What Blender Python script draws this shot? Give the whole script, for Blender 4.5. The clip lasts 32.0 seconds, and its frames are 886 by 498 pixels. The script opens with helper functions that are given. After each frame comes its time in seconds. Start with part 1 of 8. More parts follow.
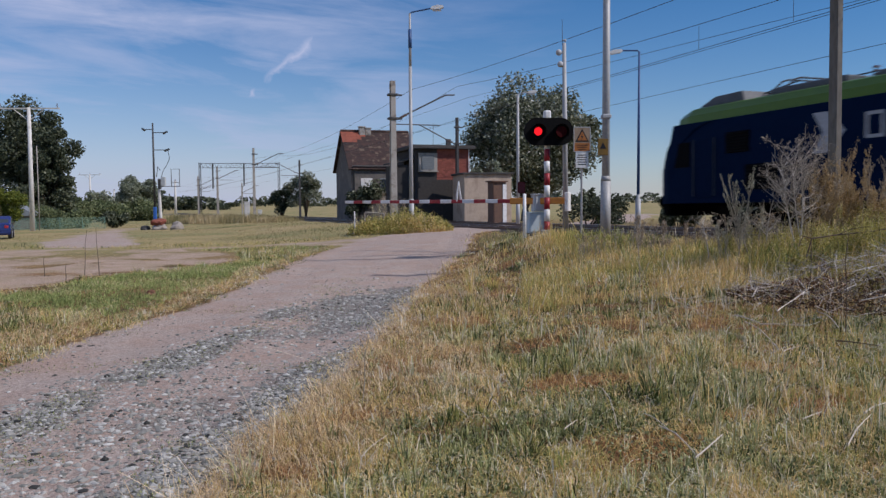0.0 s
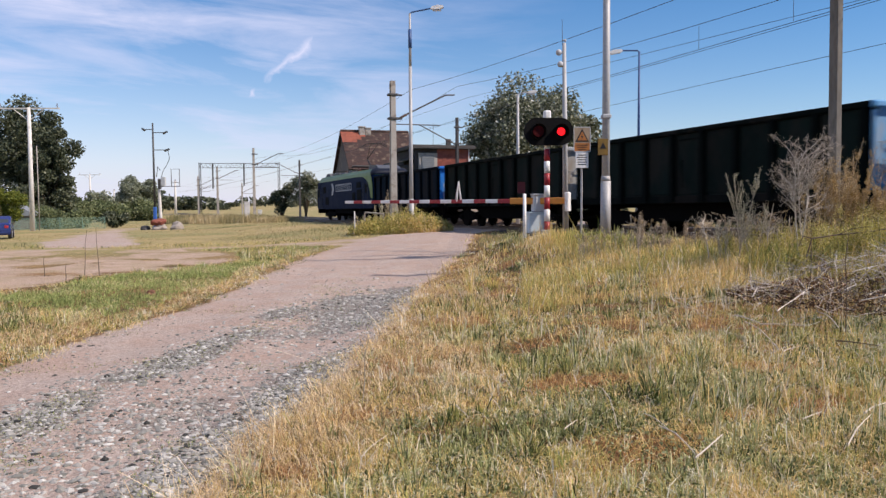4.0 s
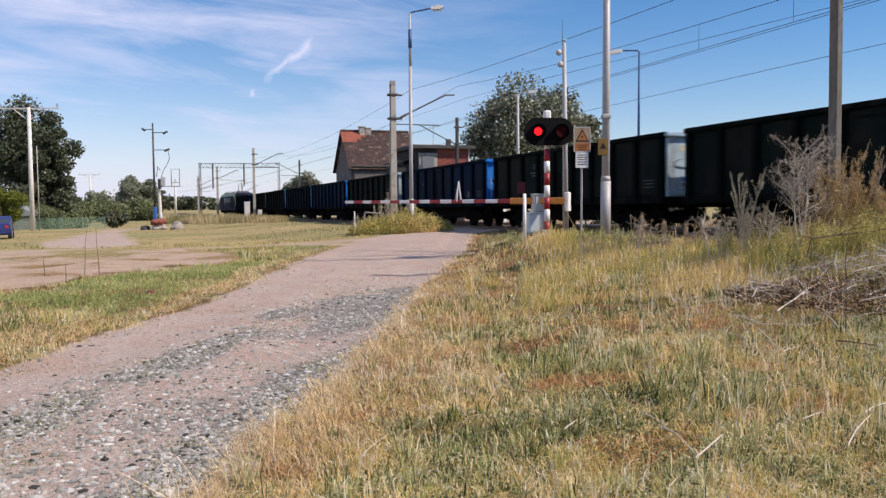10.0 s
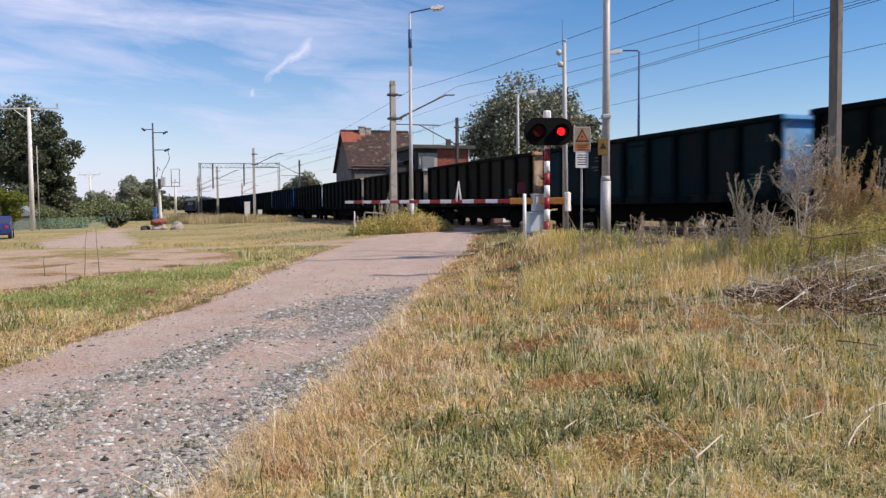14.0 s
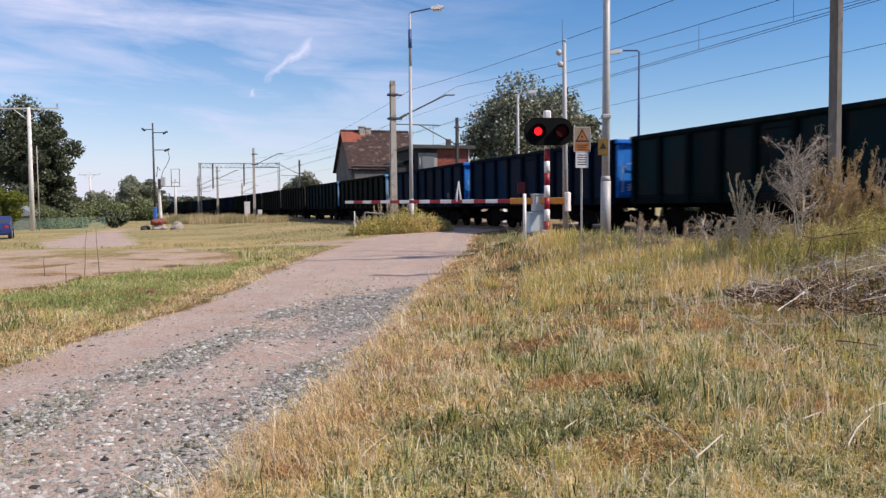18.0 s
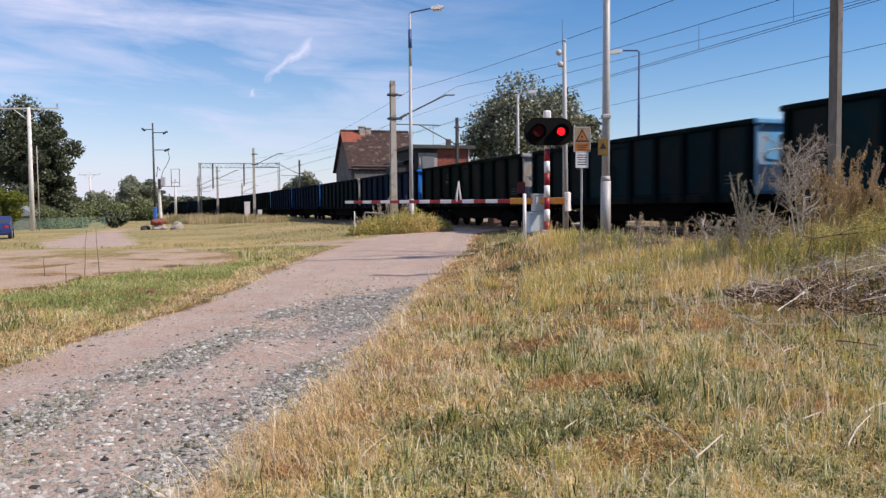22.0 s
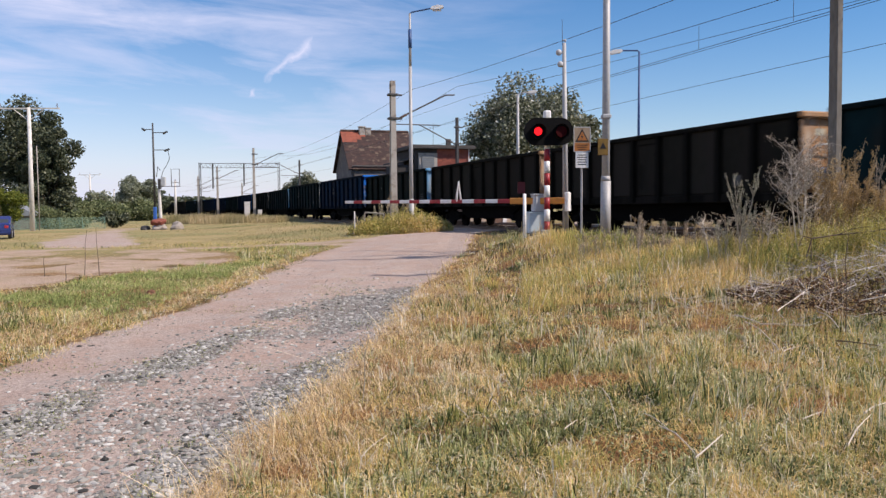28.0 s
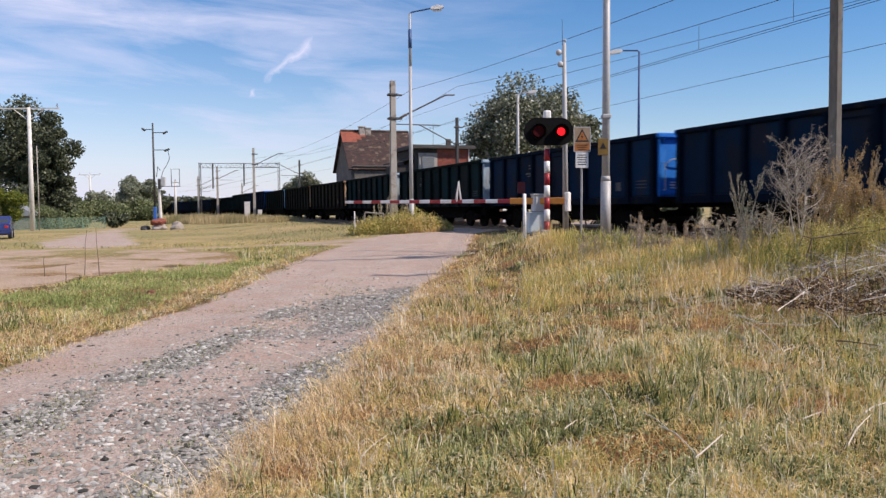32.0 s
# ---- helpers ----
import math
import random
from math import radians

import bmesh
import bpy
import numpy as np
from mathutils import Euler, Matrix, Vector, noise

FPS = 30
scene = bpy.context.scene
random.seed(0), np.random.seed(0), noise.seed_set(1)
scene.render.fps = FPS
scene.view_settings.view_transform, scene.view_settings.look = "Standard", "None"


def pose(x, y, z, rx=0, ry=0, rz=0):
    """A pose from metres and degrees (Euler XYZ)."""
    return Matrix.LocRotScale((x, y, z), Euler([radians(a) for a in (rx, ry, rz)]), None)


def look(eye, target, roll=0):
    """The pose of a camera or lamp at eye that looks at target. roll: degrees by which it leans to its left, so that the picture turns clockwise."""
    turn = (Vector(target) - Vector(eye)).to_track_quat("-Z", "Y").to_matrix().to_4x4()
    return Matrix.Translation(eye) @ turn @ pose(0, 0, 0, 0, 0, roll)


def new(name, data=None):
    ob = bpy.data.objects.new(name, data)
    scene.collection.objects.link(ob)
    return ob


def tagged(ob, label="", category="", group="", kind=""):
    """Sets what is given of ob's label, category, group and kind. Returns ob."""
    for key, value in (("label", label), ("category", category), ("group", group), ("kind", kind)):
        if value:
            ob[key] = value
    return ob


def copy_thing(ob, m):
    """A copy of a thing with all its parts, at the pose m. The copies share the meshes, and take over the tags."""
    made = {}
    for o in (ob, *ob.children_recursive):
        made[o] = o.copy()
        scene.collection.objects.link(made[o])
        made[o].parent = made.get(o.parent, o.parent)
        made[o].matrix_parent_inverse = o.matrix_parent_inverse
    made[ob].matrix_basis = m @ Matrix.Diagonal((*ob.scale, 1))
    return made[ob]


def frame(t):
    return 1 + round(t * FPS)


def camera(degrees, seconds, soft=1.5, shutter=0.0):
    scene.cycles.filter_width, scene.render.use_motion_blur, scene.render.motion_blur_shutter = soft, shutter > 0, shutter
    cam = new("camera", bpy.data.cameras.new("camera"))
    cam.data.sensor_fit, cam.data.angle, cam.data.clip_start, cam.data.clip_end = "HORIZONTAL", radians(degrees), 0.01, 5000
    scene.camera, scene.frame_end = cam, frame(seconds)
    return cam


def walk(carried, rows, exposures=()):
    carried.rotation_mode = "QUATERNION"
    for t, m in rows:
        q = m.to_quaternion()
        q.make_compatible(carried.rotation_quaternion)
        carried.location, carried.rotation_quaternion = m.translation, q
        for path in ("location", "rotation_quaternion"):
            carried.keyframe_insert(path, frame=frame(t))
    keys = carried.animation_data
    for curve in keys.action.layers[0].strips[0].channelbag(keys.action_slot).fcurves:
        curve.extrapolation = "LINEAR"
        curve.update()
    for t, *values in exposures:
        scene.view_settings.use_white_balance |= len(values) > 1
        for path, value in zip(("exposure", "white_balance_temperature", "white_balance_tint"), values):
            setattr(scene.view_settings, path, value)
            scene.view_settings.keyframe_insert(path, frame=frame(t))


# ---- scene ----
# A level crossing beside a railway: eye 1.5 m over a gravel road, looking along +y.
EYE = (0.0, 0.0, 1.5)
cam = camera(58.5, 32.0, soft=1.4, shutter=0.4)
VIEW = look(EYE, (0.0, 100.0, 1.5 - 6.0), roll=-0.4)
EXPOSURES = [(0.0, -0.52, 6150, 18), (0.6, -0.40, 6300, 18), (1.1, -0.18, 6550, 19), (1.6, -0.04, 6750, 20), (2.2, 0.06, 6850, 20), (3.5, 0.12, 6900, 20), (32.0, 0.12, 6900, 20)]
walk(cam, [(0.0, VIEW), (32.0, VIEW)], EXPOSURES)

# ---- light: a clear afternoon, the sun to the side of the line ----
SUN_EL, SUN_AZ = 43.5, 106.0
sun_dir = Vector((math.sin(radians(SUN_AZ)) * math.cos(radians(SUN_EL)), math.cos(radians(SUN_AZ)) * math.cos(radians(SUN_EL)), math.sin(radians(SUN_EL))))
sun = new("sun", bpy.data.lights.new("sun", "SUN"))
sun.data.energy, sun.data.angle, sun.data.color = 5.0, radians(0.53), (1.0, 0.94, 0.84)
sun.matrix_world = look(sun_dir * 200, (0, 0, 0))


def build_world():
    w = bpy.data.worlds.new("sky")
    scene.world = w
    w.use_nodes = True
    nt = w.node_tree
    nt.nodes.clear()
    n = nt.nodes.new
    L = nt.links.new
    sky = n("ShaderNodeTexSky")
    sky.sky_type, sky.sun_disc = "NISHITA", False
    sky.sun_elevation, sky.sun_rotation = radians(SUN_EL), radians(SUN_AZ)
    sky.altitude, sky.air_density, sky.dust_density, sky.ozone_density = 100, 1.0, 0.25, 4.5
    geo = n("ShaderNodeTexCoord")
    sep = n("ShaderNodeSeparateXYZ")
    L(geo.outputs["Generated"], sep.inputs[0])

    def m(op, a, b=None, c=None, clamp=False):
        q = n("ShaderNodeMath")
        q.operation, q.use_clamp = op, clamp
        for k, v in enumerate((a, b, c)):
            if v is None:
                continue
            if isinstance(v, (int, float)):
                q.inputs[k].default_value = v
            else:
                L(v, q.inputs[k])
        return q.outputs[0]

    up = m("MAXIMUM", sep.outputs[2], 0.0)
    az = m("ARCTAN2", sep.outputs[0], sep.outputs[1])
    comb = n("ShaderNodeCombineXYZ")
    L(m("ADD", m("MULTIPLY", az, 2.4), m("MULTIPLY", up, 2.2)), comb.inputs[0])
    L(m("ADD", m("MULTIPLY_ADD", up, 13.0, 3.7), m("MULTIPLY", az, 0.5)), comb.inputs[1])
    noise_a, noise_b = n("ShaderNodeTexNoise"), n("ShaderNodeTexNoise")
    for q, s, d, r, dist in ((noise_a, 1.5, 7, 0.60, 0.5), (noise_b, 0.55, 2, 0.5, 0.2)):
        q.inputs["Scale"].default_value, q.inputs["Detail"].default_value = s, d
        q.inputs["Roughness"].default_value, q.inputs["Distortion"].default_value = r, dist
        L(comb.outputs[0], q.inputs["Vector"])
    # thin cirrus, thicker away from the sun's side
    veil = m("MULTIPLY_ADD", noise_a.outputs[0], 3.4, -1.14)
    side = m("MULTIPLY_ADD", sep.outputs[0], -1.9, 0.42, clamp=True)
    cirrus = m("MULTIPLY", m("MULTIPLY", m("MINIMUM", m("MAXIMUM", veil, 0.0), 1.0), m("MULTIPLY_ADD", noise_b.outputs[0], 2.2, -0.27, clamp=True)), side)
    # an old vapour trail that has drifted apart
    du = m("DIVIDE", sep.outputs[0], m("MAXIMUM", sep.outputs[1], 0.01))
    dv = m("DIVIDE", sep.outputs[2], m("MAXIMUM", sep.outputs[1], 0.01))
    along = m("ADD", m("MULTIPLY", m("ADD", du, 0.187), 0.76), m("MULTIPLY", m("SUBTRACT", dv, 0.180), 0.65))
    across = m("SUBTRACT", m("MULTIPLY", m("SUBTRACT", dv, 0.180), 0.76), m("MULTIPLY", m("ADD", du, 0.187), 0.65))
    fray = n("ShaderNodeTexNoise")
    fray.inputs["Scale"].default_value, fray.inputs["Detail"].default_value = 34.0, 5
    L(geo.outputs["Generated"], fray.inputs["Vector"])
    wob = m("ADD", across, m("MULTIPLY_ADD", fray.outputs[0], 0.032, -0.016))
    wide = m("MULTIPLY_ADD", along, 0.13, 0.0115)
    ridge = m("SUBTRACT", 1.0, m("DIVIDE", m("ABSOLUTE", wob), m("MAXIMUM", wide, 0.0035)), clamp=True)
    length = m("SUBTRACT", 1.0, m("POWER", m("DIVIDE", m("ABSOLUTE", along), 0.050), 4.0), clamp=True)
    scrap = m("SUBTRACT", 1.0, m("DIVIDE", m("ADD", m("ABSOLUTE", m("ADD", along, 0.066)), m("ABSOLUTE", wob)), 0.011), clamp=True)
    trail = m("MULTIPLY", m("MULTIPLY", m("MAXIMUM", m("MULTIPLY", ridge, length), scrap), m("MULTIPLY_ADD", fray.outputs[0], 2.6, -0.30, clamp=True)), 0.98)
    # low haze over the horizon, whiter away from the sun's side
    thick = m("MULTIPLY_ADD", sep.outputs[0], -0.75, 0.56)
    haze = m("MULTIPLY", m("POWER", m("SUBTRACT", 1.0, up, clamp=True), 9.0), thick)
    cover = m("MAXIMUM", m("MAXIMUM", m("MULTIPLY", cirrus, 0.98), trail), haze)
    mix = n("ShaderNodeMix")
    mix.data_type = "RGBA"
    L(cover, mix.inputs["Factor"])
    hs = n("ShaderNodeHueSaturation")
    hs.inputs["Saturation"].default_value = 1.32
    L(sky.outputs[0], hs.inputs["Color"])
    L(hs.outputs[0], mix.inputs["A"])
    mix.inputs["B"].default_value = (5.1, 5.85, 7.7, 1)
    bg = n("ShaderNodeBackground")
    bg.inputs["Strength"].default_value = 0.122
    L(mix.outputs["Result"], bg.inputs[0])
    L(bg.outputs[0], n("ShaderNodeOutputWorld").inputs[0])


build_world()


# ---- materials ----
def mat(name, c1, c2=None, scale=6.0, rough=0.8, metal=0.0, bump=0.15, c3=None, wear=0.35, wear_scale=1.3, spec=0.4, stretch=(1, 1, 1), var=0.0, detail=6):
    """Two colours broken up by a fine noise, a third by a coarse one, with fine relief. var: how far pieces differ from one another."""
    mt = bpy.data.materials.new(name)
    mt.use_nodes = True
    nt = mt.node_tree
    b = nt.nodes["Principled BSDF"]
    n, L = nt.nodes.new, nt.links.new
    tc = n("ShaderNodeTexCoord")
    mp = n("ShaderNodeMapping")
    mp.inputs["Scale"].default_value = stretch
    L(tc.outputs["Object"], mp.inputs[0])
    if var:
        # pieces on one mesh each take another stretch of the pattern
        who, shift = n("ShaderNodeObjectInfo"), n("ShaderNodeVectorMath")
        shift.operation = "MULTIPLY_ADD"
        L(who.outputs["Random"], shift.inputs[0])
        shift.inputs[1].default_value = (37.0, 53.0, 71.0)
        L(tc.outputs["Object"], shift.inputs[2])
        L(shift.outputs[0], mp.inputs[0])
    fine, coarse = n("ShaderNodeTexNoise"), n("ShaderNodeTexNoise")
    for q, s in ((fine, scale), (coarse, wear_scale)):
        q.inputs["Scale"].default_value, q.inputs["Detail"].default_value, q.inputs["Roughness"].default_value = s, detail, 0.62
        L(mp.outputs[0], q.inputs["Vector"])
    c2 = c2 or tuple(v * 0.72 for v in c1)
    r1 = n("ShaderNodeValToRGB")
    r1.color_ramp.elements[0].position, r1.color_ramp.elements[1].position = 0.33, 0.67
    r1.color_ramp.elements[0].color, r1.color_ramp.elements[1].color = (*c2, 1), (*c1, 1)
    L(fine.outputs[0], r1.inputs[0])
    col = r1.outputs[0]
    if c3:
        r2 = n("ShaderNodeValToRGB")
        r2.color_ramp.elements[0].position, r2.color_ramp.elements[1].position = 0.62 - wear * 0.35, 0.70 - wear * 0.25
        L(coarse.outputs[0], r2.inputs[0])
        mx = n("ShaderNodeMix")
        mx.data_type = "RGBA"
        L(r2.outputs[0], mx.inputs["Factor"])
        L(col, mx.inputs["A"])
        mx.inputs["B"].default_value = (*c3, 1)
        col = mx.outputs["Result"]
    if var:
        oi = n("ShaderNodeObjectInfo")
        hs = n("ShaderNodeHueSaturation")
        mr = n("ShaderNodeMapRange")
        mr.inputs["To Min"].default_value, mr.inputs["To Max"].default_value = 1 - var, 1 + var
        L(oi.outputs["Random"], mr.inputs[0])
        L(mr.outputs[0], hs.inputs["Value"])
        L(col, hs.inputs["Color"])
        col = hs.outputs[0]
    L(col, b.inputs["Base Color"])
    rr = n("ShaderNodeMapRange")
    rr.inputs["To Min"].default_value, rr.inputs["To Max"].default_value = max(0.05, rough - 0.14), min(1, rough + 0.1)
    L(coarse.outputs[0], rr.inputs[0])
    L(rr.outputs[0], b.inputs["Roughness"])
    b.inputs["Metallic"].default_value = metal
    b.inputs["Specular IOR Level"].default_value = spec
    if bump:
        bp = n("ShaderNodeBump")
        bp.inputs["Strength"].default_value, bp.inputs["Distance"].default_value = bump, 0.02
        L(fine.outputs[0], bp.inputs["Height"])
        L(bp.outputs[0], b.inputs["Normal"])
    return mt


def glow(name, colour, strength):
    mt = bpy.data.materials.new(name)
    mt.use_nodes = True
    b = mt.node_tree.nodes["Principled BSDF"]
    b.inputs["Base Color"].default_value = (*colour, 1)
    b.inputs["Emission Color"].default_value = (*colour, 1)
    b.inputs["Emission Strength"].default_value = strength
    return mt


def glass(name, tint=(0.03, 0.04, 0.05)):
    mt = bpy.data.materials.new(name)
    mt.use_nodes = True
    b = mt.node_tree.nodes["Principled BSDF"]
    b.inputs["Base Color"].default_value = (*tint, 1)
    b.inputs["Roughness"].default_value = 0.06
    b.inputs["Specular IOR Level"].default_value = 0.45
    return mt


def tinted(name, stops, rough=0.75, trans=0.0, spec=0.25):
    """Blades and leaves: the colour runs through the stops by the piece's own tint."""
    mt = bpy.data.materials.new(name)
    mt.use_nodes = True
    nt = mt.node_tree
    b = nt.nodes["Principled BSDF"]
    at = nt.nodes.new("ShaderNodeAttribute")
    at.attribute_name = "tint"
    r = nt.nodes.new("ShaderNodeValToRGB")
    el = r.color_ramp.elements
    while len(el) < len(stops):
        el.new(0.5)
    for e, (p, c) in zip(el, stops):
        e.position, e.color = p, (*c, 1)
    nt.links.new(at.outputs["Fac"], r.inputs[0])
    nt.links.new(r.outputs[0], b.inputs["Base Color"])
    b.inputs["Roughness"].default_value = rough
    b.inputs["Specular IOR Level"].default_value = spec
    if trans:
        tr = nt.nodes.new("ShaderNodeBsdfTranslucent")
        nt.links.new(r.outputs[0], tr.inputs[0])
        mx = nt.nodes.new("ShaderNodeMixShader")
        mx.inputs[0].default_value = trans
        nt.links.new(b.outputs[0], mx.inputs[1])
        nt.links.new(tr.outputs[0], mx.inputs[2])
        nt.links.new(mx.outputs[0], nt.nodes["Material Output"].inputs[0])
    return mt


M_CONC = mat("concrete", (0.40, 0.37, 0.33), (0.29, 0.27, 0.24), 14, 0.9, c3=(0.22, 0.19, 0.16), wear=0.3, wear_scale=2.0)
M_CONC_W = mat("pale_concrete", (0.66, 0.64, 0.60), (0.55, 0.53, 0.50), 10, 0.9, c3=(0.45, 0.43, 0.40), wear=0.25)
M_POLE_D = mat("weathered_concrete", (0.19, 0.175, 0.15), (0.12, 0.11, 0.092), 9, 0.9, c3=(0.075, 0.07, 0.058), wear=0.3, stretch=(1, 1, 0.3))
M_GALV = mat("galvanised_steel", (0.43, 0.43, 0.42), (0.34, 0.34, 0.34), 18, 0.6, metal=0.15, bump=0.05, c3=(0.33, 0.32, 0.30), wear=0.3)
M_STEEL_D = mat("dark_steel", (0.09, 0.085, 0.08), (0.05, 0.05, 0.05), 14, 0.6, metal=0.4, bump=0.08)
M_BLUEPOLE = mat("blue_painted_steel", (0.045, 0.10, 0.24), (0.035, 0.08, 0.19), 12, 0.55, bump=0.05, c3=(0.2, 0.2, 0.2), wear=0.12)
M_BLUEBASE = mat("bright_blue_paint", (0.04, 0.15, 0.50), (0.03, 0.12, 0.4), 12, 0.6, bump=0.05)
M_WHITE = mat("white_paint", (0.80, 0.79, 0.76), (0.72, 0.71, 0.68), 12, 0.55, bump=0.04, c3=(0.55, 0.52, 0.47), wear=0.2, wear_scale=5)
M_RED = mat("red_paint", (0.36, 0.022, 0.03), (0.28, 0.02, 0.026), 12, 0.5, bump=0.04, c3=(0.33, 0.08, 0.06), wear=0.2, wear_scale=5)
M_ORANGE = mat("orange_paint", (0.66, 0.27, 0.035), (0.56, 0.22, 0.03), 10, 0.5, bump=0.04)
M_BLACK = mat("black_paint", (0.016, 0.016, 0.017), (0.01, 0.01, 0.011), 10, 0.55, bump=0.04)
M_GREYBOX = mat("grey_cabinet_paint", (0.52, 0.54, 0.55), (0.45, 0.47, 0.48), 9, 0.5, bump=0.03, c3=(0.36, 0.36, 0.34), wear=0.2)
M_PALEBOX = mat("pale_blue_cabinet_paint", (0.55, 0.64, 0.67), (0.48, 0.57, 0.60), 9, 0.5, bump=0.03)
M_RUBBER = mat("black_rubber", (0.02, 0.02, 0.02), (0.014, 0.014, 0.014), 20, 0.85)
M_CERAMIC = mat("brown_insulator", (0.12, 0.05, 0.03), None, 8, 0.3)
M_LENS_ON = glow("lit_red_lens", (1.0, 0.010, 0.012), 1.5)
M_LENS_OFF = mat("dark_red_lens", (0.055, 0.003, 0.004), None, 5, 0.7, bump=0, spec=0.1)
M_LAMPGLASS = mat("lamp_diffuser", (0.80, 0.81, 0.80), (0.74, 0.75, 0.75), 5, 0.3, bump=0)
M_GLASS = glass("window_glass")
M_WIRE = mat("copper_wire", (0.07, 0.06, 0.055), None, 10, 0.6, metal=0.3, bump=0)
M_RUST = mat("rusty_steel", (0.20, 0.09, 0.045), (0.11, 0.055, 0.035), 16, 0.85, bump=0.2)
M_RAIL = mat("rail_steel", (0.20, 0.13, 0.09), (0.12, 0.08, 0.06), 14, 0.55, metal=0.5)
M_RAILTOP = mat("polished_rail", (0.55, 0.54, 0.52), (0.45, 0.44, 0.43), 14, 0.28, metal=0.9, bump=0.02)
M_SLEEPER = mat("concrete_sleeper", (0.34, 0.31, 0.27), (0.24, 0.22, 0.19), 10, 0.9, var=0.15)
M_TRUNK = mat("bark", (0.10, 0.075, 0.05), (0.05, 0.04, 0.03), 8, 0.95, bump=0.6, stretch=(1, 1, 0.3))


# ---- building helpers ----
def part(name, bm, material, parent, label=""):
    me = bpy.data.meshes.new(name)
    bm.to_mesh(me)
    bm.free()
    me.materials.append(material)
    ob = new(name, me)
    ob.parent = parent
    if label:
        ob["label"] = label
    return ob


def same_part(src, parent, m, material=None):
    """Another object on the same mesh."""
    ob = new(src.name.split(".")[0], src.data)
    ob.parent, ob.matrix_basis = parent, m
    if material:
        ob.material_slots[0].link = "OBJECT"
        ob.material_slots[0].material = material
    return ob


def thing(name, m, label, category, group="", kind=""):
    ob = new(name)
    ob.empty_display_size = 0.2
    ob.matrix_basis = m
    return tagged(ob, label, category, group, kind)


def box(bm, c, s, rz=0.0, bevel=0.0, rx=0.0, ry=0.0):
    made = bmesh.ops.create_cube(bm, size=1.0, matrix=Matrix.LocRotScale(c, Euler((radians(rx), radians(ry), radians(rz))), s))
    if bevel:
        edges = list({e for v in made["verts"] for e in v.link_edges})
        bmesh.ops.bevel(bm, geom=edges, offset=bevel, segments=1, profile=0.5, affect="EDGES")
    return bm


def tube(bm, a, b, r0, r1=None, seg=8, caps=True):
    a, b = Vector(a), Vector(b)
    d = b - a
    q = d.to_track_quat("Z", "Y").to_matrix().to_4x4()
    bmesh.ops.create_cone(bm, cap_ends=caps, cap_tris=False, segments=seg, radius1=r0, radius2=r0 if r1 is None else r1,
                          depth=d.length, matrix=Matrix.Translation((a + b) / 2) @ q)
    return bm


def chain(bm, pts, r, seg=6, r1=None):
    """One continuous bent tube through the points."""
    pts = [Vector(p) for p in pts]
    n = len(pts)
    rings, last = [], None
    for i, p in enumerate(pts):
        d = (pts[min(i + 1, n - 1)] - pts[max(i - 1, 0)]).normalized()
        if last is None:
            last = d.orthogonal().normalized()
        u = (last - d * last.dot(d)).normalized()
        last = u
        w = d.cross(u)
        rr = r if r1 is None else r + (r1 - r) * i / (n - 1)
        rings.append([bm.verts.new(p + (u * math.cos(2 * math.pi * k / seg) + w * math.sin(2 * math.pi * k / seg)) * rr) for k in range(seg)])
    for a, b in zip(rings, rings[1:]):
        for k in range(seg):
            bm.faces.new((a[k], a[(k + 1) % seg], b[(k + 1) % seg], b[k]))
    bm.faces.new(rings[0][::-1])
    bm.faces.new(rings[-1])
    return bm


def prism(bm, outline, y0, y1, m=None):
    """An outline in x and z, drawn out from y0 to y1."""
    f, b = [], []
    for x, z in outline:
        f.append(bm.verts.new((x, y0, z)))
        b.append(bm.verts.new((x, y1, z)))
    n = len(outline)
    bm.faces.new(f)
    bm.faces.new(b[::-1])
    for i in range(n):
        j = (i + 1) % n
        bm.faces.new((f[j], f[i], b[i], b[j]))
    bmesh.ops.recalc_face_normals(bm, faces=bm.faces)
    if m is not None:
        bmesh.ops.transform(bm, matrix=m, verts=bm.verts)
    return bm


def shade(ob, smooth=True):
    for p in ob.data.polygons:
        p.use_smooth = smooth
    return ob


def sheet(name, verts, faces, material, tint=None, smooth=False):
    """A large mesh from arrays: verts n x 3, faces n x k (k fixed)."""
    verts, faces = np.asarray(verts, np.float32), np.asarray(faces, np.int32)
    me = bpy.data.meshes.new(name)
    me.vertices.add(len(verts))
    me.vertices.foreach_set("co", verts.ravel())
    n, k = faces.shape
    me.loops.add(n * k)
    me.loops.foreach_set("vertex_index", faces.ravel())
    me.polygons.add(n)
    me.polygons.foreach_set("loop_start", np.arange(0, n * k, k, dtype=np.int32))
    me.polygons.foreach_set("use_smooth", np.full(n, smooth))
    me.update(calc_edges=True)
    if tint is not None:
        at = me.attributes.new("tint", "FLOAT", "POINT")
        at.data.foreach_set("value", np.asarray(tint, np.float32).ravel())
    me.materials.append(material)
    return me


# ---- the line of the railway ----
TH, SX, SY = 0.36523, 8.02, 27.05
GRADE_S = np.arange(-460.0, 620.0, 0.5)


def line_table():
    s = GRADE_S
    c = np.clip(s, 0, 330)
    a = TH - 9.7e-5 * c + 3.627e-6 * c * c
    dx, dy = -np.sin(a), np.cos(a)
    i = int(np.argmin(abs(s)))
    x, y = np.cumsum(dx) * 0.5, np.cumsum(dy) * 0.5
    x, y = x - x[i] + SX, y - y[i] + SY
    u = np.clip(s, -25, 130)
    w = np.clip(s - 130, 0, 240)
    z = 0.37 - 0.0097 * u - 0.0097 * (w - w * w / 480)
    return x, y, z, a


LX, LY, LZ, LA = line_table()


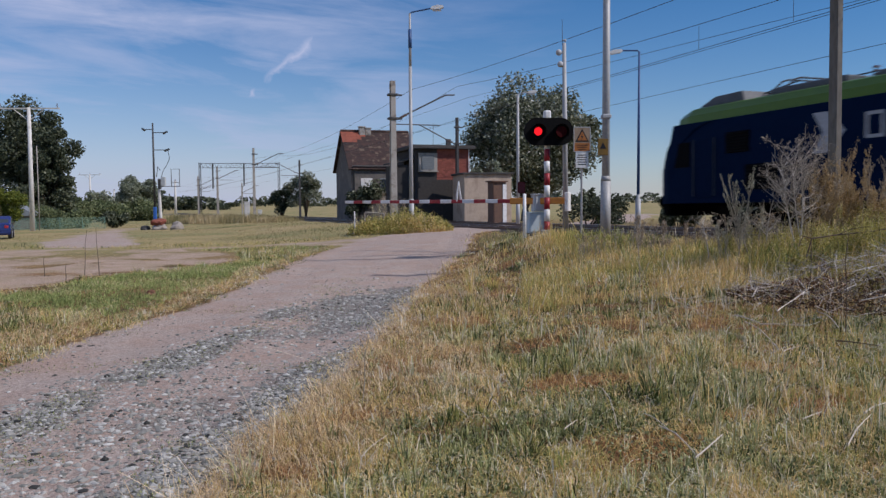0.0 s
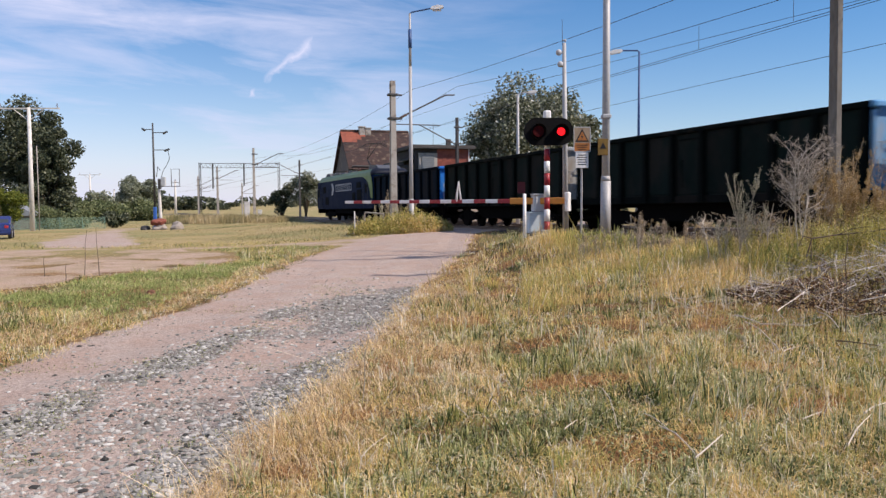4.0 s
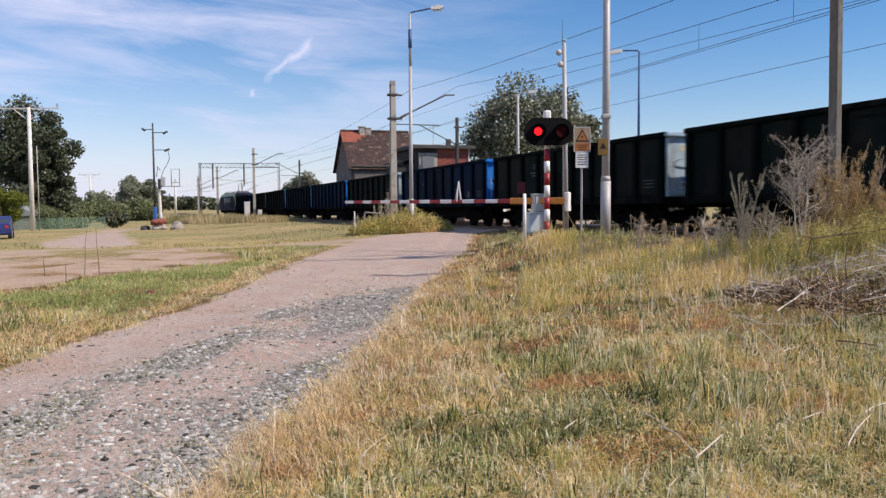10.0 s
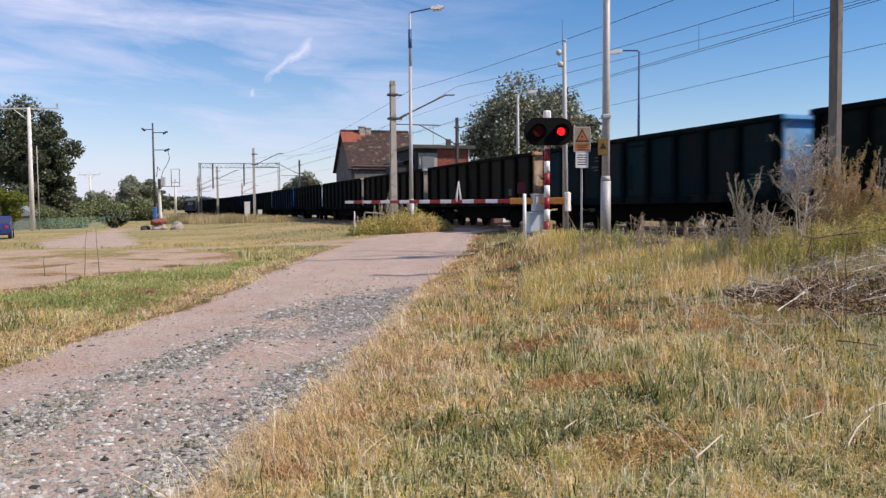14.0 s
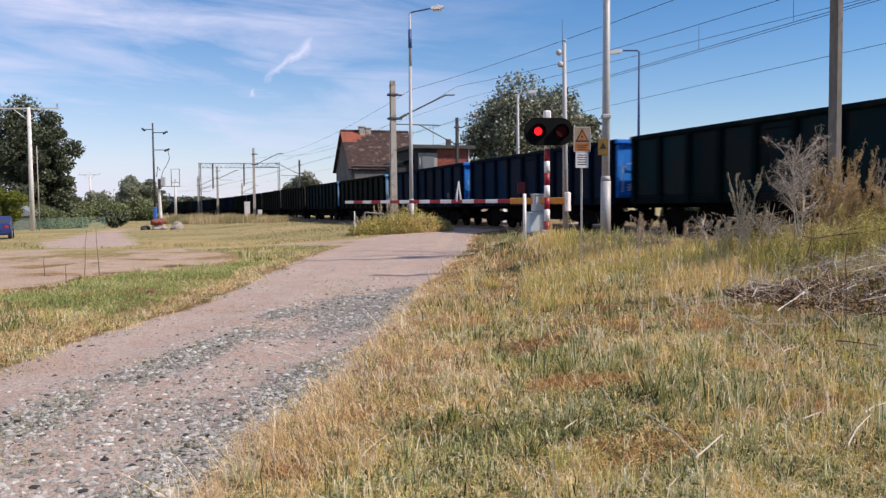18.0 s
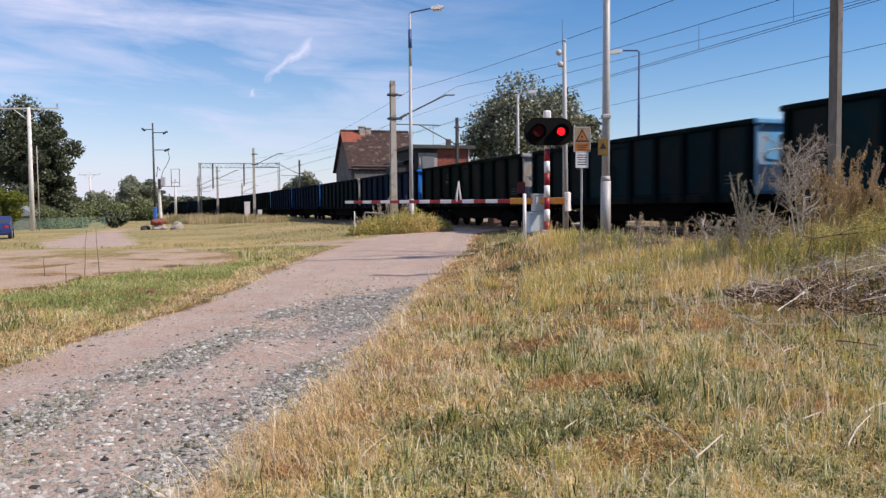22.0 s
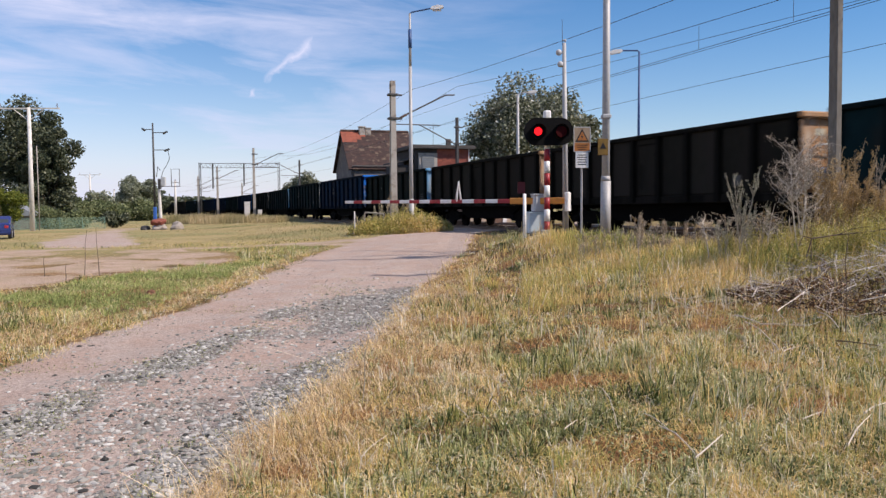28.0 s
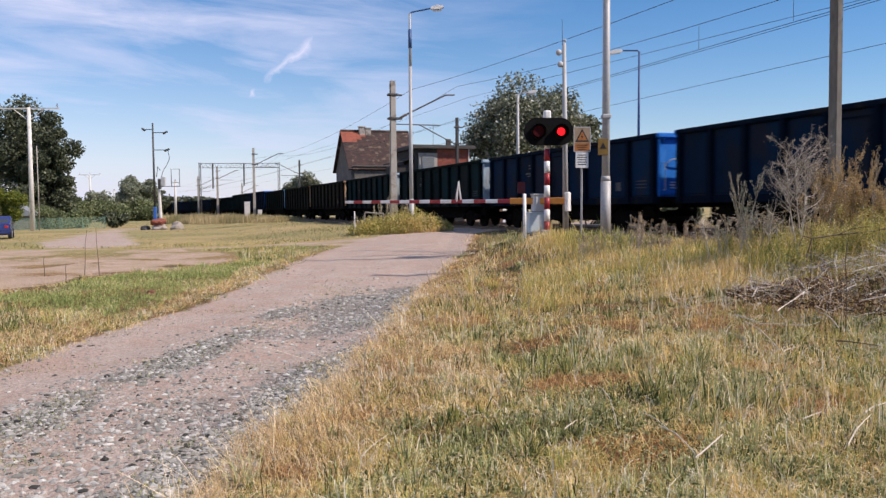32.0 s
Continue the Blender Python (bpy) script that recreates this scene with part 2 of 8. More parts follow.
def on_line(s, off=0.0, up=0.0):
    """A point of the line s metres along it, off metres to its far side, up metres over the rail."""
    x, y, z, a = (float(np.interp(s, GRADE_S, q)) for q in (LX, LY, LZ, LA))
    return Vector((x + off * math.cos(a), y + off * math.sin(a), z + up))


def line_turn(s):
    return math.degrees(float(np.interp(s, GRADE_S, LA)))


def near_line(x, y):
    """Distance from the line (near side negative) and the rail's height there, for arrays."""
    x, y = np.asarray(x, float).ravel(), np.asarray(y, float).ravel()
    d, z = np.empty(len(x)), np.empty(len(x))
    k = np.arange(0, len(GRADE_S), 8)
    for i in range(0, len(x), 4000):
        dx, dy = x[i:i + 4000, None] - LX[k], y[i:i + 4000, None] - LY[k]
        j = np.argmin(dx * dx + dy * dy, axis=1)
        jj = k[j]
        r = np.arange(len(j))
        d[i:i + 4000] = dx[r, j] * np.cos(LA[jj]) + dy[r, j] * np.sin(LA[jj])
        far = np.hypot(dx[r, j], dy[r, j])
        d[i:i + 4000] = np.where(far > 3 * np.abs(d[i:i + 4000]) + 2, far, d[i:i + 4000])
        z[i:i + 4000] = LZ[jj]
    return d, z


def smooth(a, b, t):
    u = np.clip((t - a) / (b - a), 0, 1)
    return u * u * (3 - 2 * u)


# road and tracks: x, y, half width
ROAD = [(-3.6, -6, 1.7), (-3.0, 4, 1.7), (-2.65, 7, 1.7), (-2.46, 9, 1.7), (-2.18, 12.5, 1.67), (-1.97, 18.6, 2.02), (-1.7, 25, 2.5), (-1.0, 33, 2.3),
        (0.9, 39.5, 2.3), (4.5, 47, 2.4), (10, 60, 2.4), (17, 80, 2.4), (30, 120, 2.4)]
LANE = [(-34, 23, 11.0), (-16, 23.6, 9.4), (-12.4, 22.2, 6.4), (-9.4, 21.8, 3.4), (-7.7, 22.6, 1.2)]
LANE_B = [(-15.7, 35.4, 1.9), (-18.6, 41, 2.3), (-21.2, 48, 1.9), (-24.5, 57, 1.3), (-30, 75, 0.8)]
LANE_D = [(-30, 15.5, 5.2), (-10.9, 16.4, 3.1), (-9.5, 19.4, 1.7)]
LANE_C = [(-1.2, 32.0, 2.6), (-4.5, 32.4, 2.2), (-7.0, 32.3, 1.0), (-10.5, 31.4, 0.5)]


def lane_mask(x, y, line):
    x, y = np.asarray(x, float).ravel(), np.asarray(y, float).ravel()
    best = np.full(len(x), -99.0)
    for (ax, ay, ah), (bx, by, bh) in zip(line, line[1:]):
        t = np.clip(((x - ax) * (bx - ax) + (y - ay) * (by - ay)) / ((bx - ax) ** 2 + (by - ay) ** 2), 0, 1)
        best = np.maximum(best, ah + t * (bh - ah) - np.hypot(x - ax - t * (bx - ax), y - ay - t * (by - ay)))
    return best


def wave(x, y, f, seed):
    """A cheap smooth noise for arrays, about -1 to 1."""
    r = np.random.RandomState(seed)
    o = 0
    for k in range(6):
        a, p, q = r.uniform(0, 6.28), r.uniform(0, 6.28), f * r.uniform(0.6, 1.7)
        o = o + np.sin(q * (x * math.cos(a) + y * math.sin(a)) + p)
    return o / 3.2


def inside_road(x, y):
    r = lane_mask(x, y, ROAD)
    for line in (LANE, LANE_B, LANE_C, LANE_D):
        r = np.maximum(r, lane_mask(x, y, line))
    return r


def ground_z(x, y):
    x, y = np.asarray(x, float).ravel(), np.asarray(y, float).ravel()
    d, zr = near_line(x, y)
    base = -0.007 * np.clip(y, 0, 90) - 0.011 * np.clip(-x - 3, 0, 60)
    bank = np.abs(d)
    edge = smooth(3.0, 13.0, bank) * (d < 0) + smooth(7.0, 16.0, d) * (d >= 0)
    z = (zr - 0.12) * (1 - edge) + base * edge
    road = lane_mask(x, y, ROAD)
    # the verge beside the road stands higher than the ruts
    right = smooth(0.2, 4.5 - 2.1 * smooth(15, 19, y), -road) * smooth(-0.5, 2.0, x - 0.02 * y) * smooth(40, 24, y) * smooth(3.6, 7.0, bank)
    z = z + right * (0.10 + 0.30 * smooth(7, 16, y))
    left = smooth(0.0, 0.8, -road) * smooth(-2.0, -3.2, x) * smooth(24, 18, y)
    z = z + left * 0.06
    near = smooth(60, 25, np.hypot(x, y))
    z = z + near * (0.035 * wave(x, y, 1.1, 3) + 0.015 * wave(x, y, 3.7, 4)) * smooth(0.0, 0.6, -road)
    z = z + near * smooth(-0.2, 0.5, road) * (0.012 * wave(x, y, 2.3, 6) - 0.03 * np.exp(-((np.abs(road - 0.75)) / 0.28) ** 2))
    z = z - 0.16 * smooth(1.65, 1.2, np.abs(d)) * smooth(0.3, -0.3, lane_mask(x, y, ROAD)) - 0.16 * smooth(1.65, 1.2, np.abs(d - 4.2)) * smooth(0.3, -0.3, lane_mask(x, y, ROAD))
    return z


def gz(x, y):
    return float(ground_z([x], [y])[0])


# ---- ground ----
def ground_material():
    mt = bpy.data.materials.new("ground")
    mt.use_nodes = True
    nt = mt.node_tree
    b = nt.nodes["Principled BSDF"]
    n, L = nt.nodes.new, nt.links.new
    geo = n("ShaderNodeNewGeometry")

    def noisy(scale, detail=6, rough=0.6):
        q = n("ShaderNodeTexNoise")
        q.inputs["Scale"].default_value, q.inputs["Detail"].default_value, q.inputs["Roughness"].default_value = scale, detail, rough
        L(geo.outputs["Position"], q.inputs["Vector"])
        return q.outputs[0]

    def ramp(src, *stops):
        r = n("ShaderNodeValToRGB")
        el = r.color_ramp.elements
        while len(el) < len(stops):
            el.new(0.5)
        for e, (p, c) in zip(el, stops):
            e.position, e.color = p, ((c, c, c, 1) if isinstance(c, (int, float)) else (*c, 1))
        L(src, r.inputs[0])
        return r.outputs[0]

    def mix(f, a, bb):
        q = n("ShaderNodeMix")
        q.data_type = "RGBA"
        L(f, q.inputs["Factor"])
        for k, v in (("A", a), ("B", bb)):
            if isinstance(v, tuple):
                q.inputs[k].default_value = (*v, 1)
            else:
                L(v, q.inputs[k])
        return q.outputs["Result"]

    def attr(name):
        q = n("ShaderNodeAttribute")
        q.attribute_name = name
        return q.outputs["Fac"]

    def add(a, k, bsrc, off):
        q = n("ShaderNodeMath")
        q.operation = "MULTIPLY_ADD"
        L(bsrc, q.inputs[0])
        q.inputs[1].default_value, q.inputs[2].default_value = k, off
        p = n("ShaderNodeMath")
        L(a, p.inputs[0])
        L(q.outputs[0], p.inputs[1])
        return p.outputs[0]

    fine, mid, big = noisy(30, 8, 0.7), noisy(3.2), noisy(0.45, 4)
    thatch = mix(ramp(mid, (0.38, 0.0), (0.62, 1.0)), ramp(fine, (0.3, (0.05, 0.023, 0.010)), (0.7, (0.33, 0.17, 0.07))), ramp(fine, (0.3, (0.022, 0.020, 0.009)), (0.7, (0.15, 0.125, 0.048))))
    thatch = mix(ramp(big, (0.45, 0.0), (0.6, 0.75)), thatch, ramp(fine, (0.3, (0.13, 0.065, 0.03)), (0.7, (0.42, 0.24, 0.11))))
    field = ramp(noisy(0.13, 6), (0.36, (0.38, 0.285, 0.14)), (0.48, (0.33, 0.265, 0.12)), (0.60, (0.24, 0.225, 0.095)))
    thatch = mix(attr("field"), thatch, field)
    sand = ramp(fine, (0.28, (0.22, 0.175, 0.145)), (0.5, (0.425, 0.34, 0.285)), (0.75, (0.60, 0.495, 0.42)))
    sand = mix(ramp(noisy(1.1, 7, 0.7), (0.42, 0.0), (0.60, 0.8)), sand, ramp(fine, (0.28, (0.25, 0.165, 0.12)), (0.5, (0.41, 0.29, 0.225)), (0.75, (0.54, 0.41, 0.335))))
    sand = mix(ramp(noisy(9, 6, 0.75), (0.50, 0.0), (0.68, 0.7)), sand, ramp(fine, (0.3, (0.15, 0.125, 0.105)), (0.7, (0.38, 0.32, 0.27))))
    grit = ramp(noisy(55, 4, 0.8), (0.33, (0.06, 0.052, 0.045)), (0.5, (0.20, 0.175, 0.15)), (0.72, (0.40, 0.355, 0.31)))
    soil = mix(ramp(noisy(0.9, 7, 0.7), (0.40, 0.0), (0.62, 1.0)), ramp(fine, (0.28, (0.26, 0.175, 0.125)), (0.5, (0.45, 0.325, 0.24)), (0.75, (0.60, 0.46, 0.36))), ramp(fine, (0.28, (0.19, 0.135, 0.075)), (0.5, (0.33, 0.25, 0.145)), (0.75, (0.46, 0.36, 0.23))))
    sand = mix(attr("soil"), sand, soil)
    road = mix(ramp(add(attr("gravel"), 0.9, mid, -0.45), (0.38, 0.0), (0.62, 1.0)), sand, grit)
    stone = ramp(noisy(22, 5, 0.8), (0.33, (0.02, 0.017, 0.014)), (0.55, (0.085, 0.07, 0.058)), (0.75, (0.17, 0.145, 0.12)))
    col = mix(ramp(add(attr("road"), 1.1, noisy(2.6, 8, 0.75), -0.55), (0.42, 0.0), (0.60, 1.0)), thatch, road)
    col = mix(ramp(add(attr("ballast"), 0.6, mid, -0.3), (0.40, 0.0), (0.60, 1.0)), col, stone)
    L(col, b.inputs["Base Color"])
    b.inputs["Roughness"].default_value = 0.95
    b.inputs["Specular IOR Level"].default_value = 0.15
    bp = n("ShaderNodeBump")
    bp.inputs["Strength"].default_value, bp.inputs["Distance"].default_value = 0.8, 0.03
    L(fine, bp.inputs["Height"])
    L(bp.outputs[0], b.inputs["Normal"])
    return mt


def stretch_axis(lo, hi, step, far_lo, far_hi):
    mid = list(np.arange(lo, hi + 1e-6, step))
    out, d, v = [], step, hi
    while v < far_hi:
        d *= 1.13
        v += d
        out.append(v)
    low, d, v = [], step, lo
    while v > far_lo:
        d *= 1.13
        v -= d
        low.append(v)
    return np.array(low[::-1] + mid + out)


def gravel_amount(x, y):
    """Where crushed stone was tipped on the road."""
    r = lane_mask(x, y, ROAD)
    c = np.interp(y, [-6, 4, 7, 9, 12.5, 18], [-2.6, -2.2, -1.75, -1.5, -1.1, -0.4])
    u = x - c
    ridge = 1.05 * np.exp(-((u + 1.0 - 0.10 * wave(y, y, 1.7, 72)) / 0.34) ** 2) * smooth(13.5, 11.0, y)
    edge = np.exp(-((u - 0.62) / 0.34) ** 2)
    head = 1.25 * np.exp(-((u + 0.05) / 0.85) ** 2) * smooth(7.8, 10.6, y)
    loose = 0.36 * np.exp(-((u - 0.1) / 0.85) ** 2) * (0.8 + 0.9 * smooth(8.5, 4.5, y))
    patchy = np.clip(0.75 + 0.5 * wave(x, y, 2.2, 71), 0.1, 1.2)
    return np.maximum(np.maximum(ridge, edge), np.maximum(head, loose)) * patchy * smooth(16.5, 13.5, y) * smooth(-0.2, 0.2, r)


def build_ground():
    xs = stretch_axis(-15, 15, 0.2, -2600, 2600)
    ys = stretch_axis(2.5, 32, 0.2, -900, 3600)
    gx, gy = np.meshgrid(xs, ys)
    x, y = gx.ravel(), gy.ravel()
    z = ground_z(x, y)
    nx, ny = len(xs), len(ys)
    i = np.arange(nx * ny).reshape(ny, nx)
    f = np.stack([i[:-1, :-1], i[:-1, 1:], i[1:, 1:], i[1:, :-1]], -1).reshape(-1, 4)
    me = sheet("ground", np.stack([x, y, z], 1), f, ground_material(), smooth=True)
    d, _ = near_line(x, y)
    main = smooth(-0.45, 0.45, lane_mask(x, y, ROAD) + 0.12 * wave(x, y, 1.9, 8))
    lanes = smooth(-0.45, 0.45, inside_road(x, y) + 0.25 * wave(x, y, 1.3, 8)) * np.clip(0.57 + 0.22 * wave(x, y, 0.9, 9) + 0.18 * wave(x, y, 2.3, 10), 0, 1)
    road = np.maximum(np.maximum(main, lanes), smooth(-0.3, 0.5, lane_mask(x, y, LANE_B) + 0.3 * wave(x, y, 1.3, 8)))
    ballast = smooth(3.3, 2.2, np.abs(d)) + smooth(3.3, 2.2, np.abs(d - 4.2))
    ballast = np.clip(ballast, 0, 1) * smooth(0.3, -0.3, lane_mask(x, y, ROAD))
    for name, v in (("road", road), ("ballast", ballast), ("gravel", gravel_amount(x, y)), ("soil", 0.85 * smooth(0.3, -0.8, lane_mask(x, y, ROAD)) * smooth(36, 30, y)), ("field", smooth(19, 38, np.hypot(x, y)) * smooth(-1.0, -4.0, x - 0.02 * y) + smooth(35, 110, np.hypot(x, y)) * (1 - smooth(-1.0, -4.0, x - 0.02 * y)))):
        at = me.attributes.new(name, "FLOAT", "POINT")
        at.data.foreach_set("value", np.asarray(v, np.float32))
    return tagged(new("ground", me), "dry grassy ground with a pinkish gravel road and sandy lane", "ground", kind="structure")


build_ground()


def railway(off, label):
    t = thing("railway_track", Matrix(), label, "railway track", "tracks", "structure")
    for side in (-0.75, 0.75):
        for name, prof, m in (("rail", [(-0.07, -0.16), (0.07, -0.16), (0.07, -0.14), (0.012, -0.12), (0.012, -0.04), (0.036, -0.03), (0.036, -0.006), (-0.036, -0.006), (-0.036, -0.03), (-0.012, -0.04), (-0.012, -0.12), (-0.07, -0.14)], M_RAIL),
                              ("rail_head", [(-0.034, -0.0055), (0.034, -0.0055), (0.028, 0.0), (-0.028, 0.0)], M_RAILTOP)):
            bm = bmesh.new()
            rows = []
            for s in list(np.arange(-60, 60, 4.0)) + list(np.arange(60, 340, 14.0)):
                p, a = on_line(s, off + side), radians(line_turn(s))
                rows.append([bm.verts.new((p.x + u * math.cos(a), p.y + u * math.sin(a), p.z + w)) for u, w in prof])
            k = len(prof)
            for r0, r1 in zip(rows, rows[1:]):
                for j in range(k):
                    bm.faces.new((r0[j], r0[(j + 1) % k], r1[(j + 1) % k], r1[j]))
            part(name, bm, m, t)
    bm = bmesh.new()
    prism(bm, [(-1.3, -0.13), (1.3, -0.13), (1.3, -0.02), (0.95, 0.0), (0.6, 0.0), (0.45, -0.035), (-0.45, -0.035), (-0.6, 0.0), (-0.95, 0.0), (-1.3, -0.02)], -0.13, 0.13)
    first = None
    for s in np.arange(-40, 110, 0.62):
        if 9.5 < s < 18.5:
            continue
        m = Matrix.Translation(on_line(s, off, -0.15)) @ pose(0, 0, 0, 0, 0, line_turn(s))
        if first is None:
            first = part("sleeper", bm, M_SLEEPER, t)
            first.matrix_basis = m
        else:
            same_part(first, t, m)
    return t


railway(0.0, "main railway track with rusty rails on concrete sleepers")
railway(4.2, "second railway track with rusty rails on concrete sleepers")


# ---- the train ----
def paint(name, c, dirt=(0.02, 0.017, 0.015), wear=0.35, var=0.0, rough=0.62, spec=0.12):
    return mat(name, c, tuple(v * 0.75 for v in c), 5, rough, bump=0.06, c3=tuple(0.35 * a + 0.65 * d for a, d in zip(c, dirt)), wear=wear, wear_scale=0.9, spec=spec, stretch=(1, 1, 0.55), var=var)


# the sides stand away from the sun: their shade is put into these colours
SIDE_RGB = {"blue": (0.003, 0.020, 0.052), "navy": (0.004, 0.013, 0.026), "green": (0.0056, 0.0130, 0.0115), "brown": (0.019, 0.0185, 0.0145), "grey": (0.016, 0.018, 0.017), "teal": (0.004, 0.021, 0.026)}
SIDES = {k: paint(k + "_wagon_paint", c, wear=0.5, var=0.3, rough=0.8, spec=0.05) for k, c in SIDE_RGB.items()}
# posts and rims: a darker copy of the side colours paints in their shade
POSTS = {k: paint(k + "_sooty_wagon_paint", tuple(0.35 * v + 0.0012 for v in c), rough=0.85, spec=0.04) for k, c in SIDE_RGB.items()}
# end paints kept far brighter than the sides: sunlight put into the colour
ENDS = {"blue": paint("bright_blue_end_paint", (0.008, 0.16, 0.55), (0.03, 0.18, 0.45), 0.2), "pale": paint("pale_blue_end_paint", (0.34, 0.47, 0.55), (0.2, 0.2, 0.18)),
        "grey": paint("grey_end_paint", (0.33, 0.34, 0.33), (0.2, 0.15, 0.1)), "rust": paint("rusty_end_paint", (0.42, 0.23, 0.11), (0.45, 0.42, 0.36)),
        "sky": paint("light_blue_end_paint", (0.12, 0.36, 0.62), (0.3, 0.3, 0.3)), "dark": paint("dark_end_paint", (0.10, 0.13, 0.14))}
# near black: the shadow under the train is put into this colour
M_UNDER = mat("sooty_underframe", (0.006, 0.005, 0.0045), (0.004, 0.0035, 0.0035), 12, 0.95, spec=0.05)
M_MARK = mat("faded_white_marking", (0.075, 0.08, 0.083), (0.03, 0.034, 0.036), 20, 0.7, bump=0)
M_MARK_D = mat("worn_small_marking", (0.07, 0.075, 0.08), (0.03, 0.032, 0.035), 30, 0.8, bump=0)
M_RAIL_P = mat("pale_steel_rail", (0.42, 0.43, 0.42), None, 20, 0.7, bump=0)
M_ENDPLATE = mat("worn_pale_plate", (0.52, 0.48, 0.34), (0.30, 0.30, 0.27), 9, 0.7, bump=0)
M_LATCH = mat("white_marking", (0.62, 0.64, 0.64), (0.45, 0.46, 0.46), 16, 0.7, bump=0)
M_ENDBLUE = mat("blue_end_marking", (0.03, 0.12, 0.42), (0.2, 0.3, 0.45), 9, 0.7, bump=0)
M_COAL = mat("coal", (0.02, 0.02, 0.021), (0.008, 0.008, 0.009), 9, 0.7, bump=1.0)
# wheels darkened the same way, shade included in the steel colour
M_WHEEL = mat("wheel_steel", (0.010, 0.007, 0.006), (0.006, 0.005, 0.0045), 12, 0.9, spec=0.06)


def wheelset(parent, x):
    bm = bmesh.new()
    for y in (-0.75, 0.75):
        tube(bm, (0, y - 0.065, 0), (0, y + 0.065, 0), 0.46, 0.46, 24)
        tube(bm, (0, y + (0.065 if y < 0 else -0.085), 0), (0, y + (0.085 if y < 0 else -0.065), 0), 0.49, 0.49, 24)
        tube(bm, (0, y + (-0.2 if y < 0 else 0.2), 0), (0, y, 0), 0.12, 0.15, 12)
    tube(bm, (0, -1.0, 0), (0, 1.0, 0), 0.08, 0.08, 10)
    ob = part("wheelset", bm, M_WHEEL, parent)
    ob.matrix_basis = Matrix.Translation((x, 0, 0.46))
    return ob


def bogie(parent, x, half=0.9, name="bogie"):
    bm = bmesh.new()
    for y in (-1.02, 1.02):
        prism(bm, [(-half - 0.35, 0.38), (-half + 0.25, 0.38), (-half + 0.45, 0.30), (half - 0.45, 0.30), (half - 0.25, 0.38), (half + 0.35, 0.38), (half + 0.35, 0.58), (half - 0.2, 0.66), (0.35, 0.78), (-0.35, 0.78), (-half + 0.2, 0.66), (-half - 0.35, 0.58)], y - 0.07, y + 0.07)
        for sx in (-half, half):
            box(bm, (sx, y + (0.08 if y > 0 else -0.08), 0.47), (0.32, 0.12, 0.26), bevel=0.03)
        tube(bm, (-0.18, y, 0.45), (-0.18, y, 0.75), 0.09, 0.09, 8)
        tube(bm, (0.18, y, 0.45), (0.18, y, 0.75), 0.09, 0.09, 8)
    box(bm, (0, 0, 0.62), (0.5, 2.2, 0.22))
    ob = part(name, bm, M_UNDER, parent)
    ob.matrix_basis = Matrix.Translation((x, 0, 0))
    for sx in (-half, half):
        wheelset(ob, sx)
    return ob


def buffer(parent, x, y, d):
    bm = bmesh.new()
    tube(bm, (0, 0, 0), (0.34 * d, 0, 0), 0.10, 0.09, 12)
    tube(bm, (0.34 * d, 0, 0), (0.56 * d, 0, 0), 0.07, 0.07, 10)
    tube(bm, (0.56 * d, 0, 0), (0.60 * d, 0, 0), 0.22, 0.21, 18)
    ob = part("buffer", bm, M_UNDER, parent)
    ob.matrix_basis = Matrix.Translation((x, y, 1.05))
    return ob


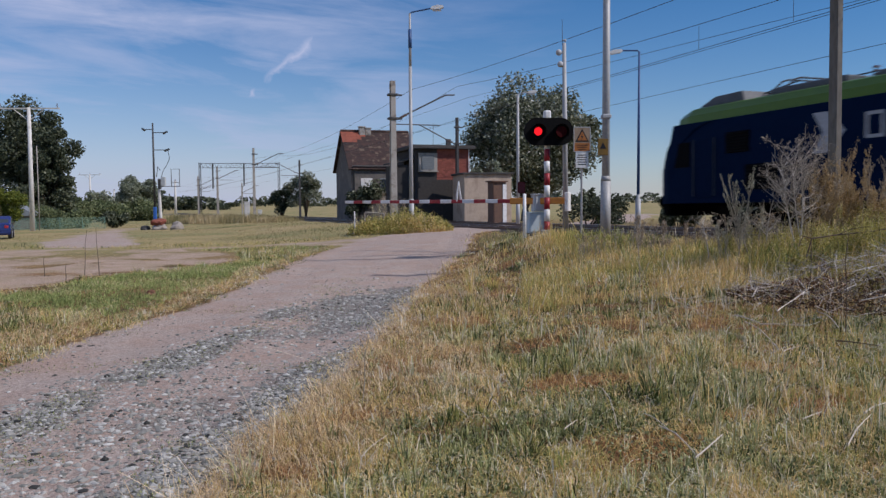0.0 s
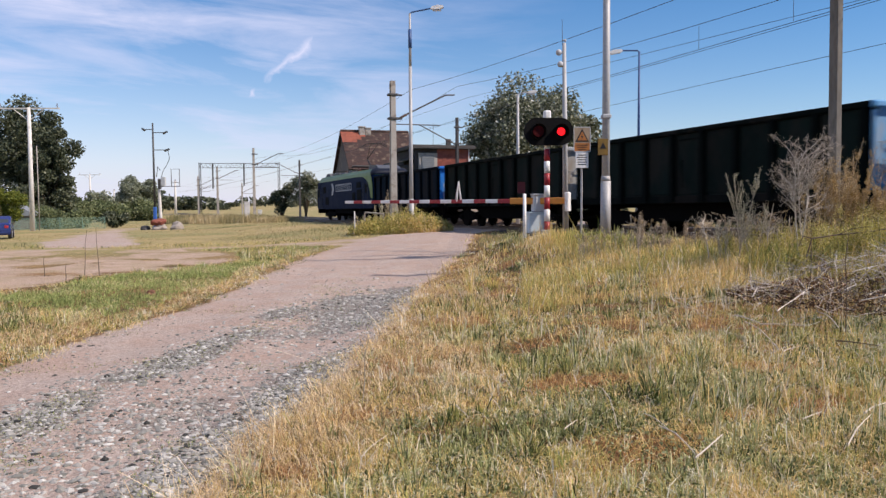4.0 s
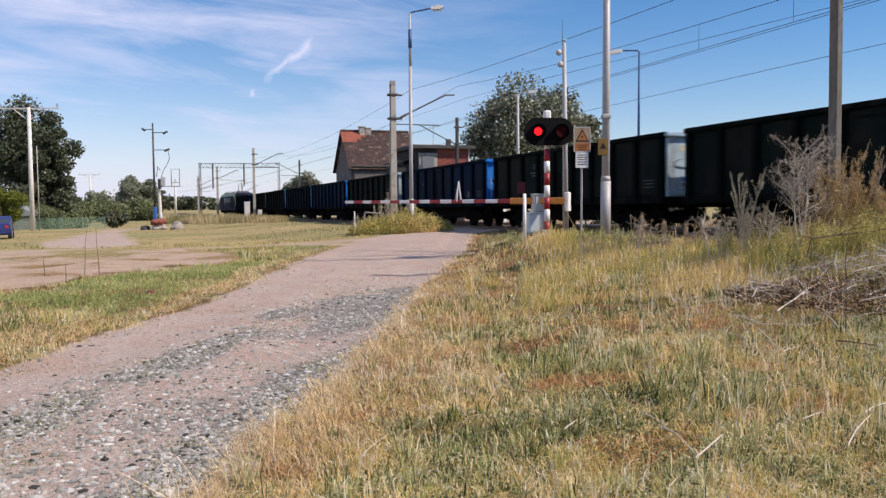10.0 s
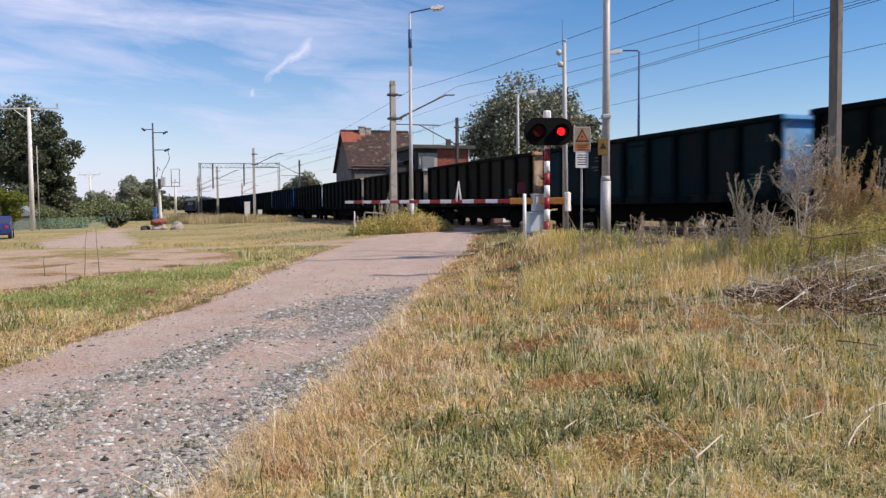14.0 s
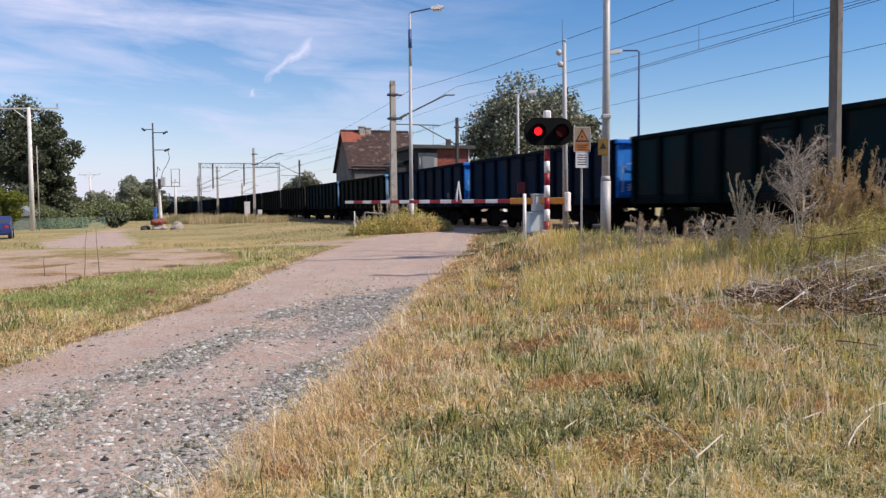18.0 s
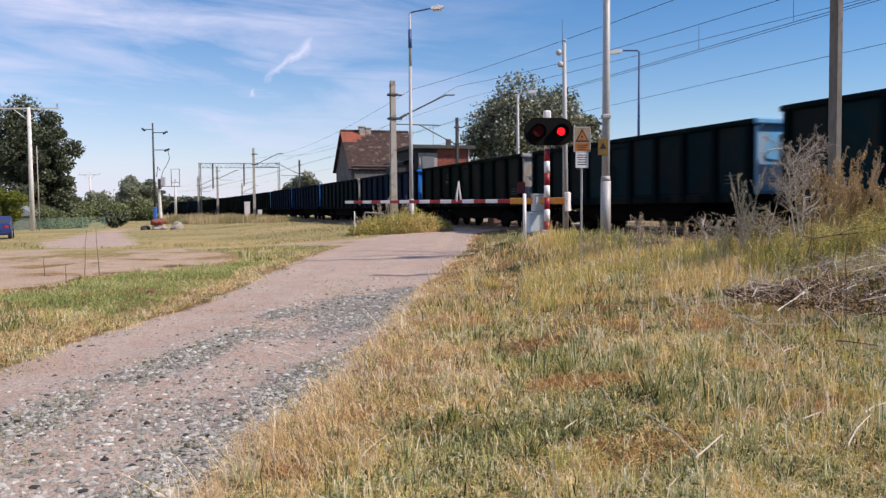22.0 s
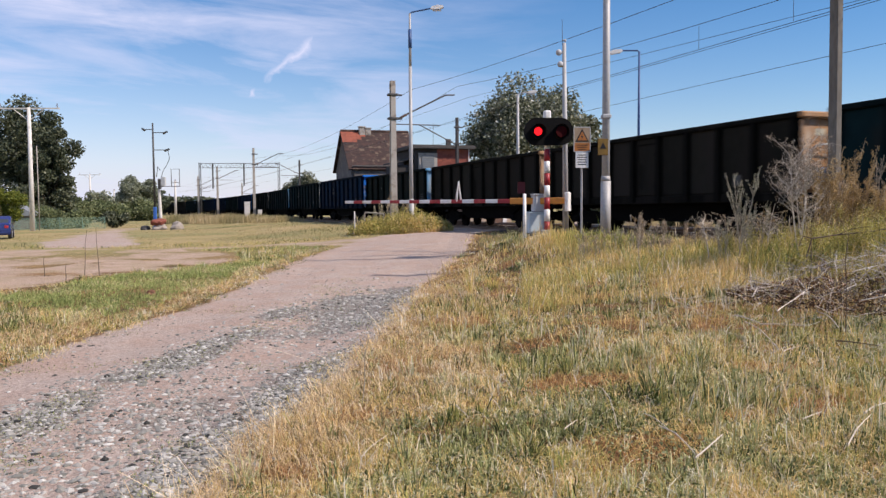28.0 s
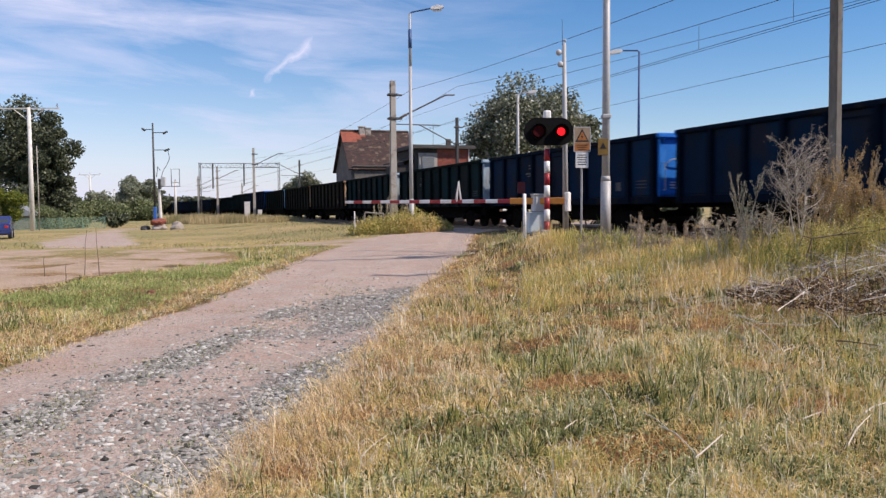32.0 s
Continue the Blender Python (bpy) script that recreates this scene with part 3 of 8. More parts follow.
def open_wagon(half=6.46, z1=3.19, ledge=False):
    w = thing("coal_wagon", Matrix(), "open bogie coal wagon with ribbed steel sides", "railway wagon", "wagons of the freight train")
    wid, z0 = 1.38, 1.22
    bays = 9 if half < 7 else 10
    step = (2 * half - 0.24) / bays
    for sy in (1, -1):
        bm = bmesh.new()
        box(bm, (0, sy * wid, (z0 + z1) / 2), (2 * half, 0.05, z1 - z0))
        part("side_wall", bm, SIDES["navy"], w)
    # plates between the posts, dished by years of loads; one bay in the middle is a door
    bm = bmesh.new()
    box(bm, (0, 0, 0), (step - 0.24, 0.03, z1 - z0 - 0.12), bevel=0.012)
    panel = part("side_panel", bm, SIDES["navy"], w)
    for i in range(bays):
        m = pose(-half + 0.12 + (i + 0.5) * step, wid + 0.036, (z0 + z1) / 2, 0.25 * ((i * 7) % 3 - 1), 0, 0.35 * ((i * 5) % 3 - 1))
        if i:
            same_part(panel, w, m)
        else:
            panel.matrix_basis = m
    mid = -half + 0.12 + (bays // 2 + 0.5) * step
    bm = bmesh.new()
    for dx in (-step / 2 + 0.20, step / 2 - 0.20):
        box(bm, (mid + dx, wid + 0.06, (z0 + z1) / 2 - 0.05), (0.05, 0.03, z1 - z0 - 0.36))
    box(bm, (mid, wid + 0.06, z1 - 0.24), (step - 0.36, 0.03, 0.05))
    for z in (1.6, 2.6):
        box(bm, (mid - step / 2 + 0.20, wid + 0.09, z), (0.12, 0.05, 0.10), bevel=0.01)
    part("door_frame", bm, POSTS["navy"], w)
    bm = bmesh.new()
    chain(bm, [(mid + 0.25, wid + 0.06, 1.5), (mid + 0.25, wid + 0.11, 1.52), (mid + 0.25, wid + 0.11, 2.3), (mid + 0.25, wid + 0.06, 2.32)], 0.018)
    part("door_bar", bm, POSTS["navy"], w)
    bm = bmesh.new()
    box(bm, (0, 0, z0), (2 * half, 2 * wid, 0.08))
    part("floor", bm, M_UNDER, w)
    bm = bmesh.new()
    prism(bm, [(-half + 0.1, 1.3), (half - 0.1, 1.3), (half - 0.1, 2.4), (half - 2.2, 2.9), (2.0, 2.76), (-1.5, 2.95), (-half + 1.4, 2.8), (-half + 0.1, 2.3)], -wid + 0.04, wid - 0.04)
    part("coal_load", bm, M_COAL, w)
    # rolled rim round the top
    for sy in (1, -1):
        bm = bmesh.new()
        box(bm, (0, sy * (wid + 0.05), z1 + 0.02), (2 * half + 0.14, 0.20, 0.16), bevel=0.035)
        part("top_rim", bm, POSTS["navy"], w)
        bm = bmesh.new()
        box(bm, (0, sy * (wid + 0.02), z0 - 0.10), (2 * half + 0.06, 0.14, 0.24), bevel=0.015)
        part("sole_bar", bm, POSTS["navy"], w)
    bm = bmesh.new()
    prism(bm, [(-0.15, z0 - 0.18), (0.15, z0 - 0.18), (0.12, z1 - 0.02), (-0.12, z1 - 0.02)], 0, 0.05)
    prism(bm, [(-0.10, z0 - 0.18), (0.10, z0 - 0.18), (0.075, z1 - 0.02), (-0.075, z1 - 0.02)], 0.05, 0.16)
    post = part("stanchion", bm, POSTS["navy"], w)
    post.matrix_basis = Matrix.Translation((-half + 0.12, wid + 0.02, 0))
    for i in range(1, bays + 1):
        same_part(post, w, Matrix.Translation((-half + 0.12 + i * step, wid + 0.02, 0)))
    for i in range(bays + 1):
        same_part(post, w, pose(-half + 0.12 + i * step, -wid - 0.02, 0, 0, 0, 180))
    # ends: a recessed plate under a jutting rim
    for sx in (-1, 1):
        bm = bmesh.new()
        box(bm, (sx * half, 0, (z0 + z1) / 2), (0.06, 2 * wid - 0.06, z1 - z0 - 0.02))
        end = part("end_wall", bm, ENDS["blue"], w)
        for y in (-1.36, 1.36):
            bm = bmesh.new()
            box(bm, (sx * (half + 0.05), y, 2.16), (0.10, 0.10, 1.86), bevel=0.012)
            part("end_post", bm, ENDS["blue"], end)
        for y in (-0.45, 0.45) if not ledge else ():
            bm = bmesh.new()
            box(bm, (sx * (half + 0.045), y, 2.05), (0.05, 0.10, 1.5), bevel=0.012)
            part("end_rib", bm, ENDS["blue"], end)
        bm = bmesh.new()
        box(bm, (sx * (half + 0.04), 0, 1.34), (0.07, 2.6, 0.12), bevel=0.015)
        part("end_rib", bm, ENDS["blue"], end)
        bm = bmesh.new()
        box(bm, (sx * (half + 0.07), 0, z1 + 0.02), (0.22, 2 * wid + 0.24, 0.16), bevel=0.035)
        part("end_rim", bm, ENDS["blue"], w)
        for y in (-1.26, 1.26):
            bm = bmesh.new()
            prism(bm, [(0, 0), (0.20, 0), (0.02, -0.24)], -0.02, 0.02, pose(sx * (half + 0.03), y, z1 - 0.06, 0, 0, 0 if sx > 0 else 180))
            part("gusset", bm, ENDS["blue"], end)
        bm = bmesh.new()
        box(bm, (sx * (half + 0.06), 0, 1.05), (0.14, 2.7, 0.36), bevel=0.02)
        part("headstock", bm, M_UNDER, w)
        if ledge:
            for z, d, h in ((2.72, 0.30, 0.12), (1.92, 0.16, 0.10)):
                bm = bmesh.new()
                box(bm, (sx * (half + d / 2), 0, z), (d, 2.7, h), bevel=0.015)
                part("end_ledge", bm, ENDS["blue"] if z > 2 else M_LATCH, end)
            bm = bmesh.new()
            for z in np.arange(1.35, 2.7, 0.3):
                tube(bm, (sx * (half + 0.24), 1.05, z), (sx * (half + 0.24), 1.40, z), 0.014, 0.014, 6)
            for y in (1.05, 1.40):
                tube(bm, (sx * (half + 0.24), y, 1.1), (sx * (half + 0.24), y, 2.75), 0.016, 0.016, 6)
            part("ladder", bm, M_RAIL_P, w, "pale steel ladder")
        else:
            bm = bmesh.new()
            chain(bm, [(sx * (half + 0.05), 1.22, 1.45), (sx * (half + 0.17), 1.22, 1.45), (sx * (half + 0.17), 1.22, 2.35), (sx * (half + 0.05), 1.22, 2.35)], 0.018)
            part("grab_rail", bm, M_RAIL_P, w, "pale steel grab rail")
            bm = bmesh.new()
            chain(bm, [(sx * (half + 0.05), 1.05, 2.30), (sx * (half + 0.12), 0.98, 2.42), (sx * (half + 0.22), 0.80, 2.46), (sx * (half + 0.30), -0.65, 2.46)], 0.024)
            part("latch_handle", bm, M_LATCH, w, "white latch handle")
        bm = bmesh.new()
        box(bm, (sx * (half + 0.034), 0.75, 2.78), (0.012, 0.34, 0.18))
        part("end_plate", bm, M_ENDPLATE, w, "small pale plate")
        bm = bmesh.new()
        for y, z, sy_, sz in ((0.45, 1.80, 0.80, 0.15), (0.55, 1.62, 0.5, 0.08)):
            box(bm, (sx * (half + 0.034), y, z), (0.012, sy_, sz))
        part("end_marking", bm, M_ENDBLUE, w, "blue painted marking")
        bm = bmesh.new()
        for z, y, wy in ((1.70, 0.70, 0.40), (1.61, 0.55, 0.75), (1.52, 0.72, 0.40)):
            box(bm, (sx * (half + 0.034), y, z), (0.012, wy, 0.045))
        part("end_lettering", bm, M_LATCH, w, "small white lines of lettering")
        for y in (-0.875, 0.875):
            buffer(w, sx * (half + 0.02), y, sx * 0.9)
        bm = bmesh.new()
        box(bm, (sx * (half + 0.31), 0, 0.95), (0.54, 0.08, 0.12), bevel=0.02)
        part("coupling", bm, M_UNDER, w)
    # marking panel and lettering too small to read
    bm = bmesh.new()
    for x, z, sxx, sz in ((0.15, 2.72, 0.30, 0.05), (0.02, 2.64, 0.10, 0.12), (0.20, 2.60, 0.22, 0.05), (0.15, 2.38, 0.80, 0.07), (0.15, 2.27, 0.50, 0.05)):
        box(bm, (x + 2.3, wid + 0.056, z), (sxx, 0.008, sz))
    part("marking", bm, M_MARK, w, "faded white marking")
    bm = bmesh.new()
    for z in (1.55, 1.66, 1.77):
        box(bm, (-half + 0.85, wid + 0.056, z), (0.55, 0.008, 0.03))
    part("data_panel", bm, M_MARK_D, w, "faded white data lines")
    bm = bmesh.new()
    box(bm, (-half + 2.2, wid + 0.056, 1.62), (0.30, 0.010, 0.30))
    part("label_holder", bm, M_MARK, w, "small pale label plate")
    for sx in (-4.2, 4.2):
        bogie(w, sx)
    bm = bmesh.new()
    box(bm, (0, 0, 1.0), (2 * half - 0.3, 0.5, 0.24))
    # deep girders added to black out the sunlit gap under the wagon
    for y in (-0.9, 0.9):
        prism(bm, [(-3.9, 1.1), (3.9, 1.1), (2.5, 0.42), (-2.5, 0.42)], y - 0.06, y + 0.06)
    tube(bm, (1.2, 0.4, 0.68), (2.2, 0.4, 0.68), 0.19, 0.19, 12)
    chain(bm, [(-5.4, 0.35, 0.55), (-1.5, 0.35, 0.62), (1.5, -0.35, 0.62), (5.4, -0.35, 0.55)], 0.035)
    for sx in (-4.2, 4.2):
        for dx in (-1.45, 1.45):
            box(bm, (sx + dx, 0, 0.5), (0.1, 1.9, 0.14))
            for yy in (-0.75, 0.75):
                box(bm, (sx + dx * 1.0, yy, 0.66), (0.12, 0.12, 0.5))
    box(bm, (-1.4, 0.5, 0.75), (0.8, 0.5, 0.3))
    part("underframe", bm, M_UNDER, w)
    return w


def recolour(w, side, end, marked, label_plate):
    for o in w.children_recursive:
        kind = o.name.split(".")[0]
        pick = None
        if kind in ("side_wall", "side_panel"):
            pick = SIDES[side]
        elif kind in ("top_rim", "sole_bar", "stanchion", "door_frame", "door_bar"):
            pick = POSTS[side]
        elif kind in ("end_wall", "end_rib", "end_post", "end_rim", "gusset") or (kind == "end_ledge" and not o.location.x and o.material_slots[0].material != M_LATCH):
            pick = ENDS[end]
        if pick:
            o.material_slots[0].link = "OBJECT"
            o.material_slots[0].material = pick
        if (kind in ("marking", "data_panel") and not marked) or (kind in ("end_marking", "end_plate") and end in ("blue", "sky", "dark")) or (kind == "label_holder" and not label_plate):
            bpy.data.objects.remove(o)


SIDE_WORD = {"blue": "shade-dark blue", "navy": "shade-dark navy", "green": "shaded greenish-black", "brown": "shade-dark rusty brown", "grey": "shade-dark grey", "teal": "shade-dark teal"}
END_WORD = {"blue": "sunlit bright blue end", "pale": "faded sunlit pale-blue end", "grey": "sunlit grey end", "rust": "sunlit rusty orange end", "sky": "sunlit light-blue end", "dark": "dark end"}
# shaded side colour, sunlit end colour, marked, length over buffers
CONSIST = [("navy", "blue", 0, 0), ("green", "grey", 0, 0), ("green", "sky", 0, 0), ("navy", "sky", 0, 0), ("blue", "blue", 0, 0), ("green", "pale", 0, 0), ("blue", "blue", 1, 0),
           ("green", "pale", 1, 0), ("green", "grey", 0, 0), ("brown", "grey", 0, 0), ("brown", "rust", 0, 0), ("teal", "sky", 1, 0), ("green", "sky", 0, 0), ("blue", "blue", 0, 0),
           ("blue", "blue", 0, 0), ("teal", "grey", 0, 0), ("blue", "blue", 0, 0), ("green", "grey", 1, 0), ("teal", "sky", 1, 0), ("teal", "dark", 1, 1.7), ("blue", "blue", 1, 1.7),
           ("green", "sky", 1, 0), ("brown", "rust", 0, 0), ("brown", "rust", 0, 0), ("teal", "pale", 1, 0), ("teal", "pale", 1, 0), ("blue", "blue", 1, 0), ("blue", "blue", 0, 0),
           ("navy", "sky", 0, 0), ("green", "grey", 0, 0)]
WAGONS = []


def build_wagons():
    proto, longer = open_wagon(), open_wagon(7.3, 3.40, True)
    rear = 84.2
    for i, (side, end, marked, more) in enumerate(CONSIST):
        if i:
            rear -= 14.04 + more
        last = i == len(CONSIST) - 1
        if more:
            w = longer if side == "blue" else copy_thing(longer, Matrix())
        else:
            w = proto if last else copy_thing(proto, Matrix())
        tagged(w, "%sopen coal wagon, %s ribbed sides, %s" % ("long " if more else "", SIDE_WORD[side], END_WORD[end]))
        recolour(w, side, end, marked, i in (6, 10, 13, 16, 19, 20, 23, 26))
        WAGONS.append((w, rear + 6.4 + more / 2))


build_wagons()

M_LOCO = mat("navy_loco_paint", (0.0008, 0.010, 0.040), (0.0006, 0.008, 0.033), 5, 0.55, bump=0.02, spec=0.025)
M_LOCO_G = mat("green_loco_paint", (0.085, 0.165, 0.008), (0.07, 0.14, 0.006), 5, 0.4, bump=0.02, spec=0.3)
M_LOCO_R = mat("grey_roof_equipment", (0.10, 0.11, 0.125), (0.06, 0.065, 0.075), 8, 0.6)
M_LETTER = mat("white_lettering", (0.42, 0.44, 0.47), None, 8, 0.5, bump=0)
M_SCREEN = mat("tinted_windscreen", (0.06, 0.07, 0.085), (0.04, 0.05, 0.065), 2, 0.2, bump=0, spec=0.8)
M_HOOD = mat("dark_slate_hood_paint", (0.014, 0.018, 0.030), (0.010, 0.013, 0.022), 5, 0.5, bump=0.02, spec=0.12)
M_LOUVRE = mat("black_louvre_paint", (0.004, 0.004, 0.005), (0.002, 0.002, 0.003), 10, 0.8, bump=0.03, spec=0.06)
M_BRONZE = mat("pantograph_steel", (0.03, 0.028, 0.027), None, 8, 0.6, metal=0.1)


def loft(sections):
    """A skin over rings of equal length, closed at both ends."""
    bm = bmesh.new()
    rings = [[bm.verts.new(p) for p in ring] for ring in sections]
    k = len(rings[0])
    for a, b in zip(rings, rings[1:]):
        for j in range(k):
            bm.faces.new((a[j], a[(j + 1) % k], b[(j + 1) % k], b[j]))
    bm.faces.new(rings[0][::-1])
    bm.faces.new(rings[-1])
    bmesh.ops.recalc_face_normals(bm, faces=bm.faces)
    return bm


def locomotive():
    lo = thing("electric_locomotive", Matrix(), "navy electric locomotive with green roof edge and raised pantograph", "locomotive", "freight train")

    def ring(x, lo_z, mid_z, hw):
        return [(x, hw, lo_z), (x, hw, mid_z), (x, -hw, mid_z), (x, -hw, lo_z)]

    # body side below the green band, nose leaning back
    body = []
    for x, dz, hw in ((-9.0, 0, 1.28), (-8.93, 0, 1.40), (-8.6, 0, 1.48), (8.6, 0, 1.48), (8.93, 0, 1.40), (9.0, 0, 1.28)):
        body.append([(x, hw, 1.0), (x, hw, 2.05), (x - 0.18 * (1 if x > 8 else -1 if x < -8 else 0), hw, 2.65), (x - 0.60 * (1 if x > 8 else -1 if x < -8 else 0), hw - 0.05, 3.42),
                     (x - 0.60 * (1 if x > 8 else -1 if x < -8 else 0), -hw + 0.05, 3.42), (x - 0.18 * (1 if x > 8 else -1 if x < -8 else 0), -hw, 2.65), (x, -hw, 2.05), (x, -hw, 1.0)])
    part("body", loft(body), M_LOCO, lo)
    roof = []
    for x, hw, top in ((-8.40, 1.20, 3.58), (-8.22, 1.34, 3.78), (-7.7, 1.43, 3.93), (7.7, 1.43, 3.93), (8.22, 1.34, 3.78), (8.40, 1.20, 3.58)):
        roof.append([(x, hw, 3.422), (x, hw - 0.03, 3.422 + (top - 3.42) * 0.45), (x, hw - 0.20, 3.42 + (top - 3.42) * 0.85), (x, hw - 0.5, top), (x, -hw + 0.5, top), (x, -hw + 0.20, 3.42 + (top - 3.42) * 0.85), (x, -hw + 0.03, 3.422 + (top - 3.42) * 0.45), (x, -hw, 3.422)])
    part("roof", loft(roof), M_LOCO_G, lo, "green painted roof edge")
    hood = []
    for x, hw, top in ((-8.44, 1.22, 3.60), (-8.24, 1.36, 3.80), (-7.72, 1.45, 3.96), (-7.15, 1.24, 4.02), (-6.6, 0.80, 4.04), (-6.3, 0.5, 3.97)):
        lo_z = 3.43 if hw > 1.3 else 3.70 if hw < 1.0 else 3.44
        hood.append([(x, hw, lo_z), (x, hw - 0.03, lo_z + (top - lo_z) * 0.45), (x, hw - 0.18, lo_z + (top - lo_z) * 0.85), (x, hw - 0.45, top), (x, -hw + 0.45, top), (x, -hw + 0.18, lo_z + (top - lo_z) * 0.85), (x, -hw + 0.03, lo_z + (top - lo_z) * 0.45), (x, -hw, lo_z)])
    shade(part("cab_hood", loft(hood), M_HOOD, lo, "dark grey cab hood"))
    for sx in (-1, 1):
        # green flank of the cab, the swept band round the windscreen
        for sy in (-1, 1):
            bm = bmesh.new()
            if sx < 0:
                prism(bm, [(-5.2, 3.418), (-6.3, 3.36), (-6.95, 3.14), (-7.4, 2.78), (-7.72, 2.3), (-7.95, 1.72), (-8.46, 1.72), (-8.52, 2.05), (-8.44, 2.65), (-8.16, 3.2), (-8.0, 3.418)], sy * 1.493, sy * 1.47)
                part("cab_band", bm, M_LOCO_G, lo, "light green band")
            else:
                prism(bm, [(8.32, 3.415), (6.6, 3.415), (7.3, 3.25), (7.9, 2.85), (8.32, 2.2), (8.45, 1.6), (8.62, 1.6), (8.62, 2.05), (8.52, 2.65)], sy * 1.492, sy * 1.478)
                part("cab_band", bm, M_LOCO, lo, "navy cab flank")
            bm = bmesh.new()
            if sx > 0:
                prism(bm, [(7.55, 2.1), (8.25, 2.1), (8.05, 2.85), (7.55, 2.85)], sy * 1.498, sy * 1.47)
            else:
                prism(bm, [(-6.72, 2.15), (-7.08, 2.15), (-7.08, 2.72), (-6.72, 2.85)], sy * 1.512, sy * 1.48)
            part("side_window", bm, M_LOUVRE, lo, "dark tinted side window")
            bm = bmesh.new()
            box(bm, (sx * 6.9, sy * 1.485, 2.05), (0.68, 0.02, 1.75), bevel=0.006)
            door = part("cab_door", bm, M_LOCO, lo)
            for dx in (-0.44, 0.44):
                bm = bmesh.new()
                tube(bm, (sx * 6.9 + dx, sy * 1.54, 1.2), (sx * 6.9 + dx, sy * 1.54, 2.9), 0.017)
                part("handrail", bm, M_MARK, door, "pale handrail")
            bm = bmesh.new()
            box(bm, (sx * 9.0, sy * 0.95, 1.75), (0.05, 0.34, 0.20), bevel=0.04)
            part("headlight", bm, M_LAMPGLASS, lo, "white headlight cluster")
            buffer(lo, sx * 8.95, sy * 0.875, sx)
        bm = bmesh.new()
        a = [(sx * 9.015, 2.10), (sx * 8.845, 2.66), (sx * 8.54, 3.2), (sx * 8.48, 3.2), (sx * 8.78, 2.66), (sx * 8.95, 2.10)]
        prism(bm, a, -1.22, 1.22)
        part("windscreen", bm, M_SCREEN, lo)
        bm = bmesh.new()
        box(bm, (sx * 8.85, 0, 0.82), (0.3, 2.7, 0.42), bevel=0.05)
        part("snow_plough", bm, M_UNDER, lo)
        bm = bmesh.new()
        prism(bm, [(sx * 6.0, 3.90), (sx * 8.0, 3.80), (sx * 7.8, 3.98), (sx * 7.2, 4.20), (sx * 6.1, 4.22)], -0.85, 0.85)
        part("air_conditioner", bm, M_LOCO_R, lo)
        bogie(lo, sx * 5.3, 1.75)
    # louvres and hatches on the flanks
    for sy in (-1, 1):
        for x, z, wx, hz in ((-5.6, 1.95, 1.0, 1.0), (-4.2, 1.85, 0.9, 0.8), (5.6, 2.7, 0.9, 0.6), (4.7, 1.7, 1.2, 0.7), (-5.5, 2.8, 0.9, 0.45)):
            bm = bmesh.new()
            box(bm, (x, sy * 1.485, z), (wx, 0.02, hz))
            for k in range(7):
                box(bm, (x, sy * 1.498, z - hz / 2 + hz * (k + 0.5) / 7), (wx - 0.06, 0.02, 0.035), rx=25 * sy)
            part("louvre", bm, M_LOUVRE, lo, "dark louvred grille")
    # white emblem and name in plain strokes
    bm = bmesh.new()
    prism(bm, [(3.05, 3.18), (2.62, 3.18), (2.12, 2.68), (2.62, 2.18), (3.05, 2.18), (2.75, 2.68)], 1.497, 1.46)
    part("emblem", bm, M_LETTER, lo, "white chevron emblem")
    bm = bmesh.new()
    for k in range(8):
        x = 1.55 - k * 0.66
        for dx in (0.0, -0.40):
            box(bm, (x + dx, 1.482, 2.74), (0.08, 0.012, 0.60))
        for dz in (-0.265, 0.265):
            box(bm, (x - 0.2, 1.482, 2.74 + dz), (0.32, 0.012, 0.08))
    part("lettering", bm, M_LETTER, lo, "row of plain white boxes for lettering")
    # roof gear
    for x, wx, hz in ((3.8, 2.4, 0.16), (1.2, 1.2, 0.12), (-1.0, 1.0, 0.14)):
        bm = bmesh.new()
        box(bm, (x, 0.25, 3.84 + hz / 2), (wx, 1.3, hz + 0.2), bevel=0.03)
        part("roof_box", bm, M_LOCO_R, lo)
    for x in (-0.6, -1.5, -2.0, 2.3):
        bm = bmesh.new()
        for k in range(5):
            tube(bm, (x, 0.3, 3.88 + k * 0.09), (x, 0.3, 3.93 + k * 0.09), 0.09, 0.05, 8)
        part("insulator", bm, M_CERAMIC, lo)
    bm = bmesh.new()
    chain(bm, [(-2.0, 0.3, 4.2), (-0.6, 0.3, 4.2), (2.3, 0.3, 4.15), (5.0, 0.3, 4.1)], 0.02)
    part("bus_bar", bm, M_WIRE, lo)
    for base, head in ((-4.4, 5.99), (5.2, 4.3)):
        bm = bmesh.new()
        for y in (-0.45, 0.45):
            chain(bm, [(base - 0.7, y, 3.95), (base + 0.7, y, 3.95)], 0.03)
        chain(bm, [(base + 0.6, -0.45, 3.95), (base + 0.6, 0.45, 3.95)], 0.03)
        p = part("pantograph", bm, M_BRONZE, lo)
        bm = bmesh.new()
        knee = Vector((base + 1.35, 0, 3.95 + (head - 3.95) * 0.48))
        tube(bm, (base - 0.5, 0, 3.98), knee, 0.05, 0.04)
        tube(bm, (base - 0.2, 0.18, 3.98), knee, 0.02, 0.02)
        part("lower_arm", bm, M_BRONZE, p)
        bm = bmesh.new()
        top = Vector((base - 0.62, 0, head))
        for y in (-0.3, 0.3):
            tube(bm, knee, top + Vector((0, y, 0)), 0.025, 0.02)
        part("upper_arm", bm, M_BRONZE, p)
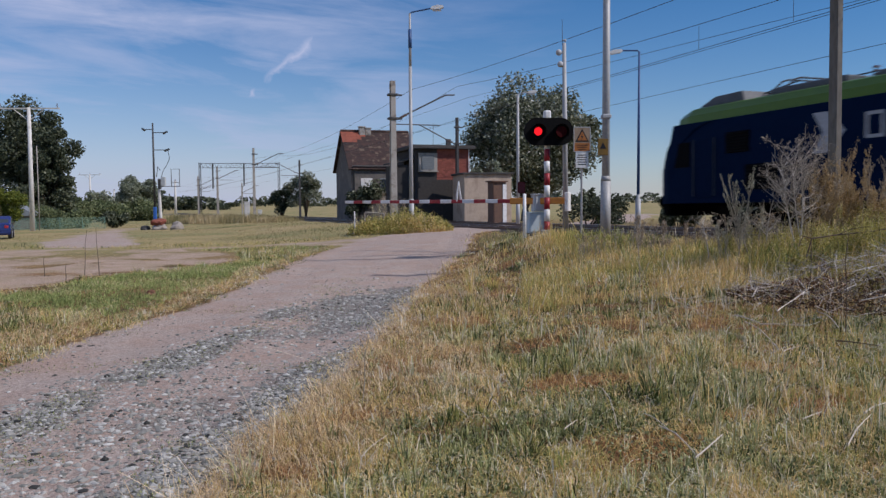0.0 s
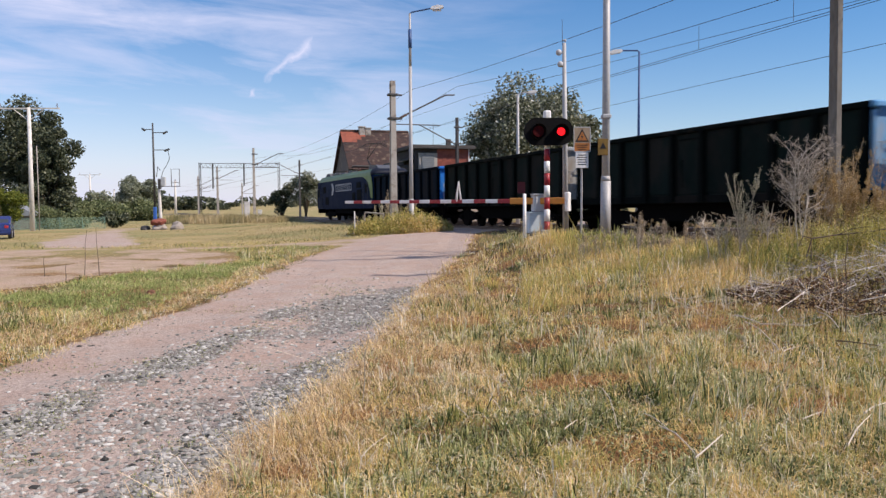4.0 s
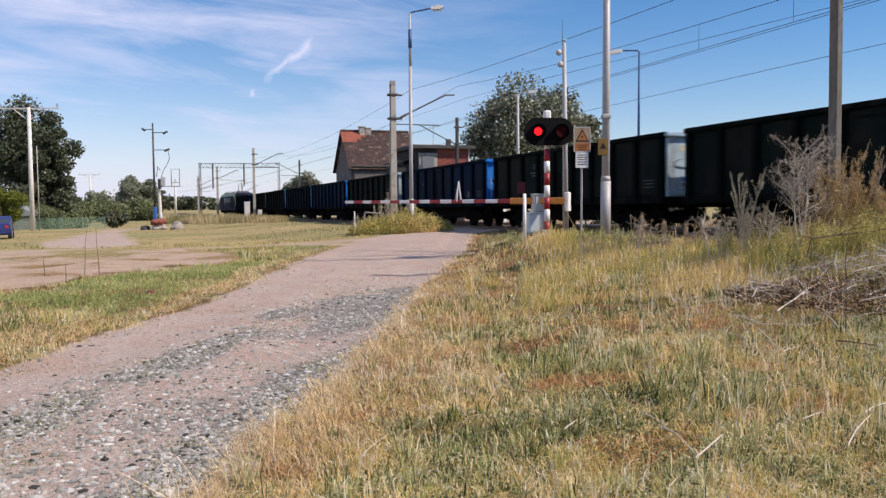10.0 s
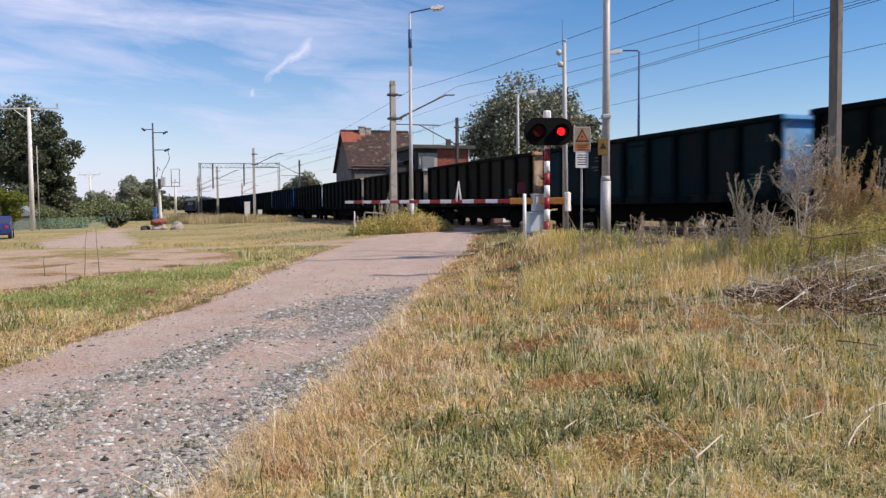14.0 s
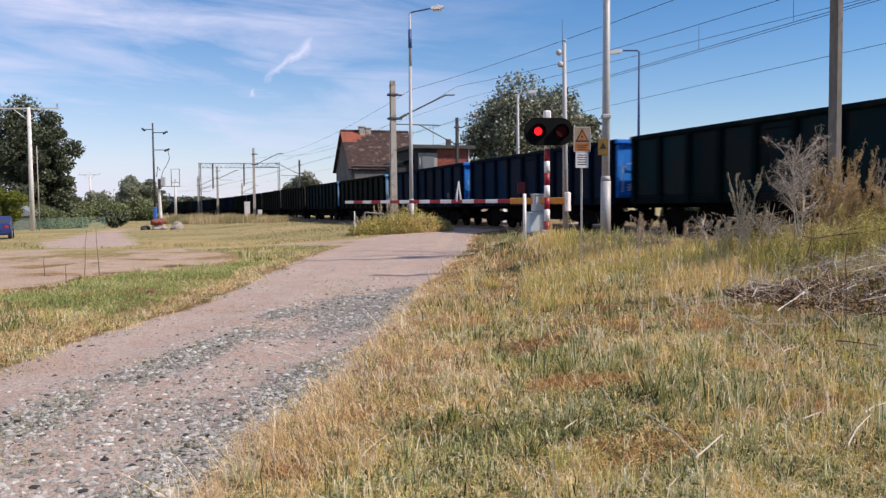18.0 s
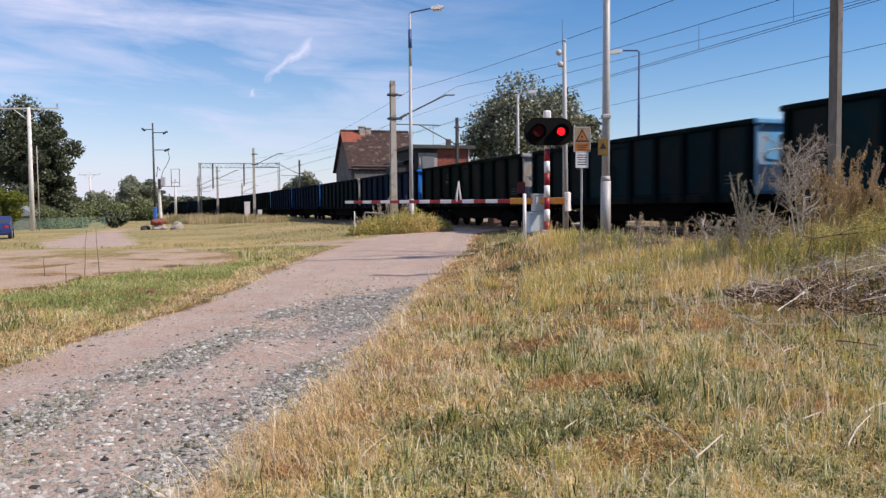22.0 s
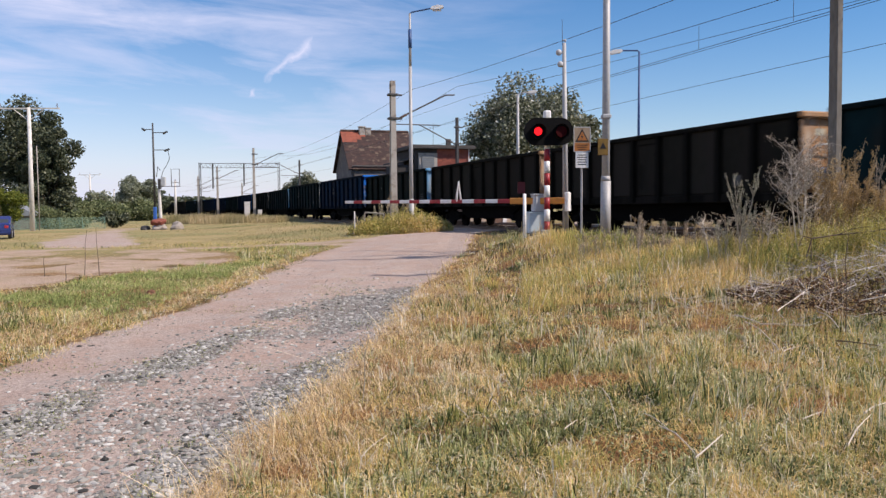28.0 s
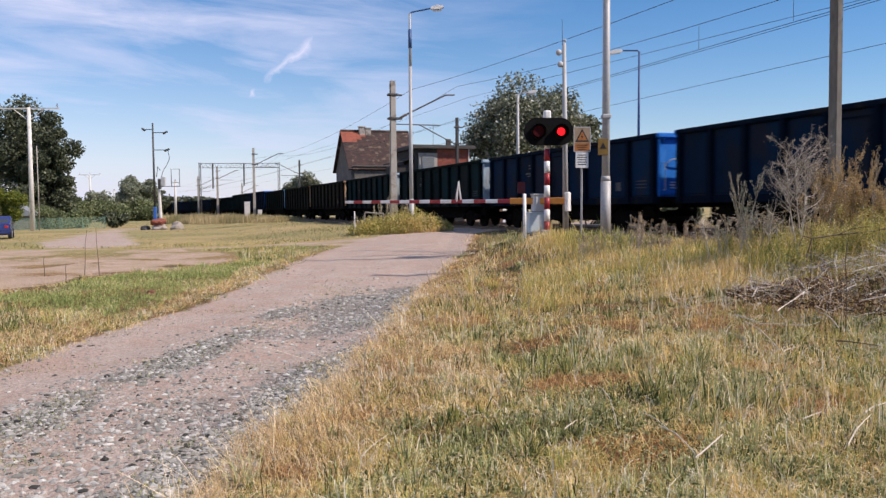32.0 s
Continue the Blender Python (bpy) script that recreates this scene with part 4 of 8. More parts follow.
        for dx in (-0.2, 0.2):
            bm = bmesh.new()
            chain(bm, [(top.x + dx, -0.95, head - 0.22), (top.x + dx, -0.72, head - 0.03), (top.x + dx, -0.5, head + 0.03), (top.x + dx, 0.5, head + 0.03), (top.x + dx, 0.72, head - 0.03), (top.x + dx, 0.95, head - 0.22)], 0.025)
            part("contact_strip", bm, M_BRONZE, p)
    bm = bmesh.new()
    box(bm, (0, 0, 0.85), (6.0, 2.4, 0.5), bevel=0.05)
    box(bm, (0, 0, 0.98), (17.6, 1.6, 0.2))
    part("underframe", bm, M_UNDER, lo)
    for o in lo.children_recursive:
        if o.name.split(".")[0] not in ("bogie", "wheelset", "buffer"):
            for v in o.data.vertices:
                v.co.x = 1.045 * v.co.x - 0.95 * smooth(5.0, 7.6, -v.co.x) + 0.40 * smooth(8.2, 9.0, -v.co.x)
        elif o.name.startswith("buffer"):
            o.location.x *= 1.045
    return lo


LOCO = locomotive()


# ---- overhead line ----
def wire(name, off, up, label, s0=-45, s1=200, r=0.0095, sag=0.0, span=60.0, rise=0.0):
    bm = bmesh.new()
    pts = []
    for s in np.arange(s0, s1 + 1, 5.0):
        u = ((s - 20) % span) / span
        pts.append(on_line(s, off, up - sag * 4 * u * (1 - u) + rise * min(max(s, -20), 30)))
    chain(bm, pts, r, 5)
    me = bpy.data.meshes.new(name)
    bm.to_mesh(me)
    bm.free()
    me.materials.append(M_WIRE)
    return tagged(new(name, me), label, "wire", "overhead wires")


def droppers(off, lo, hi):
    t = thing("dropper_set", Matrix(), "short dropper wires hanging the contact wire from the carrier", "wire", "overhead wires")
    first = None
    for s in np.arange(-9, 3, 4.0):
        p = on_line(s, off)
        if first is None:
            first = part("dropper", tube(bmesh.new(), (0, 0, lo), (0, 0, hi), 0.007, 0.007, 4), M_WIRE, t)
            first.matrix_basis = Matrix.Translation(p)
        else:
            same_part(first, t, Matrix.Translation(p))


wire("contact_wire", 0.0, 6.0, "copper contact wire over the main track")
wire("auxiliary_wire", 0.06, 5.95, "second contact wire running close to the first", r=0.008)
wire("carrier_wire", 0.0, 7.90, "sagging carrier wire over the main track", sag=1.2)
wire("contact_wire", 4.85, 5.95, "copper contact wire over the second track")
wire("carrier_wire", 4.85, 7.64, "sagging carrier wire over the second track", rise=0.038)
wire("feeder_wire", -2.8, 7.58, "feeder wire strung along the mast tops", r=0.010, sag=0.85)
droppers(0.0, 6.03, 6.76)


def catenary_mast(x, y, h, label, arm=3.1, rz=20, w=0.36, far=False):
    z = gz(x, y)
    m = thing("catenary_mast", pose(x, y, z, 0, 0, rz), label, "mast", "overhead line masts")
    bm = bmesh.new()
    for s in (-1, 1):
        prism(bm, [(-w / 2, 0), (w / 2, 0), (w * 0.33, h), (-w * 0.33, h)], s * 0.10 - 0.05, s * 0.10 + 0.05)
    for k in range(9):
        box(bm, (0, 0, 0.5 + k * (h - 0.8) / 8), (w * 0.8, 0.2, 0.25))
    part("post", bm, M_CONC if not far else M_STEEL_D, m)
    for zz in (h - 0.75, h - 2.05):
        bm = bmesh.new()
        box(bm, (0, 0, zz), (w + 0.16, 0.42, 0.12), bevel=0.02)
        tube(bm, (w / 2, 0, zz), (w / 2 + 0.35, 0, zz), 0.05, 0.05)
        part("clamp", bm, M_STEEL_D, m)
    s = -1 if far else 1
    bm = bmesh.new()
    tube(bm, (s * w / 2, 0, h - 2.1), (s * arm, 0, h - 0.65), 0.045, 0.045)
    tube(bm, (s * arm, 0, h - 0.65), (s * (arm + 0.55), 0, h - 0.62), 0.04, 0.04)
    part("bracket_tube", bm, M_STEEL_D, m)
    bm = bmesh.new()
    tube(bm, (s * w / 2, 0, h - 2.35), (s * arm * 0.9, 0, h - 2.35), 0.03, 0.03)
    part("steady_arm", bm, M_STEEL_D, m)
    bm = bmesh.new()
    for k in range(4):
        tube(bm, (s * (w / 2 + 0.3 + k * 0.09), 0, h - 1.95 + k * 0.04), (s * (w / 2 + 0.35 + k * 0.09), 0, h - 1.93 + k * 0.04), 0.08, 0.05)
    part("insulator", bm, M_CERAMIC, m)
    return m


catenary_mast(-2.72, 44.0, 8.1, "concrete overhead-line mast with a steel bracket over the track", w=0.38)
catenary_mast(-23.75, 100.0, 8.9, "distant concrete overhead-line mast with a bracket", rz=21, w=0.34)
catenary_mast(1.17, 63.0, 8.2, "dark steel overhead-line mast beside the second track", rz=20, w=0.24, far=True)
catenary_mast(-21.6, 120.0, 8.6, "dark distant overhead-line mast", rz=21, w=0.3, far=True)
catenary_mast(-53, 172.0, 8.6, "thin far-off overhead-line mast", rz=24, w=0.4)
catenary_mast(-66, 215.0, 8.6, "thin far-off overhead-line mast", rz=24, w=0.4)


def gantry():
    g = thing("catenary_gantry", pose(-34.5, 135, gz(-34.5, 135), 0, 0, 4), "steel lattice portal carrying the wires over the tracks", "gantry")
    for x in (-6.6, 6.6):
        bm = bmesh.new()
        for dx, dy in ((-0.16, -0.16), (0.16, -0.16), (0.16, 0.16), (-0.16, 0.16)):
            tube(bm, (x + dx, dy, 0), (x + dx * 0.8, dy * 0.8, 9.4), 0.035, 0.035, 5)
        for k in range(11):
            tube(bm, (x - 0.16, -0.16, k * 0.75), (x + 0.16, -0.16, k * 0.75 + 0.75), 0.025, 0.025, 4)
        part("leg", bm, M_STEEL_D, g)
    bm = bmesh.new()
    for dz in (0, 0.75):
        for dy in (-0.2, 0.2):
            tube(bm, (-6.8, dy, 8.5 + dz), (6.7, dy, 8.5 + dz), 0.035, 0.035, 5)
    part("chord", bm, M_STEEL_D, g)
    for k in range(18):
        bm = bmesh.new()
        x = -6.7 + k * 0.74
        tube(bm, (x, -0.2, 8.5), (x + 0.37, -0.2, 9.25), 0.025, 0.025, 4)
        tube(bm, (x + 0.37, -0.2, 9.25), (x + 0.74, -0.2, 8.5), 0.025, 0.025, 4)
        part("lacing", bm, M_STEEL_D, g)
    for x, low in ((-4.46, 5.0), (0.75, 5.5)):
        bm = bmesh.new()
        tube(bm, (x, 0, 9.2), (x, 0, low), 0.13, 0.13, 6)
        tube(bm, (x, 0, low + 0.3), (x + 1.9, 0, low + 0.75), 0.03, 0.03, 5)
        part("drop_post", bm, M_STEEL_D, g)


gantry()
catenary_mast(-40.0, 141.0, 8.9, "far-off concrete overhead-line mast by the portal", rz=22, w=0.40)
catenary_mast(-44.5, 176.0, 7.2, "thin far-off overhead-line mast", rz=24, w=0.36)


# ---- crossing ----
def lathe_pole(name, x, y, h, r0, r1, material, label, category, group="", lean=(0, 0), sink=0.05):
    t = thing(name, pose(x, y, gz(x, y) - sink, lean[0], lean[1], 0), label, category, group)
    return t, shade(part("post", tube(bmesh.new(), (0, 0, 0), (0, 0, h), r0, r1, 14), material, t))


M_BOARD = mat("matt_black_paint", (0.007, 0.007, 0.0075), (0.005, 0.005, 0.005), 10, 0.85, bump=0.03, spec=0.1)
M_DARKRED = mat("dull_dark_red_paint", (0.12, 0.016, 0.02), (0.09, 0.012, 0.016), 12, 0.7, bump=0.03)
M_SIGN = mat("weathered_orange_sign", (0.42, 0.15, 0.03), (0.33, 0.12, 0.03), 12, 0.6, bump=0.03)
M_TAN = mat("faded_sign_face", (0.36, 0.26, 0.17), (0.28, 0.20, 0.13), 12, 0.6, bump=0.03)
M_YELLOW_D = mat("dirty_yellow_paint", (0.24, 0.14, 0.025), (0.18, 0.10, 0.02), 8, 0.6, bump=0.03)


def crossing_signal():
    x, y = 2.83, 21.5
    z = gz(x, y)
    s = thing("crossing_signal", pose(x, y, z, 0, 0, 8), "level crossing signal on a red and white post", "crossing signal")
    h = 3.90 - z
    bm = bmesh.new()
    box(bm, (0, 0, 0.02), (0.4, 0.4, 0.3), bevel=0.03)
    part("footing", bm, M_CONC, s)
    for k in range(-2, 10):
        z0, z1 = max(0.0, 0.618 - z + 0.325 * k), min(0.618 - z + 0.325 * (k + 1), h - 0.2)
        if z1 - z0 < 0.02:
            continue
        shade(part("band", tube(bmesh.new(), (0, 0, z0), (0, 0, z1), 0.078, 0.078, 16), M_RED if k % 2 == 0 else M_WHITE, s, "red painted band" if k % 2 == 0 else "white painted band"))
    bm = bmesh.new()
    box(bm, (0.0, 0, h - 0.10), (0.19, 0.19, 0.26), bevel=0.04)
    part("bell", bm, M_WHITE, s, "white bell housing")
    # oval black board, its face to the road
    zc = 3.35 - z
    bm = bmesh.new()
    out = []
    for k in range(32):
        a = 2 * math.pi * k / 32
        cx = 0.33 if math.cos(a) > 0 else -0.33
        out.append((cx + 0.34 * math.cos(a), zc + 0.37 * math.sin(a)))
    prism(bm, out, -0.20, -0.12)
    part("board", bm, M_BOARD, s, "black oval board")
    for lx in (-0.30, 0.33):
        bm = bmesh.new()
        tube(bm, (lx, -0.12, zc), (lx, -0.32, zc), 0.20, 0.20, 20, caps=False)
        part("hood", bm, M_BOARD, s)
    return s, zc


SIGNAL, SIGNAL_Z = crossing_signal()
for lx in (-0.30, 0.33):
    bm = bmesh.new()
    tube(bm, (0, -0.215, 0), (0, -0.205, 0), 0.108, 0.108, 24)
    ob = part("lens", bm, M_LENS_ON, SIGNAL, "glowing red lens")
    ob.matrix_basis = Matrix.Translation((lx, 0, SIGNAL_Z))
# added discs, no part of the signal: one over a lens imitates it unlit
LENS_COVERS = []
for lx in (-0.30, 0.33):
    bm = bmesh.new()
    tube(bm, (0, -0.245, 0), (0, -0.230, 0), 0.15, 0.15, 20)
    ob = part("blinker", bm, M_LENS_OFF, SIGNAL, "added dark red disc that hides the lit lens")
    ob.matrix_basis = Matrix.Translation((lx, 0, SIGNAL_Z))
    LENS_COVERS.append((ob, lx))


def barrier():
    a, b = Vector((2.95, 22.0, 1.50)), Vector((-3.42, 27.9, 1.50))
    rz = math.degrees(math.atan2(b.y - a.y, b.x - a.x))
    zg = gz(2.6, 22.2)
    t = thing("level_crossing_barrier", pose(2.95, 22.0, zg, 0, 0, rz), "closed red and white crossing barrier with grey drive cabinets", "barrier")
    zb = 1.5 - zg
    length = (b - a).length
    # boom in painted sections
    cuts = np.linspace(1.35, length, 17)
    for k, (x0, x1) in enumerate(zip(cuts, cuts[1:])):
        r = 0.060 - 0.012 * x0 / length
        bm = bmesh.new()
        box(bm, ((x0 + x1) / 2, 0, zb), (x1 - x0, 0.07, 2 * r), bevel=0.012)
        part("boom_section", bm, M_WHITE if k % 2 else M_RED, t, "white boom section" if k % 2 else "red boom section")
    bm = bmesh.new()
    box(bm, (0.35, 0, zb), (2.0, 0.10, 0.18), bevel=0.02)
    part("boom_root", bm, M_ORANGE, t, "orange boom root")
    bm = bmesh.new()
    box(bm, (-0.62, 0, zb - 0.03), (0.12, 0.16, 0.52), bevel=0.02)
    part("counterweight", bm, M_WHITE, t, "white counterweight")
    bm = bmesh.new()
    for dy in (-0.09, 0.09):
        tube(bm, (3.35, dy, zb), (3.35, 0, zb + 0.62), 0.018, 0.018, 6)
    tube(bm, (3.25, 0, zb + 0.05), (3.35, 0, zb + 0.62), 0.016, 0.016, 6)
    tube(bm, (3.48, 0, zb + 0.05), (3.35, 0, zb + 0.62), 0.016, 0.016, 6)
    part("stay", bm, M_WHITE, t, "white steel stay frame")
    return t


barrier()


def cabinet(x, y, w, d, z0, z1, material, label, name="drive_cabinet"):
    g = gz(x, y)
    c = thing(name, pose(x, y, g - 0.03, 0, 0, 8), label, "cabinet", "barrier cabinets")
    bm = bmesh.new()
    box(bm, (0, 0, (z0 + z1) / 2 - g), (w, d, z1 - z0), bevel=0.02)
    part("body", bm, material, c)
    bm = bmesh.new()
    box(bm, (0, -d / 2 - 0.008, (z0 + z1) / 2 - g), (w - 0.08, 0.02, z1 - z0 - 0.1), bevel=0.006)
    part("door", bm, material, c)
    bm = bmesh.new()
    box(bm, (0, 0, z1 - g + 0.012), (w + 0.06, d + 0.06, 0.03), bevel=0.01)
    part("cap", bm, material, c)
    return c


cabinet(2.695, 22.35, 0.32, 0.38, 1.235, 1.70, M_GREYBOX, "grey steel barrier drive cabinet with a door")
cabinet(2.60, 22.35, 0.45, 0.44, 0.62, 1.195, M_PALEBOX, "pale blue control box under the drive cabinet", "control_box")
# added block: carries the boxes, its dark colour stands for the shadow below
t = thing("cabinet_plinth", pose(2.60, 22.35, gz(2.60, 22.35) - 0.1, 0, 0, 8), "added dark block, shade and support under the barrier boxes", "plinth")
part("block", box(bmesh.new(), (0, 0, (0.73 - gz(2.60, 22.35)) / 2), (0.36, 0.34, 0.71 - gz(2.60, 22.35)), bevel=0.02), M_STEEL_D, t)
t, _ = lathe_pole("marker_post", 2.15, 20.8, 1.30, 0.045, 0.045, M_WHITE, "white marker post with a dark red plate", "post")
bm = bmesh.new()
box(bm, (-0.08, 0.05, 1.46), (0.20, 0.02, 0.30), bevel=0.02)
part("plate", bm, M_DARKRED, t, "dark red plate")

# camera pole
t, _ = lathe_pole("camera_pole", 3.42, 22.0, 5.35, 0.085, 0.05, M_GALV, "slim galvanised pole with cameras on top", "pole", lean=(0, -0.6))
for dx, dz, s in ((-0.15, 5.1, 0.17), (-0.11, 4.78, 0.17), (0.02, 5.42, 0.09)):
    bm = bmesh.new()
    bmesh.ops.create_uvsphere(bm, u_segments=12, v_segments=8, radius=s / 2, matrix=Matrix.Translation((dx, 0, dz)))
    box(bm, (dx / 2, 0, dz), (abs(dx) + 0.04, 0.05, 0.05))
    part("camera", bm, M_GREYBOX, t, "grey dome camera")
part("aerial", tube(bmesh.new(), (-0.05, 0, 5.3), (-0.05, 0, 6.0), 0.008, 0.006, 5), M_STEEL_D, t)


def warning_sign():
    x, y = 3.59, 20.5
    g = gz(x, y)
    t = thing("warning_sign", pose(x, y, g - 0.05, 0, 0, 4), "orange high-voltage warning sign over a white plate on a thin post", "sign")
    part("post", tube(bmesh.new(), (0, 0, 0), (0, 0, 2.9 - g), 0.03, 0.03, 10), M_GALV, t)
    zc = 3.12 - g
    bm = bmesh.new()
    box(bm, (0, -0.04, zc), (0.50, 0.012, 0.64), bevel=0.004)
    p = part("panel", bm, M_TAN, t, "faded tan panel")
    bm = bmesh.new()
    box(bm, (0, -0.047, zc - 0.20), (0.47, 0.004, 0.21))
    part("lower_field", bm, M_SIGN, p, "orange field")
    for dx, dz, w, h in ((0, 0.31, 0.50, 0.02), (0, -0.31, 0.50, 0.02), (-0.24, 0, 0.02, 0.64), (0.24, 0, 0.02, 0.64)):
        bm = bmesh.new()
        box(bm, (dx, -0.049, zc + dz), (w, 0.006, h))
        part("border", bm, M_GREYBOX, p, "pale border")
    bm = bmesh.new()
    prism(bm, [(-0.20, zc - 0.06), (0.20, zc - 0.06), (0, zc + 0.27)], -0.052, -0.048)
    part("triangle", bm, M_BLACK, p, "black triangle")
    bm = bmesh.new()
    prism(bm, [(-0.145, zc - 0.03), (0.145, zc - 0.03), (0, zc + 0.21)], -0.056, -0.0525)
    part("triangle_field", bm, M_SIGN, p, "orange triangle field")
    bm = bmesh.new()
    prism(bm, [(0.01, zc + 0.15), (-0.045, zc + 0.05), (0.0, zc + 0.06), (-0.02, zc - 0.02), (0.04, zc + 0.085), (0.0, zc + 0.075)], -0.060, -0.0565)
    part("bolt", bm, M_BLACK, p, "black lightning bolt")
    bm = bmesh.new()
    for k in range(3):
        box(bm, (0, -0.0515, zc - 0.15 - 0.055 * k), (0.36 - 0.06 * k, 0.004, 0.014))
    part("caption", bm, M_BLACK, p, "dark lines of small writing")
    bm = bmesh.new()
    box(bm, (0, -0.04, zc - 0.53), (0.38, 0.012, 0.40), bevel=0.004)
    q = part("plate", bm, M_WHITE, t, "white plate")
    bm = bmesh.new()
    for k in range(5):
        box(bm, (0, -0.048, zc - 0.40 - 0.06 * k), (0.30 if k % 2 else 0.24, 0.005, 0.022))
    part("plate_lines", bm, M_STEEL_D, q, "grey lines of small writing")
    t.scale = (0.88, 1, 1)


warning_sign()

# tall steel column with a yellow tag
t, _ = lathe_pole("steel_column", 4.215, 20.5, 8.4, 0.105, 0.085, M_GALV, "tall grey steel lighting column with a yellow tag", "column")
shade(part("sleeve", tube(bmesh.new(), (0, 0, 0), (0, 0, 1.55), 0.132, 0.128, 14), M_GALV, t))
shade(part("collar", tube(bmesh.new(), (0, 0, 1.55), (0, 0, 1.68), 0.130, 0.106, 14), M_GALV, t))
bm = bmesh.new()
box(bm, (0, 0, 3.2), (0.24, 0.24, 0.12), bevel=0.03)
part("strap", bm, M_GALV, t)
bm = bmesh.new()
box(bm, (-0.10, -0.12, 2.42), (0.26, 0.015, 0.42), bevel=0.01)
tag = part("tag", bm, M_YELLOW_D, t, "yellow warning tag")
bm = bmesh.new()
prism(bm, [(-0.18, 2.38), (-0.02, 2.38), (-0.10, 2.54)], -0.134, -0.129)
part("tag_triangle", bm, M_BLACK, tag, "black triangle")

# square weathered mast close to the line
t = thing("concrete_mast", pose(7.465, 15.1, gz(7.465, 15.1) - 0.1, 0.2, -0.9, 20.9), "weathered brown-grey concrete mast in the tall weeds", "mast")
bm = bmesh.new()
prism(bm, [(-0.075, 0), (0.075, 0), (0.066, 8.4), (-0.066, 8.4)], -0.098, 0.098)
bmesh.ops.bevel(bm, geom=list(bm.edges), offset=0.012, segments=1, affect="EDGES")
part("post", bm, M_POLE_D, t)
part("footing", box(bmesh.new(), (0, 0, 0.1), (0.5, 0.5, 0.3), bevel=0.03), M_CONC, t)


# ---- street lamps ----
def street_lamp(x, y, h, arm, label, blue=True, r=0.075, rise=0.35, sleeve=False, tall_blue=False):
    t = thing("street_lamp", pose(x, y, gz(x, y) - 0.05), label, "street lamp", "lamps by the crossing")
    hb = 1.8 if tall_blue else h * 0.76 if blue else h
    shade(part("post", tube(bmesh.new(), (0, 0, 0), (0, 0, hb), r * 1.35, r, 14), M_GALV, t))
    shade(part("base_sleeve", tube(bmesh.new(), (0, 0, 0), (0, 0, 1.6), r * 1.7, r * 1.6, 14), M_GALV, t))
    if blue:
        shade(part("upper_post", tube(bmesh.new(), (0, 0, hb), (0, 0, h), r * 0.95, r * 0.6, 12), M_GALV if sleeve else M_BLUEPOLE, t))
    if sleeve:
        shade(part("sleeve", tube(bmesh.new(), (0, 0, h - 1.6), (0, 0, h - 0.75), r * 1.15, r * 1.1, 12), M_BLUEPOLE, t, "dark blue painted sleeve"))
    bm = bmesh.new()
    s = 1 if arm > 0 else -1
    chain(bm, [(0, 0, h - 0.05), (s * 0.08, 0, h + 0.05), (arm, 0, h + rise)], r * 0.5, 8)
    part("arm", bm, M_BLUEPOLE if blue else M_GALV, t)
    bm = bmesh.new()
    prism(bm, [(0, -0.02), (0.10, -0.07), (0.45, -0.10), (0.62, -0.04), (0.60, 0.04), (0.35, 0.09), (0.08, 0.06)], -0.12, 0.12)
    bmesh.ops.transform(bm, matrix=pose(arm, 0, h + rise, 0, -8 * s, 0 if s > 0 else 180), verts=bm.verts)
    hd = part("lamp_head", bm, M_WHITE, t, "pale lamp head")
    bm = bmesh.new()
    box(bm, (arm + s * 0.30, 0, h + rise - 0.09), (0.40, 0.16, 0.06), bevel=0.02)
    part("diffuser", bm, M_LAMPGLASS, hd)
    return t


street_lamp(-1.48, 37.6, 10.27, 0.97, "tall grey street lamp with a blue painted sleeve", rise=0.22, sleeve=True)
street_lamp(8.88, 36.0, 8.2, -0.75, "street lamp with a dark blue post across the tracks", rise=0.05, tall_blue=True)
street_lamp(4.56, 48.0, 7.9, 0.55, "grey street lamp before the big tree", blue=False, rise=0.1)


# ---- buildings across the line ----
M_ROOF = mat("old_tile_roof", (0.070, 0.037, 0.030), (0.028, 0.019, 0.017), 1.6, 0.9, bump=0.4, c3=(0.15, 0.11, 0.08), wear=0.2, wear_scale=1.1, var=0.10)
M_ROOF_N = mat("new_red_tile", (0.30, 0.085, 0.05), (0.22, 0.065, 0.04), 7, 0.85, var=0.15)
M_PLASTER = mat("grey_plaster", (0.14, 0.13, 0.12), (0.10, 0.092, 0.085), 5, 0.92, c3=(0.18, 0.16, 0.14), wear=0.4, wear_scale=0.8)
M_BEIGE = mat("beige_plaster", (0.52, 0.41, 0.31), (0.44, 0.34, 0.26), 4, 0.92, c3=(0.36, 0.27, 0.2), wear=0.3, wear_scale=0.7)
M_BRICK = mat("red_brickwork", (0.33, 0.10, 0.07), (0.24, 0.075, 0.055), 12, 0.9, var=0.25)
M_DARKWALL = mat("dark_plaster", (0.05, 0.045, 0.042), (0.035, 0.032, 0.03), 5, 0.92)
M_BROWN = mat("brown_painted_board", (0.16, 0.09, 0.06), (0.12, 0.07, 0.05), 7, 0.8)
M_SHUTTER = mat("grey_shutter", (0.22, 0.24, 0.25), (0.18, 0.2, 0.21), 6, 0.7)
M_FELT = mat("roofing_felt", (0.075, 0.07, 0.065), (0.05, 0.048, 0.045), 6, 0.95)


